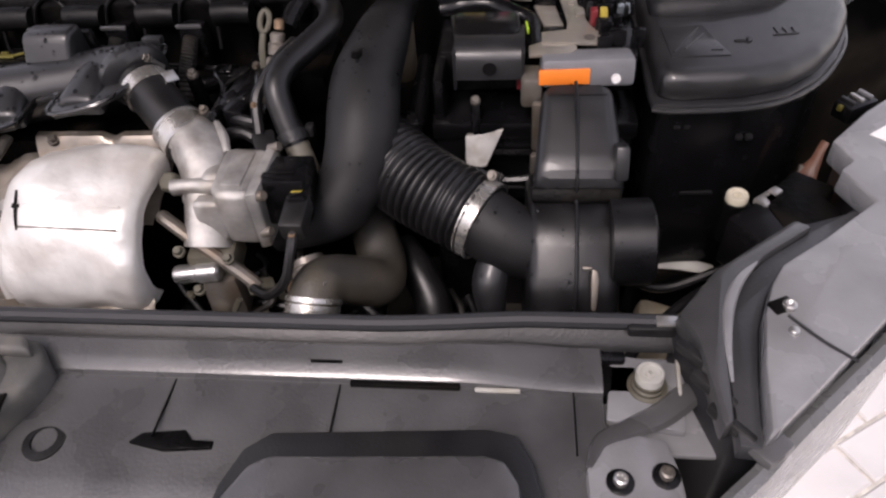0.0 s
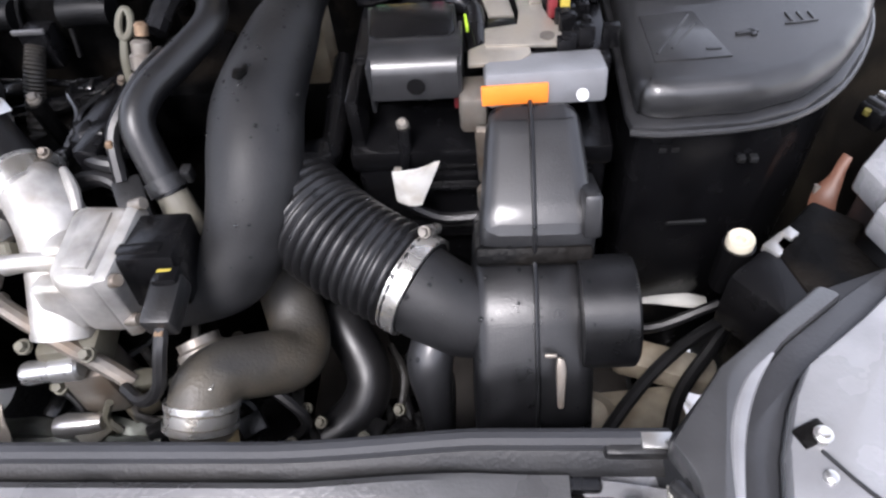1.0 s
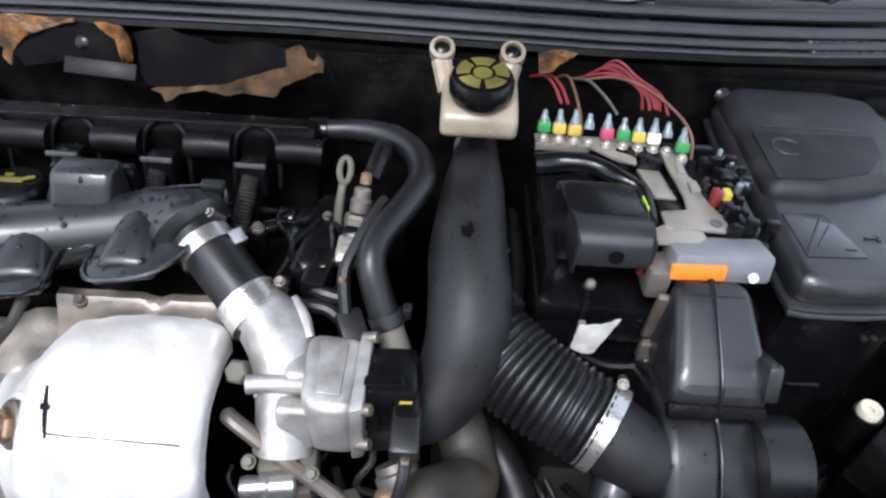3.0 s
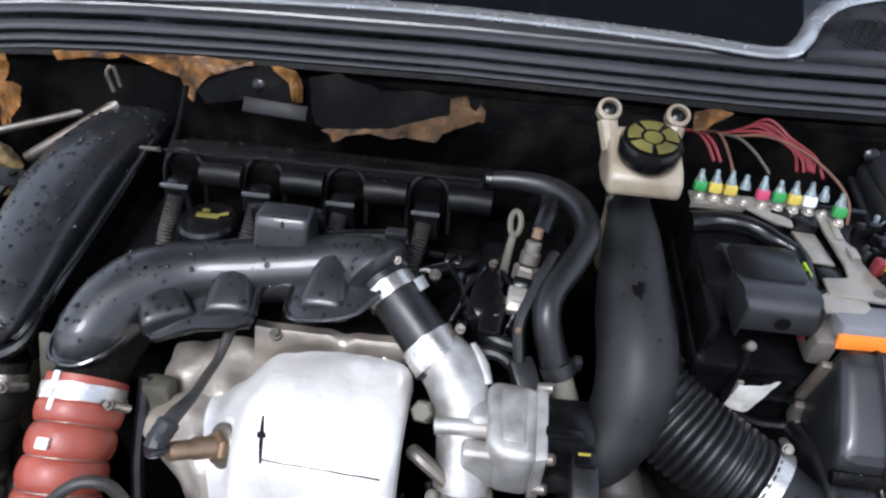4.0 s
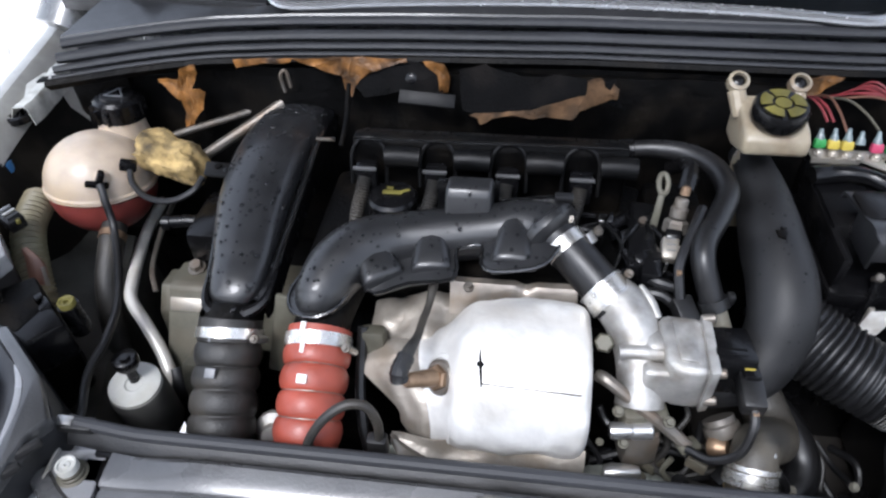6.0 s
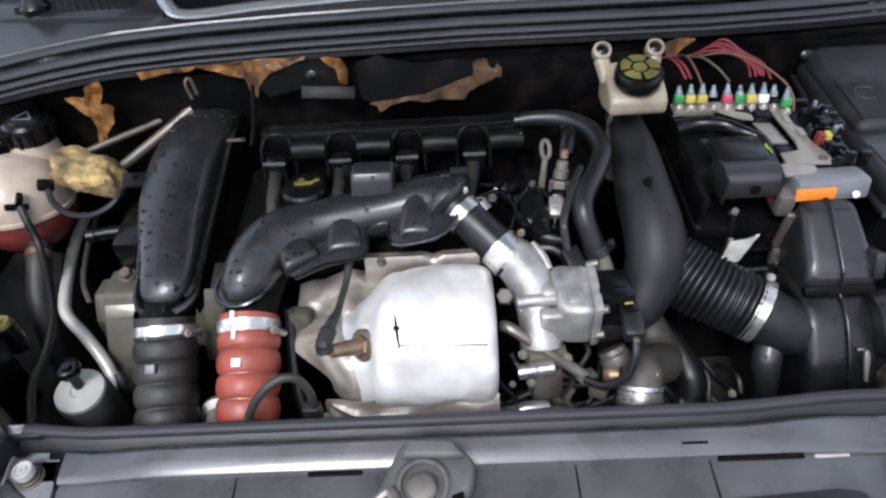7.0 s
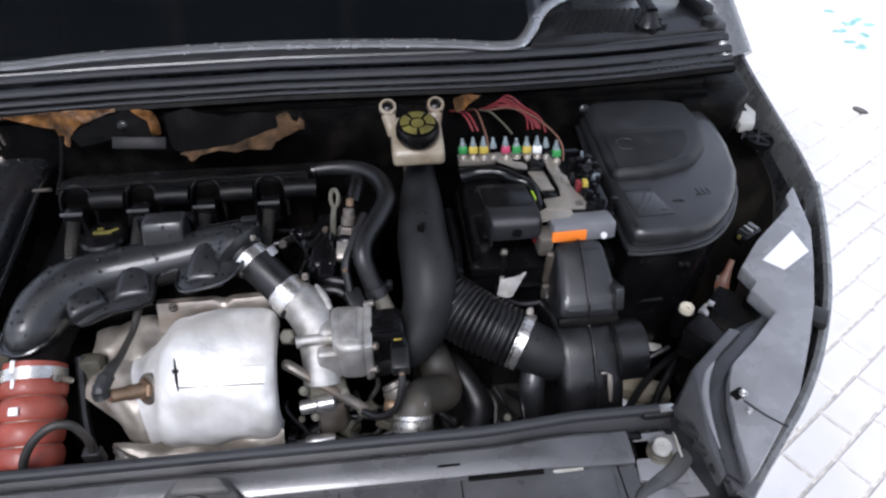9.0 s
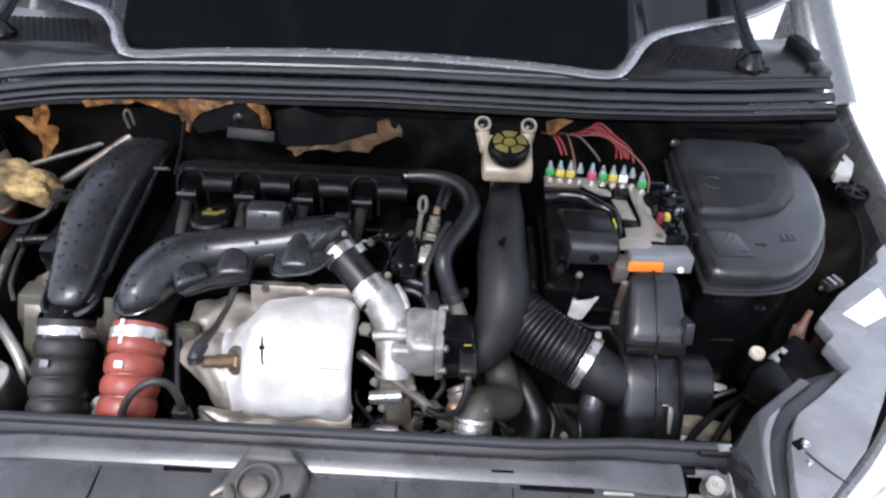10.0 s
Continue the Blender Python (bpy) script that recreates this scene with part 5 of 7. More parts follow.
for p, s_ in (((-0.582, 0.511, 0.9785), (0.004, 0.012, 0.003)), ((-0.577, 0.503, 0.9735), (0.010, 0.005, 0.003)), ((-0.572, 0.4715, 0.9590), (0.011, 0.010, 0.003))):
    b = bm_new()
    box(b, p, s_, 0.0006, (38, 0, 0))
    part("print", b, GREYPL, t)

t = thing("breather_hose", "thin grey hose looping in front of the red hose", "hose", (-0.43, 0.42, 0.86))
b = tube(bm_new(), [(-0.462, 0.408, 0.915), (-0.453, 0.412, 0.950), (-0.438, 0.420, 0.975), (-0.418, 0.430, 0.988), (-0.400, 0.434, 0.984), (-0.390, 0.432, 0.962), (-0.390, 0.430, 0.930), (-0.395, 0.43, 0.84)], 0.0048, 10, 6)
part("loop", b, OLDRUBBER, t)
b = bm_new()
box(b, (-0.392, 0.430, 0.925), (0.020, 0.014, 0.026), 0.003)
part("plug", b, PANELDARK, t)
b = tube(bm_new(), [(-0.428, 0.548, 0.96), (-0.428, 0.520, 0.93), (-0.425, 0.49, 0.90), (-0.415, 0.46, 0.87), (-0.40, 0.44, 0.83)], 0.006, 8, 5)
part("lower_hose", b, RUBBER, t)

# ---- wide air duct beside the engine ----
t = thing("air_duct", "satin black plastic air duct beaded with rain, rising to the scuttle", "air duct", (-0.57, 0.70, 0.93))
LD = [(-0.571, 0.545, 0.983), (-0.571, 0.548, 0.985), (-0.571, 0.556, 0.989), (-0.570, 0.570, 0.994), (-0.572, 0.592, 0.998), (-0.577, 0.625, 1.003), (-0.588, 0.69, 1.007), (-0.593, 0.76, 1.010), (-0.595, 0.83, 1.003), (-0.592, 0.90, 0.986), (-0.588, 0.955, 0.962), (-0.586, 0.985, 0.930)]
b = tube(bm_new(), LD, [0.014, 0.0205, 0.0262, 0.0302, 0.0325, 0.0365, 0.0435, 0.0465, 0.048, 0.049, 0.048, 0.046], 26, 8, flat=0.54, square=2.3)
part("duct", b, SATIN, t)
b = tube(bm_new(), [(-0.572, 0.600, 0.972), (-0.5725, 0.572, 0.966), (-0.5735, 0.550, 0.959), (-0.5745, 0.520, 0.947)], [0.026, 0.029, 0.0315, 0.0335], 24, 5)
part("neck", b, DEEP, t)
rows = []
for p in spline([(-0.537, 0.552, 0.985), (-0.530, 0.575, 0.993), (-0.532, 0.62, 0.997), (-0.5345, 0.69, 1.000), (-0.5375, 0.76, 1.004), (-0.540, 0.84, 1.008), (-0.540, 0.90, 1.008)], 6):
    rows.append([(p[0] - 0.014, p[1], p[2] + 0.002), (p[0] - 0.003, p[1], p[2]), (p[0], p[1], p[2] - 0.003), (p[0] + 0.001, p[1], p[2] - 0.030)])
fl = part("side_flange", sheet(bm_new(), rows, 0.003), BLACK, t)
b = tube(bm_new(), [(-0.5335, 0.580, 0.9945), (-0.534, 0.62, 0.9985), (-0.5365, 0.69, 1.0015), (-0.5395, 0.76, 1.0055), (-0.542, 0.84, 1.0095)], [0.002, 0.004, 0.0042, 0.0042, 0.0035], 8, 5, flat=0.6)
part("lip", b, WET, fl)
# rim round the rounded end
RIM = [(-0.532, 0.600, 0.996), (-0.531, 0.575, 0.992), (-0.536, 0.553, 0.983), (-0.551, 0.541, 0.977), (-0.572, 0.537, 0.975), (-0.593, 0.541, 0.977), (-0.602, 0.553, 0.983), (-0.606, 0.580, 0.991), (-0.615, 0.62, 0.996), (-0.634, 0.69, 0.999), (-0.643, 0.76, 1.003), (-0.646, 0.84, 1.004)]
b = tube(bm_new(), RIM, [0.002, 0.003, 0.0055, 0.0072, 0.0078, 0.0072, 0.0055, 0.0035, 0.0026, 0.0026, 0.0026, 0.0024], 8, 5)
part("end_rim", b, BLACK, t)
b = bm_new()
box(b, (-0.646, 0.738, 1.014), (0.040, 0.028, 0.005), 0.002, (0, 15, 15))
tab = part("tab", b, PANELDARK, t)
b = bm_new()
lathe(b, (-0.650, 0.740, 1.0175), [(0.005, 0), (0.005, 0.002), (0.001, 0.002)], (-0.2, 0, 1), 12)
part("hole", b, DEEP, tab)
b = bm_new()
tube(b, [(-0.600, 0.880, 1.045), (-0.603, 0.882, 1.068), (-0.596, 0.886, 1.074), (-0.592, 0.884, 1.050)], 0.0024, 8, 5)
part("wire_clip", b, DULLSTEEL, t)
b = tube(bm_new(), [(-0.506, 0.80, 1.015), (-0.505, 0.84, 1.035), (-0.510, 0.885, 1.058)], 0.0035, 8, 4)
part("cable", b, DEEP, t)
b = bm_new()
box(b, (-0.528, 0.808, 1.020), (0.026, 0.004, 0.004), 0.001)
part("pin", b, DULLSTEEL, t)

# ---- coolant side ----
t = thing("coolant_tank", "yellowed translucent coolant tank with black cap, reddish below", "coolant tank", (-0.855, 0.80, 0.80))
b = bm_new()
prof = [(0.002, -0.008)] + [(0.074 * math.sin(a), 0.070 - 0.070 * math.cos(a) - 0.008) for a in np.linspace(0.2, math.pi / 2, 10)]
lathe(b, (-0.872, 0.786, 0.872), [(r, h) for r, h in prof], (0.05, 0.18, 1), 32)
part("lower_shell", b, PINKISH, t, "reddish lower half")
b = bm_new()
prof = [(0.074, 0.0), (0.0765, 0.002), (0.0765, 0.007), (0.074, 0.009)] + [(0.074 * math.cos(a), 0.009 + 0.066 * math.sin(a)) for a in np.linspace(0.12, math.pi / 2 - 0.2, 10)] + [(0.002, 0.075)]
lathe(b, (-0.869, 0.797, 0.934), prof, (0.05, 0.18, 1), 32)
part("upper_shell", b, TANKPLASTIC, t)
b = bm_new()
lathe(b, (-0.852, 0.860, 0.955), [(0.040, 0), (0.034, 0.03), (0.030, 0.050)], (0.05, 0.1, 1), 22)
part("neck", b, TANKPLASTIC, t)
b = bm_new()
pr = [(0.034, 0.0), (0.034, 0.026), (0.030, 0.030), (0.024, 0.030), (0.023, 0.034), (0.002, 0.034)]
lathe(b, (-0.849, 0.868, 1.002), pr, (0.05, 0.1, 1), 24)
cp = part("cap", b, BLACK, t, "ribbed black screw cap")
for k in range(12):
    a = k * math.pi / 6
    b = bm_new()
    box(b, (-0.849 + 0.034 * math.cos(a), 0.868 + 0.034 * math.sin(a), 1.015), (0.006, 0.005, 0.020), 0.001, (0, 0, math.degrees(a)))
    part("grip", b, BLACK, cp)
b = bm_new()
for k in range(3):
    a, c_ = radians(90 + 120 * k), radians(210 + 120 * k)
    p0 = Vector((-0.848 + 0.016 * math.cos(a), 0.870 + 0.014 * math.sin(a), 1.037))
    p1 = Vector((-0.848 + 0.016 * math.cos(c_), 0.870 + 0.014 * math.sin(c_), 1.037))
    tube(b, [p0, p1], 0.0011, 6, 2)
part("warning_triangle", b, GREYPL, cp)
b = bm_new()
lathe(b, (-0.833, 0.755, 0.974), [(0.015, -0.012), (0.013, 0.006), (0.007, 0.012)], (0.45, -0.65, 0.6), 14)
part("nipple", b, TANKPLASTIC, t)
b = bm_new()
box(b, (-0.826, 0.744, 0.984), (0.009, 0.012, 0.022), 0.003, (0, 30, 30))
box(b, (-0.832, 0.741, 0.975), (0.030, 0.008, 0.009), 0.003, (0, 20, 25))
part("hose_clip", b, BLACK, t, "black push-on hose clip")

t = thing("overflow_hose", "thin black hose from the coolant tank down to the front", "hose", (-0.73, 0.43, 0.86))
b = tube(bm_new(), [(-0.828, 0.742, 0.978), (-0.820, 0.728, 0.960), (-0.808, 0.705, 0.925), (-0.768, 0.618, 0.900), (-0.748, 0.550, 0.900), (-0.744, 0.497, 0.900), (-0.725, 0.447, 0.900), (-0.722, 0.41, 0.885)], 0.0052, 10, 6)
part("hose", b, RUBBER, t)

t = thing("foam_insulation", "torn lump of yellow foam insulation beside the coolant tank", "insulation", (-0.74, 0.79, 0.93))
b = bm_new()
bmesh.ops.create_icosphere(b, subdivisions=4, radius=1.0)
for v in b.verts:
    f = (abs(v.co.x) ** 3.2 + abs(v.co.y) ** 3.2 + abs(v.co.z) ** 3.2) ** (-1 / 3.2)
    f *= 1 + 0.30 * noise.noise(v.co * 1.7 + Vector((3, 1, 5))) + 0.12 * noise.noise(v.co * 5) + 0.06 * noise.noise(v.co * 14)
    v.co = Vector((-0.757, 0.808, 0.978)) + Vector((v.co.x * 0.044, v.co.y * 0.030 - v.co.x * 0.008, v.co.z * 0.030 - v.co.x * 0.008)) * f
part("foam", b, FOAM, t)
b = tube(bm_new(), [(-0.795, 0.768, 0.985), (-0.790, 0.755, 0.970), (-0.770, 0.745, 0.955), (-0.735, 0.740, 0.955), (-0.705, 0.750, 0.965), (-0.695, 0.77, 0.975)], 0.0045, 8, 5)
part("cable", b, RUBBER, t)
b = bm_new()
box(b, (-0.797, 0.770, 0.988), (0.022, 0.014, 0.014), 0.003, (0, 20, 20))
part("plug", b, BLACK, t)

t = thing("coolant_pipe", "bright bent steel pipe running down beside the engine mount", "pipe", (-0.74, 0.60, 0.75))
b = tube(bm_new(), [(-0.834, 0.860, 0.850), (-0.826, 0.80, 0.853), (-0.808, 0.73, 0.858), (-0.788, 0.665, 0.860), (-0.775, 0.640, 0.858), (-0.748, 0.615, 0.845), (-0.718, 0.585, 0.825), (-0.700, 0.56, 0.80), (-0.69, 0.55, 0.75)], 0.0085, 12, 6)
part("pipe", b, material("pale_alloy_pipe", (0.66, 0.64, 0.60), 0.34, 0.25, vary=0.2, stain=(0.36, 0.32, 0.25), stain_amount=0.5, stain_scale=40), t)
b = tube(bm_new(), [(-0.815, 0.86, 0.85), (-0.796, 0.78, 0.86), (-0.772, 0.70, 0.865), (-0.758, 0.67, 0.85)], 0.004, 8, 5)
part("thin_pipe", b, DULLSTEEL, t)
b = tube(bm_new(), [(-0.700, 0.575, 0.81), (-0.688, 0.555, 0.79), (-0.68, 0.54, 0.74)], 0.012, 12, 4)
part("end_hose", b, RUBBER, t)

t = thing("aircon_pipe", "pair of dull aluminium pipes along the bulkhead", "pipe", (-0.68, 0.86, 0.98))
b = tube(bm_new(), [(-0.618, 0.910, 1.010), (-0.660, 0.888, 0.987), (-0.700, 0.870, 0.966), (-0.731, 0.856, 0.949)], 0.0080, 12, 5)
part("pipe", b, DULLSTEEL, t)
b = tube(bm_new(), [(-0.655, 0.922, 0.994), (-0.690, 0.898, 0.991), (-0.745, 0.862, 0.988), (-0.775, 0.842, 0.985)], 0.0050, 12, 5)
part("thin_pipe", b, DULLSTEEL, t)

t = thing("engine_mount", "oily beige engine mount with a pale plate", "engine mount", (-0.67, 0.64, 0.60))
b = bm_new()
prism(b, [(0.70, 0.884), (0.660, 0.887), (0.650, 0.884), (0.646, 0.878), (0.600, 0.822), (0.585, 0.80), (0.575, 0.70), (0.70, 0.70)], -0.720, -0.640, 0.004, "x")
prism(b, [(0.70, 0.868), (0.665, 0.872), (0.640, 0.842), (0.630, 0.70), (0.70, 0.70)], -0.742, -0.718, 0.004, "x")
box(b, (-0.660, 0.578, 0.800), (0.050, 0.050, 0.060), 0.008, (-20, 0, 3))
box(b, (-0.66, 0.60, 0.72), (0.05, 0.06, 0.22), 0.01)
box(b, (-0.60, 0.70, 0.80), (0.16, 0.10, 0.10), 0.02)
part("bracket", b, BEIGE, t)
b = bm_new()
box(b, (-0.690, 0.6345, 0.8695), (0.050, 0.003, 0.018), 0.001, (-39, 0, 0))
part("plate", b, TINPLATE, t)
b = bm_new()
hexbolt(b, (-0.693, 0.684, 0.889), (0, -0.2, 1), 0.009, 0.010)
part("bolt", b, DULLSTEEL, t)
b = bm_new()
box(b, (-0.665, 0.74, 0.915), (0.075, 0.10, 0.055), 0.012)
part("rubber_block", b, BLACK, t)

t = thing("vacuum_pipe", "short shiny black pipe beside the air duct", "pipe", (-0.71, 0.73, 0.915))
b = tube(bm_new(), [(-0.745, 0.726, 0.928), (-0.715, 0.730, 0.930), (-0.66, 0.735, 0.930)], 0.009, 12, 4)
part("pipe", b, BLACK, t)
b = bm_new()
lathe(b, (-0.748, 0.726, 0.928), [(0.007, 0), (0.011, 0.002), (0.011, 0.012), (0.009, 0.014)], (1, 0.1, 0), 14)
part("end_collar", b, BLACK, t)

t = thing("filter_can", "round metal can with white lid and black knob", "filter", (-0.690, 0.480, 0.80))
b = bm_new()
lathe(b, (-0.696, 0.505, 0.798), [(0.030, 0), (0.032, 0.004), (0.032, 0.080), (0.030, 0.086)], (0.05, -0.10, 1), 28)
part("can", b, material("dull_painted_can", (0.10, 0.098, 0.09), 0.45, 0.2), t)
b = bm_new()
lathe(b, (-0.692, 0.4965, 0.884), [(0.030, 0), (0.029, 0.004), (0.025, 0.006), (0.011, 0.006), (0.009, 0.004), (0.002, 0.004)], (0.05, -0.10, 1), 28)
part("lid", b, PALEPAINT, t, "white lid")
b = bm_new()
lathe(b, (-0.694, 0.502, 0.888), [(0.006, 0), (0.006, 0.022), (0.012, 0.024), (0.014, 0.030), (0.014, 0.038), (0.012, 0.040), (0.011, 0.036), (0.006, 0.036), (0.005, 0.040), (0.001, 0.040)], (0.0, 0.05, 1), 20)
part("knob", b, BLACK, t)

t = thing("wing_hose", "pale yellowed corrugated hose along the inner wing", "hose", (-0.93, 0.60, 0.80))
pts = spline([(-0.945, 0.76, 0.93), (-0.93, 0.70, 0.925), (-0.895, 0.64, 0.91), (-0.870, 0.60, 0.885), (-0.86, 0.57, 0.85)], 14)
b = tube(bm_new(), pts, [0.020 + (0.0022 if k % 2 else -0.001) for k in range(len(pts))], 16, 1)
part("bellows", b, material("yellowed_hose", (0.14, 0.12, 0.072), 0.55, stain=(0.06, 0.07, 0.04), stain_amount=0.6), t)
t = thing("washer_filler", "pale washer bottle neck with a blue cap", "washer bottle", (-0.985, 0.80, 0.80))
b = tube(bm_new(), [(-1.022, 0.785, 0.80), (-1.032, 0.795, 0.87), (-1.045, 0.806, 0.93)], [0.030, 0.026, 0.022], 20, 5)
part("neck", b, TANKPLASTIC, t)
b = bm_new()
lathe(b, (-1.045, 0.806, 0.928), [(0.026, 0), (0.027, 0.004), (0.027, 0.016), (0.023, 0.020), (0.002, 0.021)], (-0.1, 0.1, 1), 24)
part("cap", b, material("blue_cap", (0.07, 0.24, 0.55), 0.45, vary=0.1), t, "blue snap cap")
t = thing("side_hose", "dusty black hose between mount and wing", "hose", (-0.80, 0.66, 0.70))
b = tube(bm_new(), [(-0.832, 0.738, 0.905), (-0.827, 0.705, 0.89), (-0.822, 0.665, 0.86), (-0.815, 0.63, 0.80), (-0.81, 0.61, 0.72)], 0.017, 14, 5)
part("hose", b, OLDRUBBER, t)
b = bm_new()
band(b, (-0.8295, 0.722, 0.8985), (0.05, -0.9, -0.3), 0.0172, 0.010)
part("clamp", b, BRASS, t)

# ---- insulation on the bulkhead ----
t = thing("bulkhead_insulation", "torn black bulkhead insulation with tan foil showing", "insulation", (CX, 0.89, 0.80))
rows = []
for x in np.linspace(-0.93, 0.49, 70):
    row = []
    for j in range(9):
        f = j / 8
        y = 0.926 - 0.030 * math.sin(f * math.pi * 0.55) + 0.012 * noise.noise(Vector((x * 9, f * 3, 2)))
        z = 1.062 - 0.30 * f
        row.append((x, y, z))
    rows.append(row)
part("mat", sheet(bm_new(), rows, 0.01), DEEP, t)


# Darker brown copy of the tan foil, with the flap's shade in its colour.
SHADEFOIL = material("shaded_tan_foil", (0.070, 0.040, 0.020), 0.75, 0.0, vary=0.8, scale=45, bump=0.7, spec=0.2, stain=(0.02, 0.015, 0.01), stain_amount=0.8, stain_scale=26)


def rag(name, poly, mat, label, seed, amp=0.006, sub=3):
    """A torn scrap of foil: a polygon in space, divided and crumpled, with thickness."""
    bb = bm_new()
    vs = [bb.verts.new(p) for p in poly]
    f = bb.faces.new(vs)
    bmesh.ops.triangulate(bb, faces=[f])
    bmesh.ops.subdivide_edges(bb, edges=bb.edges[:], cuts=sub, use_grid_fill=True)
    bmesh.ops.triangulate(bb, faces=bb.faces[:])
    for v in bb.verts:
        v.co += noise.noise_vector(v.co * 45 + Vector((seed, seed * 2, 0))) * amp + noise.noise_vector(v.co * 130) * amp * 0.35
    bmesh.ops.solidify(bb, geom=bb.faces[:], thickness=0.0012)
    return part(name, bb, mat, t, label, sharp=20)


rag("foil_scrap", [(-0.673, 0.896, 1.082), (-0.63, 0.897, 1.086), (-0.584, 0.897, 1.088), (-0.590, 0.896, 1.083), (-0.63, 0.896, 1.078), (-0.669, 0.895, 1.071)], TAN, "torn tan foil edge", 1, 0.003)
rag("foil_scrap", [(-0.588, 0.904, 1.083), (-0.511, 0.907, 1.087), (-0.431, 0.908, 1.088), (-0.431, 0.904, 1.083), (-0.471, 0.902, 1.072), (-0.490, 0.900, 1.064), (-0.505, 0.897, 1.050), (-0.510, 0.894, 1.036), (-0.518, 0.896, 1.040), (-0.522, 0.902, 1.060), (-0.536, 0.903, 1.064), (-0.562, 0.904, 1.073)], TAN, "torn tan foil edge", 1, 0.004)
rag("foil_scrap", [(-0.411, 0.905, 1.086), (-0.397, 0.906, 1.088), (-0.381, 0.904, 1.080), (-0.374, 0.902, 1.066), (-0.376, 0.900, 1.044), (-0.384, 0.899, 1.043), (-0.390, 0.901, 1.064), (-0.401, 0.904, 1.076)], TAN, "torn tan foil edge", 7, 0.004)
rag("flap", [(-0.520, 0.906, 1.060), (-0.470, 0.908, 1.074), (-0.425, 0.910, 1.082), (-0.392, 0.905, 1.074), (-0.384, 0.895, 1.046), (-0.43, 0.889, 1.046), (-0.49, 0.887, 1.036)], FELT, "", 6)
rag("flap", [(-0.358, 0.885, 1.085), (-0.326, 0.890, 1.092), (-0.274, 0.880, 1.084), (-0.197, 0.880, 1.082), (-0.160, 0.880, 1.083), (-0.147, 0.874, 1.045), (-0.174, 0.868, 1.056), (-0.194, 0.866, 1.062), (-0.272, 0.862, 1.038), (-0.333, 0.862, 1.030), (-0.353, 0.868, 1.038)], FELT, "hanging black insulation flap", 3, 0.004)
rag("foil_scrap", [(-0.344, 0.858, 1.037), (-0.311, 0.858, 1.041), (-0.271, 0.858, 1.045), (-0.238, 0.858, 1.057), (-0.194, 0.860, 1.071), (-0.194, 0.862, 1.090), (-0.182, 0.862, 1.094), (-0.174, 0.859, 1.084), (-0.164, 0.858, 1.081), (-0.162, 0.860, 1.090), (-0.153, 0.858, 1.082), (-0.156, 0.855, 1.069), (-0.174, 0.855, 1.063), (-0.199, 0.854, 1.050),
                   (-0.211, 0.853, 1.040), (-0.244, 0.853, 1.041), (-0.264, 0.853, 1.037), (-0.284, 0.854, 1.040), (-0.314, 0.854, 1.035), (-0.327, 0.852, 1.025), (-0.331, 0.854, 1.032)], SHADEFOIL, "torn tan foil along the flap", 2, 0.004)
rag("foil_scrap", [(-0.741, 0.878, 1.080), (-0.719, 0.880, 1.082), (-0.725, 0.876, 1.054), (-0.730, 0.874, 1.046), (-0.711, 0.876, 1.044), (-0.721, 0.872, 1.016), (-0.737, 0.870, 1.001), (-0.756, 0.866, 0.978), (-0.757, 0.868, 0.990), (-0.748, 0.872, 1.028), (-0.759, 0.873, 1.035), (-0.771, 0.872, 1.050), (-0.775, 0.873, 1.060), (-0.748, 0.875, 1.063)], TAN, "hanging strip of tan foil", 4, 0.006)
rag("foil_scrap", [(0.063, 0.865, 1.100), (0.080, 0.867, 1.106), (0.105, 0.868, 1.104), (0.092, 0.864, 1.092), (0.080, 0.862, 1.084), (0.066, 0.862, 1.083)], TAN, "scrap of tan foil", 5, 0.003)
for x, z in ((-0.425, 1.062), (0.28, 1.05)):
    b = bm_new()
    lathe(b, (x, 0.899, z), [(0.009, 0), (0.009, 0.002), (0.006, 0.004), (0.002, 0.0045)], (0, -1, 0.5), 14)
    part("fastener", b, BLACK, t)
b = bm_new()
box(b, (-0.402, 0.876, 1.046), (0.076, 0.003, 0.018), 0.001, (-40, 4, 0))
part("steel_plate", b, COIL, t, "black plate glimpsed behind the engine")

# ---- intake side: big duct, snake hose, bellows, resonator ----
t = thing("intake_duct", "wide matt black intake duct with rain drops", "air duct", (-0.01, 0.63, 0.90))
b = tube(bm_new(), [(0.006, 0.82, 1.02), (0.005, 0.775, 1.026), (0.002, 0.72, 1.028), (-0.002, 0.645, 1.024), (0.000, 0.605, 1.014), (0.000, 0.575, 0.994), (-0.008, 0.555, 0.970), (-0.024, 0.538, 0.950), (-0.05, 0.530, 0.940), (-0.085, 0.528, 0.93)],
         [0.022, 0.0235, 0.029, 0.0335, 0.0345, 0.034, 0.032, 0.029, 0.025, 0.022], 26, 8, flat=0.95)
part("duct", b, MATT, t)
b = bm_new()
prism(b, [(-0.010, 0.628), (-0.004, 0.625), (0.000, 0.632), (-0.001, 0.641), (-0.005, 0.644), (-0.005, 0.637), (-0.011, 0.638)], 1.0540, 1.0568, 0.0008)
part("dent_mark", b, DEEP, t)

t = thing("coolant_hose", "black bent coolant hose with a spring clamp and olive fitting", "hose", (-0.06, 0.60, 0.92))
SN = [(-0.152, 0.775, 1.050), (-0.115, 0.774, 1.054), (-0.080, 0.764, 1.056), (-0.054, 0.738, 1.056), (-0.046, 0.700, 1.054), (-0.060, 0.662, 1.050), (-0.077, 0.630, 1.044), (-0.081, 0.608, 1.034), (-0.073, 0.592, 1.012), (-0.064, 0.580, 0.992)]
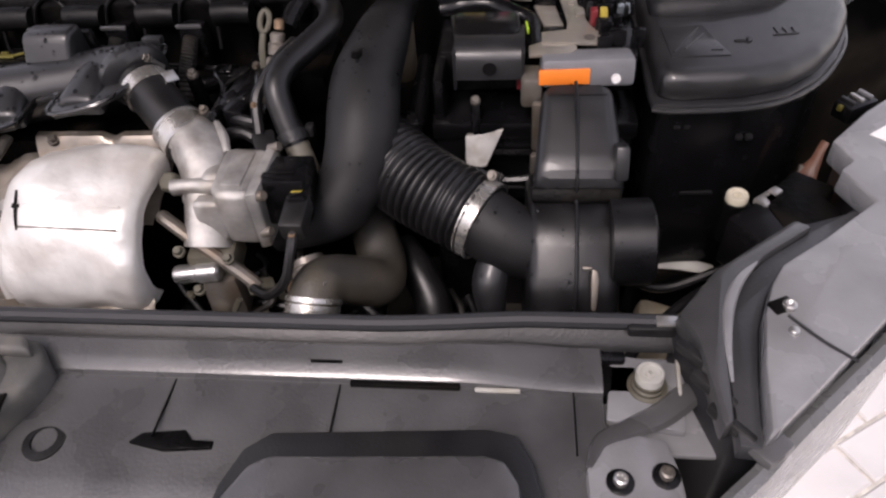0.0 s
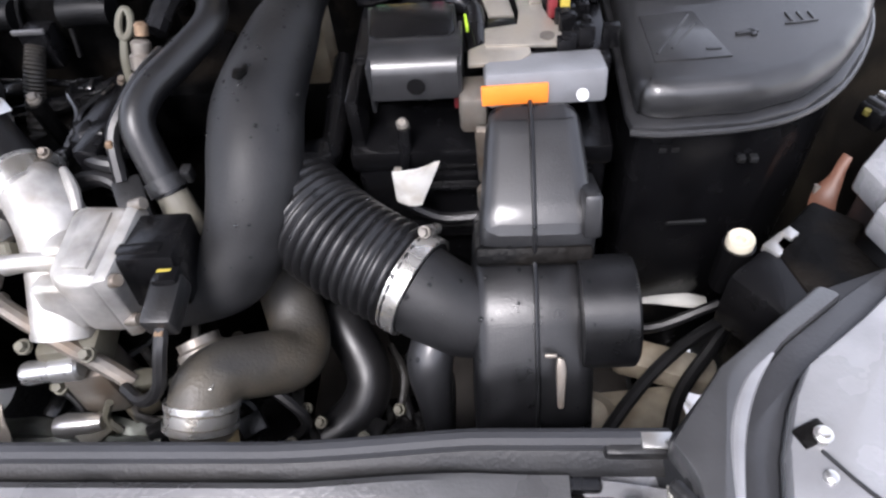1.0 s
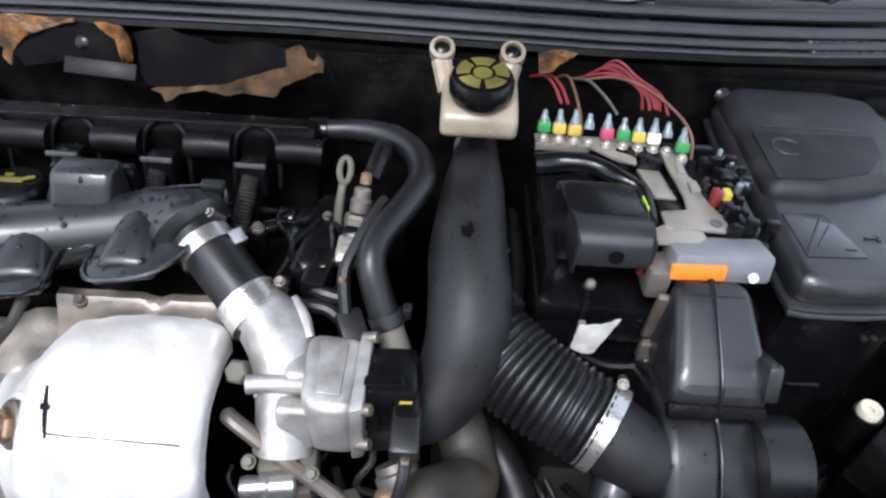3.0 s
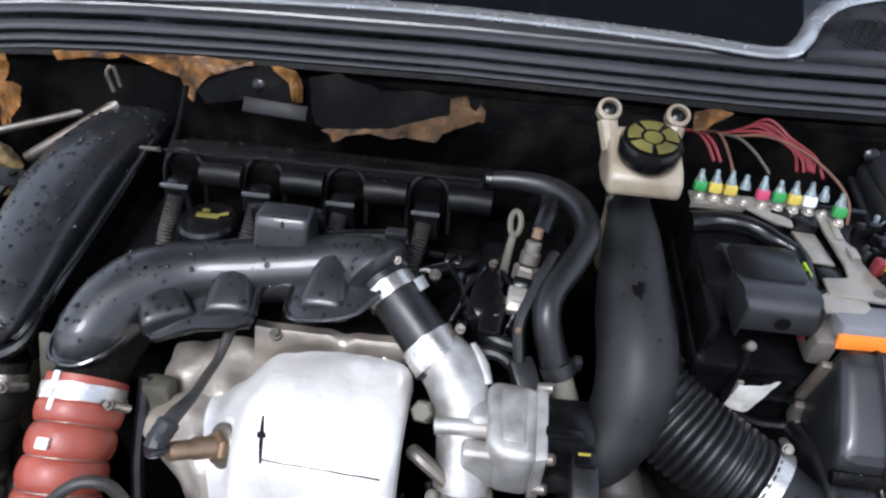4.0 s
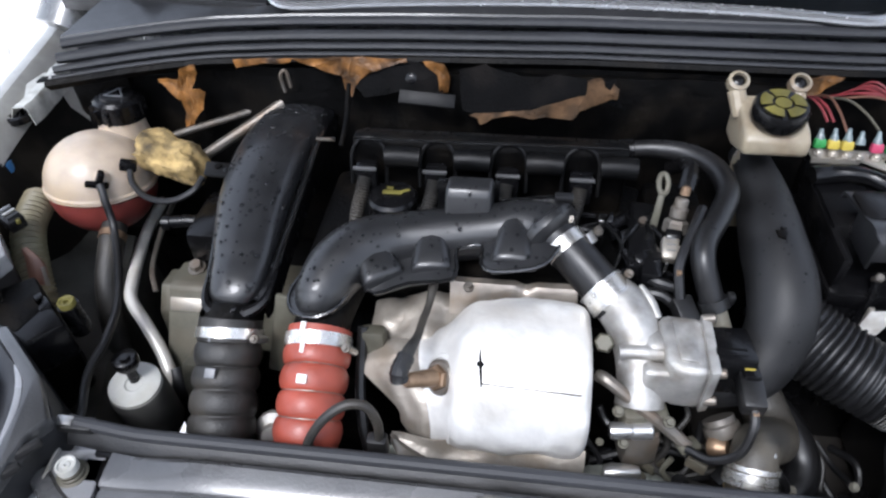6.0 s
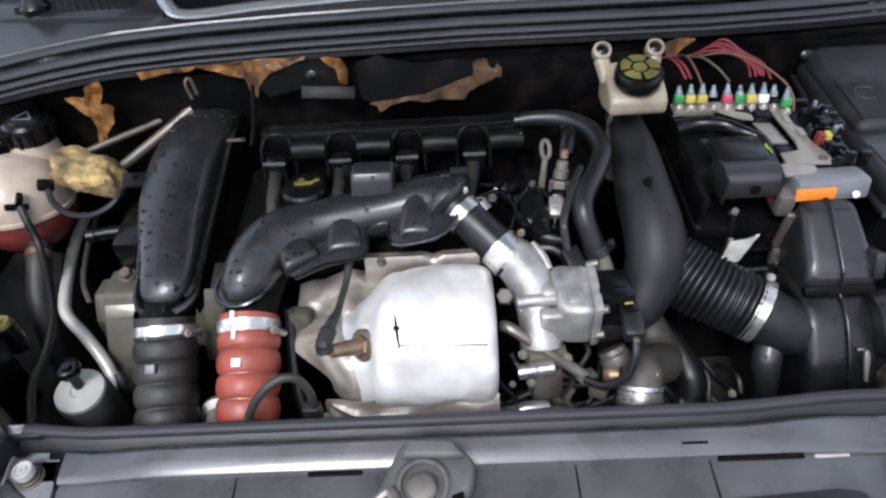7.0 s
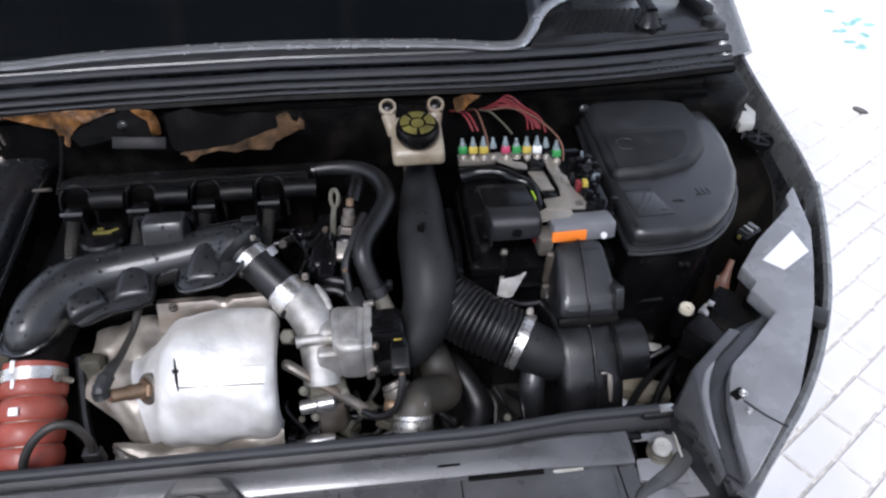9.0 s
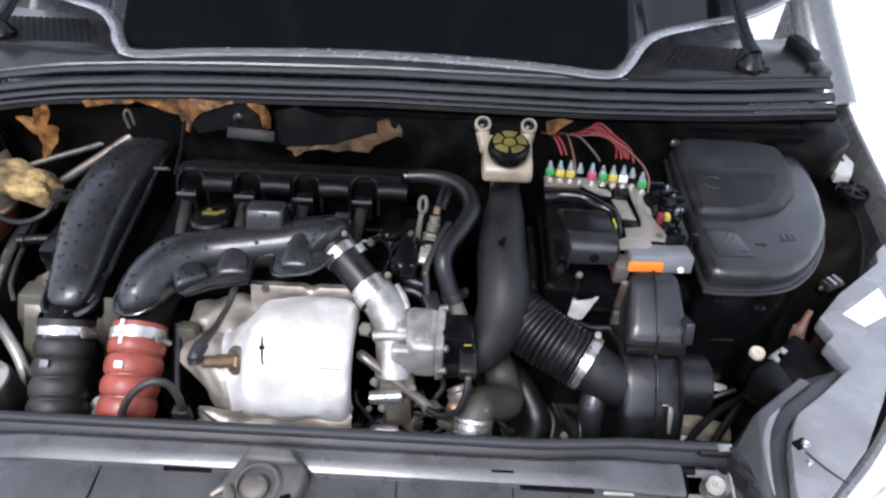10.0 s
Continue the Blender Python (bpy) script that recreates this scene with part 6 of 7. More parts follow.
b = tube(bm_new(), SN, [0.0095, 0.0105, 0.0115, 0.0122, 0.0124, 0.0124, 0.0124, 0.0124, 0.0126, 0.0128], 16, 7)
part("hose", b, RUBBER, t)
b = bm_new()
band(b, (-0.066, 0.583, 0.998), (0.4, -0.55, -0.8), 0.0131, 0.011, t=0.002)
box(b, (-0.050, 0.588, 1.003), (0.008, 0.010, 0.012), 0.002)
part("spring_clamp", b, PANELDARK, t)
b = tube(bm_new(), [(-0.064, 0.580, 0.992), (-0.056, 0.568, 0.970), (-0.048, 0.556, 0.94)], [0.0118, 0.0130, 0.0135], 14, 4)
part("fitting", b, material("olive_fitting", (0.15, 0.14, 0.11), 0.5, stain=DUST), t)
b = bm_new()
lathe(b, (-0.158, 0.776, 1.048), [(0.013, 0), (0.013, 0.018), (0.010, 0.020)], (1, 0, 0.1), 14)
part("end_collar", b, BLACK, t)

t = thing("intake_bellows", "black corrugated intake hose with a bright steel clamp", "hose", (0.07, 0.545, 0.90))
P0, P1, P2 = Vector((0.012, 0.594, 0.968)), Vector((0.060, 0.556, 0.957)), Vector((0.117, 0.524, 0.945))
pts = spline([P0, P1, P2], 64)
nr = len(pts)
rs = []
for i in range(nr):
    f = i / (nr - 1)
    rs.append(0.0415 - 0.005 * f + (0.0042 * abs(math.sin(f * math.pi * 18)) ** 0.7 - 0.0026 if f < 0.93 else -0.001))
b = tube(bm_new(), pts, rs, 30, 1)
part("bellows", b, RUBBER, t, sharp=70)
ax2 = (P2 - P1)
clamp(t, P1.lerp(P2, 0.90), ax2, 0.0372, 0.013, (0.35, 0.55, 0.75))
b = bm_new()
tube(b, [(0.042, 0.74, 0.99), (0.044, 0.68, 0.985), (0.042, 0.64, 0.975), (0.034, 0.618, 0.972)], [0.008, 0.010, 0.010, 0.008], 12, 5)
box(b, (0.036, 0.622, 0.985), (0.022, 0.024, 0.016), 0.003, (0, 0, 20))
part("sensor_arm", b, BLACK, t)

# Darker than the satin half, painting the lower half's dim angle to light.
BOXLOW = material("shaded_gloss_plastic", (0.0045, 0.0046, 0.0051), 0.32, bump=0.10, fine=900, stain=(0.02, 0.02, 0.0215), stain_amount=0.4, stain_scale=20, spec=0.45)
t = thing("intake_resonator", "satin black moulded intake box with a raised seam", "air box", (0.197, 0.53, 0.72))
UP = [(0.628, 0.94), (0.622, 1.026), (0.612, 1.032), (0.60, 1.030), (0.540, 0.998), (0.530, 0.985), (0.528, 0.94)]
b = bm_new()
prism(b, UP, 0.166, 0.230, 0.012, "x", 4)
for v in b.verts:
    v.co.x = 0.197 + (v.co.x - 0.197) * (1.0 + 0.26 * max(0.0, min(1.0, (0.612 - v.co.y) / 0.08)))
part("upper_half", b, SATIN, t)
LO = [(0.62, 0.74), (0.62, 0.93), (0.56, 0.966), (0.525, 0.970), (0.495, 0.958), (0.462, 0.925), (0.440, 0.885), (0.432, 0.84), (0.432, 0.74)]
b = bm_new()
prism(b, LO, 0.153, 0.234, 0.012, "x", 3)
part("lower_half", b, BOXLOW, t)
b = bm_new()
tube(b, [(0.196, y, z) for y, z in ((0.625, 0.98), (0.618, 1.028), (0.600, 1.033), (0.542, 1.001), (0.529, 0.984), (0.524, 0.972), (0.496, 0.961), (0.462, 0.928), (0.440, 0.887), (0.432, 0.84), (0.431, 0.76))], 0.0015, 8, 4)
part("seam", b, BOXLOW, t)
b = bm_new()
box(b, (0.233, 0.556, 0.992), (0.012, 0.050, 0.03), 0.003, (-26, 0, 0))
part("side_lug", b, SATIN, t)
b = bm_new()
box(b, (0.1955, 0.5285, 0.9735), (0.078, 0.009, 0.013), 0.003, (-38, 0, 0))
part("joint_gap", b, DEEP, t, "dark joint between the halves")
b = bm_new()
lathe(b, (0.225, 0.505, 0.940), [(0.0385, 0), (0.0385, 0.034), (0.0365, 0.036), (0.034, 0.036), (0.034, 0.015)], (1, 0.02, 0.02), 30)
part("outlet", b, BOXLOW, t, "open round outlet")
b = tube(bm_new(), [(0.112, 0.525, 0.946), (0.132, 0.516, 0.938), (0.150, 0.512, 0.930), (0.180, 0.512, 0.922)], [0.0335, 0.0325, 0.0315, 0.028], 26, 5)
part("snout", b, MATT, t)
b = tube(bm_new(), [(0.126, 0.502, 0.918), (0.121, 0.485, 0.902), (0.124, 0.468, 0.87), (0.126, 0.458, 0.80)], [0.016, 0.0165, 0.012, 0.012], 16, 5)
part("drain", b, SATIN, t)
# Steel sliver standing in for a slender wet glint on the box.
b = bm_new()
prism(b, [(-0.002, -0.020), (0.002, -0.020), (0.004, 0.006), (0.003, 0.014), (-0.002, 0.016), (-0.003, 0.006)], -0.002, 0.003, 0.0015)
box(b, (-0.006, 0.016, 0), (0.008, 0.003, 0.003), 0.001)
for v in b.verts:
    v.co = Vector((0.210, 0.458, 0.932)) + Euler((radians(52), 0, 0)).to_matrix() @ v.co
part("wet_glint", b, DULLSTEEL, t, "small steel clip standing in for a wet glint")

# lower hoses
t = thing("radiator_hose", "dusty black coolant elbow with a pale clamp and brass-coloured end", "hose", (-0.03, 0.47, 0.74))
b = tube(bm_new(), [(-0.010, 0.588, 0.905), (0.000, 0.563, 0.892), (0.011, 0.535, 0.878), (0.011, 0.508, 0.880), (-0.006, 0.490, 0.900), (-0.022, 0.474, 0.918), (-0.031, 0.457, 0.924), (-0.034, 0.440, 0.910), (-0.034, 0.430, 0.885)],
         [0.023, 0.0235, 0.024, 0.0245, 0.0238, 0.0228, 0.0222, 0.0218, 0.0215], 22, 7)
part("hose", b, material("dust_coated_rubber", (0.033, 0.0305, 0.026), 0.52, vary=0.35, scale=30, bump=0.3, stain=(0.085, 0.072, 0.052), stain_amount=0.7, stain_scale=18), t)
for k, f in enumerate((0.0, 0.008, 0.015)):
    b = bm_new()
    band(b, (-0.0325 - 0.001 * k, 0.4500 - 0.70 * f, 0.9185 - 0.72 * f), (-0.08, -0.72, -0.69), 0.0232, 0.0045 if k != 1 else 0.008, t=0.0022 if k != 1 else 0.0012)
    if k == 1:
        box(b, (-0.030, 0.452, 0.938), (0.026, 0.006, 0.006), 0.001, (0, 0, -8))
    part("clamp", b, ZINC, t, "bright zinc spring clamp")
b = tube(bm_new(), [(-0.034, 0.436, 0.900), (-0.034, 0.426, 0.884), (-0.034, 0.418, 0.86)], [0.0225, 0.0222, 0.021], 20, 4)
part("end", b, material("ochre_end", (0.33, 0.25, 0.12), 0.55, stain=(0.12, 0.09, 0.06), stain_amount=0.6), t)
b = bm_new()
lathe(b, (-0.046, 0.492, 0.900), [(0.0175, 0), (0.0185, 0.003), (0.0185, 0.012), (0.016, 0.014), (0.016, 0.020)], (-0.4, 0.7, 0.6), 22)
part("union", b, DULLSTEEL, t, "tarnished union behind the elbow")
t = thing("lower_hose", "dusty black lower coolant hose bending towards the radiator", "hose", (0.03, 0.48, 0.66))
b = tube(bm_new(), [(0.020, 0.585, 0.85), (0.042, 0.555, 0.845), (0.060, 0.525, 0.825), (0.056, 0.500, 0.815), (0.036, 0.478, 0.81), (0.000, 0.460, 0.80), (-0.05, 0.435, 0.78), (-0.12, 0.43, 0.77)], 0.019, 18, 6)
part("hose", b, RUBBER, t)
t = thing("crossover_pipe", "oily grey pipe and cover low in front of the block", "pipe", (-0.15, 0.45, 0.70))
b = tube(bm_new(), [(-0.36, 0.445, 0.80), (-0.25, 0.44, 0.80), (-0.13, 0.44, 0.795), (-0.06, 0.43, 0.785)], 0.022, 16, 5, wob=0.003)
part("pipe", b, BEIGE, t)
b = tube(bm_new(), [(-0.40, 0.46, 0.79), (-0.26, 0.468, 0.815), (-0.14, 0.462, 0.83), (-0.09, 0.455, 0.83)], 0.014, 14, 5, wob=0.003)
part("sleeve", b, OLDRUBBER, t)
rows = []
for x in np.linspace(-0.40, -0.085, 40):
    row = []
    for k in range(10):
        f = k / 9
        y, z = 0.470 - 0.060 * f, 0.858 - 0.045 * f * f + (0.012 if 0.30 < f < 0.45 else 0.0)
        row.append((x, y + 0.004 * noise.noise(Vector((x * 40, k / 3, 8))), z + 0.008 * noise.noise(Vector((x * 30, f * 5, 2))) - 0.05 * max(0.0, x + 0.14)))
    rows.append(row)
part("guard", sheet(bm_new(), rows, 0.0015), material("dull_foil_guard", (0.17, 0.18, 0.16), 0.42, 0.6, vary=0.35, scale=22, bump=0.4, fine=120, stain=(0.05, 0.045, 0.035), stain_amount=0.8, stain_scale=20), t, "dull crumpled guard below the heat shield")

# small fittings and looms low in front of the block
t = thing("lower_loom", "tangle of dark wires and small plugs below the valve", "wiring", (-0.10, 0.47, 0.80))
rnd = random.Random(21)
for k in range(9):
    x0, y0 = -0.19 + 0.022 * k, 0.50 + 0.05 * rnd.random()
    pts = [(x0 + 0.02 * rnd.uniform(-1, 1) * j + 0.012 * j, y0 - 0.016 * j + 0.01 * rnd.uniform(-1, 1), 0.885 - 0.016 * j + 0.014 * rnd.uniform(-1, 1)) for j in range(5)]
    b = tube(bm_new(), pts, 0.0028 + 0.0022 * rnd.random(), 8, 5)
    part("cable", b, rnd.choice((RUBBER, OLDRUBBER, BROWNW, RUBBER)), t)
for k in range(8):
    p = (-0.185 + 0.024 * k, 0.445 + 0.06 * rnd.random(), 0.835 + 0.04 * rnd.random())
    b = bm_new()
    box(b, p, (0.014 + 0.012 * rnd.random(), 0.012 + 0.010 * rnd.random(), 0.012), 0.002, (rnd.uniform(-30, 30), rnd.uniform(-30, 30), rnd.uniform(0, 90)))
    part("plug", b, rnd.choice((PANELDARK, BLACK, BEIGE)), t)
for k in range(6):
    p = (-0.17 + 0.03 * k, 0.45 + 0.05 * rnd.random(), 0.865 + 0.02 * rnd.random())
    b = bm_new()
    hexbolt(b, p, (rnd.uniform(-0.5, 0.5), -0.4, 1), 0.0030, 0.004)
    part("bolt", b, BEIGE, t)
# the same under the intake box
t = thing("side_loom", "dark wires and clips beside the intake box", "wiring", (0.10, 0.47, 0.78))
for k in range(6):
    x0 = 0.045 + 0.014 * k
    pts = [(x0 + 0.01 * rnd.uniform(-1, 1) + 0.006 * j, 0.56 - 0.03 * j, 0.80 + 0.012 * rnd.uniform(-1, 1)) for j in range(5)]
    b = tube(bm_new(), pts, 0.003 + 0.002 * rnd.random(), 8, 5)
    part("cable", b, rnd.choice((RUBBER, OLDRUBBER, RUBBER)), t)
for k in range(4):
    b = bm_new()
    box(b, (0.05 + 0.02 * k, 0.47 + 0.03 * rnd.random(), 0.82), (0.022, 0.014, 0.014), 0.003, (0, rnd.uniform(-20, 20), rnd.uniform(0, 90)))
    part("plug", b, rnd.choice((PANELDARK, BLACK)), t)

for p in ((0.020, 0.478, 0.852), (0.031, 0.470, 0.845), (0.064, 0.462, 0.835), (0.093, 0.478, 0.850), (0.009, 0.455, 0.840), (0.108, 0.455, 0.830)):
    b = bm_new()
    hexbolt(b, p, (rnd.uniform(-0.3, 0.3), -0.5, 1), 0.0036, 0.005)
    part("bolt", b, BEIGE, t)
b = bm_new()
prism(b, [(0.086, 0.440), (0.088, 0.470), (0.118, 0.474), (0.122, 0.446)], 0.815, 0.835, 0.003)
part("relay", b, BLACK, t)
b = tube(bm_new(), [(0.068, 0.430, 0.80), (0.090, 0.438, 0.825), (0.115, 0.452, 0.842), (0.135, 0.470, 0.845)], 0.0024, 8, 5)
part("thin_wire", b, GREYPL, t)

# ---- gearbox seen low between duct and lamp ----
t = thing("gearbox", "oily pale gearbox casing deep in the bay", "gearbox", (0.22, 0.55, 0.45))
b = bm_new()
box(b, (0.14, 0.60, 0.585), (0.34, 0.26, 0.26), 0.04)
part("bell_housing", b, material("oily_casting", (0.05, 0.045, 0.04), 0.5, 0.2, stain=(0.015, 0.012, 0.01), stain_amount=0.7), t, "oil-blackened bell housing")
b = bm_new()
box(b, (0.30, 0.50, 0.70), (0.11, 0.13, 0.05), 0.012, (0, 8, 10))
part("casing", b, GEARBOX, t)
b = bm_new()
box(b, (0.33, 0.58, 0.735), (0.10, 0.035, 0.03), 0.010, (0, 10, -12))
part("casing_rib", b, GEARBOX, t)
b = bm_new()
lathe(b, (0.25, 0.52, 0.73), [(0.025, 0), (0.025, 0.03), (0.015, 0.04)], (0, -0.2, 1), 16)
part("boss", b, GEARBOX, t)
b = bm_new()
lathe(b, (0.10, 0.50, 0.74), [(0.02, 0), (0.02, 0.03), (0.012, 0.035)], (0, -0.2, 1), 16)
part("boss", b, GEARBOX, t)
for k in range(6):
    b = bm_new()
    box(b, (0.268 + k * 0.009, 0.470, 0.727), (0.004, 0.040, 0.010), 0.001, (0, 8, 10))
    part("cast_rib", b, GEARBOX, t)
b = bm_new()
box(b, (0.07, 0.505, 0.77), (0.06, 0.035, 0.03), 0.006, (0, 10, 15))
box(b, (0.015, 0.50, 0.74), (0.04, 0.03, 0.03), 0.006)
part("lever_block", b, BLACK, t)
b = tube(bm_new(), [(0.300, 0.612, 0.800), (0.320, 0.612, 0.802), (0.345, 0.610, 0.802), (0.362, 0.609, 0.800)], [0.003, 0.006, 0.008, 0.006], 10, 5, flat=0.5)
part("pale_lever", b, PALEPAINT, t, "pale metal lever")
t = thing("gear_cable", "pair of black cables crossing over the gearbox", "cable", (0.30, 0.53, 0.70))
b = tube(bm_new(), [(0.228, 0.42, 0.80), (0.250, 0.47, 0.805), (0.290, 0.52, 0.81), (0.330, 0.555, 0.815), (0.372, 0.58, 0.82)], 0.0055, 8, 5)
part("cable", b, RUBBER, t)
b = tube(bm_new(), [(0.300, 0.42, 0.77), (0.302, 0.46, 0.79), (0.318, 0.51, 0.80), (0.350, 0.55, 0.81), (0.375, 0.58, 0.815)], 0.006, 8, 5)
part("cable", b, RUBBER, t)
b = tube(bm_new(), [(0.235, 0.60, 0.83), (0.27, 0.592, 0.80), (0.31, 0.588, 0.79), (0.37, 0.60, 0.81)], 0.005, 8, 5)
part("cable", b, RUBBER, t)

# ---- battery with its fuse carrier ----
t = thing("battery", "black boxed battery with a flip-up terminal cover and paper tag", "battery", (0.15, 0.71, 0.72))
b = bm_new()
box(b, (0.160, 0.712, 0.84), (0.195, 0.175, 0.26), 0.008)
part("case", b, BLACK, t)
b = bm_new()
box(b, (0.160, 0.712, 0.975), (0.200, 0.180, 0.020), 0.004)
box(b, (0.068, 0.715, 1.00), (0.010, 0.17, 0.055), 0.003)
box(b, (0.155, 0.800, 1.02), (0.18, 0.010, 0.05), 0.003)
part("case_rim", b, BLACK, t)
b = bm_new()
box(b, (0.08, 0.618, 0.80), (0.045, 0.02, 0.20), 0.006)
box(b, (0.148, 0.617, 0.905), (0.17, 0.010, 0.012), 0.002)
box(b, (0.148, 0.616, 0.955), (0.085, 0.008, 0.003), 0.001)
part("tray", b, BLACK, t)
b = bm_new()
rows = []
for x in np.linspace(0, 1, 7):
    row = []
    for y, z, w0, w1 in ((0.714, 1.046, 0.076, 0.142), (0.711, 1.054, 0.077, 0.143), (0.704, 1.0555, 0.078, 0.144), (0.672, 1.056, 0.082, 0.147), (0.660, 1.0575, 0.084, 0.149), (0.652, 1.0595, 0.0845, 0.150), (0.642, 1.059, 0.085, 0.150), (0.634, 1.055, 0.085, 0.150), (0.629, 1.048, 0.085, 0.150), (0.627, 1.030, 0.085, 0.149)):
        row.append((w0 + (w1 - w0) * x, y, z))
    rows.append(row)
sheet(b, rows, 0.003)
for x in (0.0855, 0.1485):
    box(b, (x, 0.655, 1.038), (0.003, 0.055, 0.038), 0.001)
tc = part("terminal_cover", b, SATIN, t, "dark grey hinged terminal cover")
b = bm_new()
prism(b, [(0.083, 0.668), (0.081, 0.702), (0.086, 0.708), (0.136, 0.708), (0.143, 0.701), (0.145, 0.668), (0.140, 0.662), (0.089, 0.662)], 1.0545, 1.0585, 0.0012)
part("cover_recess", b, BLACK, tc)
b = bm_new()
lathe(b, (0.118, 0.6268, 1.042), [(0.0055, 0), (0.0065, 0.0015), (0.001, 0.0015)], (0, -1, 0.05), 18)
part("button", b, BLACK, tc)
b = bm_new()
lathe(b, (0.104, 0.632, 1.000), [(0.0048, 0), (0.0048, 0.010), (0.003, 0.012)], (0, -0.5, 1), 16)
part("terminal", b, DULLSTEEL, t)
b = tube(bm_new(), [(0.104, 0.632, 1.01), (0.104, 0.624, 0.985), (0.100, 0.618, 0.965), (0.098, 0.612, 0.945), (0.125, 0.606, 0.930), (0.152, 0.605, 0.930), (0.165, 0.607, 0.932)], 0.0048, 8, 5)
part("cable", b, BLACK, t)
rows = []
for k in range(9):
    f = k / 8
    x0, x1 = 0.0945 + 0.001 * f, 0.114 + 0.017 * f
    rows.append([(x0 + (x1 - x0) * g, 0.606 - 0.006 * math.sin(2.2 * g + f) + 0.0015 * noise.noise(Vector((g * 5, f * 5, 1))), 0.950 + 0.036 * f + 0.004 * g * f) for g in np.linspace(0, 1, 9)])
part("paper_tag", sheet(bm_new(), rows, 0.0006), material("grubby_paper", (0.60, 0.59, 0.56), 0.7, vary=0.15, stain=(0.35, 0.31, 0.25), stain_amount=0.6, stain_scale=50), t, "torn white paper tag")
b = bm_new()
box(b, (0.099, 0.6065, 0.966), (0.006, 0.004, 0.036), 0.001)
part("wrap", b, TINPLATE, t)

t = thing("fuse_carrier", "black fuse carrier with tinned busbar and coloured fuses on the battery", "fuse box", (0.16, 0.72, 0.99))
b = bm_new()
box(b, (0.155, 0.738, 1.010), (0.180, 0.120, 0.045), 0.004)
part("carrier", b, BLACK, t)
b = bm_new()
box(b, (0.137, 0.788, 1.026), (0.150, 0.024, 0.040), 0.003)
part("fuse_rail", b, BLACK, t)
b = bm_new()
box(b, (0.228, 0.715, 1.022), (0.055, 0.13, 0.040), 0.004)
part("relay_base", b, BLACK, t)
# busbar
b = bm_new()
prism(b, [(0.062, 0.778), (0.115, 0.777), (0.141, 0.756), (0.157, 0.753), (0.158, 0.763), (0.137, 0.786), (0.186, 0.786), (0.186, 0.796), (0.062, 0.797)], 1.047, 1.050, 0.001)
bb = part("busbar", b, TINPLATE, t, "tinned copper busbar")
b = bm_new()
box(b, (0.0885, 0.7772, 1.0465), (0.053, 0.002, 0.008), 0.0006)
part("turned_edge", b, TINPLATE, bb)
b = bm_new()
prism(b, [(0.160, 0.759), (0.182, 0.757), (0.189, 0.713), (0.169, 0.715)], 1.037, 1.0405, 0.001)
part("busbar", b, TINPLATE, t)
b = bm_new()
prism(b, [(0.186, 0.786), (0.203, 0.778), (0.204, 0.742), (0.210, 0.731), (0.210, 0.711), (0.214, 0.697), (0.221, 0.682), (0.222, 0.660), (0.166, 0.664), (0.166, 0.685), (0.190, 0.689), (0.192, 0.707), (0.187, 0.755)], 1.0445, 1.0478, 0.001)
box(b, (0.198, 0.757, 1.0485), (0.007, 0.030, 0.003), 0.0012, (0, 0, -3))
box(b, (0.204, 0.722, 1.0490), (0.009, 0.016, 0.004), 0.0012, (0, 0, 3))
bb = part("busbar", b, TINPLATE, t, "stepped tinned copper busbar")
b = bm_new()
prism(b, [(0.154, 0.661), (0.167, 0.669), (0.198, 0.662), (0.199, 0.654), (0.190, 0.645), (0.154, 0.643)], 1.0425, 1.0462, 0.001)
part("terminal_plate", b, TINPLATE, t)
# dark mouldings between the bars
b = bm_new()
box(b, (0.150, 0.776, 1.038), (0.020, 0.016, 0.026), 0.003, (0, 0, -20))
part("insulator", b, BLACK, t)
b = bm_new()
box(b, (0.173, 0.769, 1.037), (0.024, 0.020, 0.026), 0.003, (0, 0, -5))
part("insulator", b, BLACK, t)
b = bm_new()
box(b, (0.180, 0.699, 1.036), (0.024, 0.018, 0.012), 0.002)
part("insulator", b, BLACK, t)
b = tube(bm_new(), [(0.060, 0.757, 1.040), (0.090, 0.760, 1.043), (0.116, 0.753, 1.044), (0.140, 0.738, 1.042), (0.156, 0.724, 1.040), (0.160, 0.690, 1.036), (0.158, 0.662, 1.030)], [0.010, 0.010, 0.009, 0.009, 0.008, 0.007, 0.006], 14, 6, wob=0.003)
part("cable_moulding", b, BLACK, t)
b = bm_new()
box(b, (0.1525, 0.690, 1.050), (0.002, 0.018, 0.005), 0.0006, (0, 0, 6))
part("marker_strip", b, material("lime_marker", (0.35, 0.55, 0.03), 0.5, vary=0.1), t, "lime green marker strip")
b = bm_new()
lathe(b, (0.211, 0.671, 1.0478), [(0.0055, 0), (0.0055, 0.0008), (0.004, 0.001), (0.001, 0.0006)], (0, 0, 1), 14)
part("rivet", b, DULLSTEEL, bb)
b = bm_new()
hexbolt(b, (0.153, 0.640, 1.028), (0, 0, 1), 0.007, 0.006)
part("bolt", b, STEEL, bb)
# lead clamp down the front of the battery
b = bm_new()
box(b, (0.157, 0.632, 1.020), (0.020, 0.030, 0.030), 0.004)
box(b, (0.164, 0.616, 0.985), (0.012, 0.008, 0.060), 0.003, (8, 0, -6))
box(b, (0.165, 0.612, 0.945), (0.016, 0.010, 0.024), 0.003)
cl = part("lead_clamp", b, DULLSTEEL, t, "corroded lead clamp")
b = bm_new()
lathe(b, (0.165, 0.605, 0.935), [(0.005, 0), (0.005, 0.012), (0.003, 0.014)], (0.3, -1, 0.2), 10)
part("bolt", b, STEEL, cl)
b = bm_new()
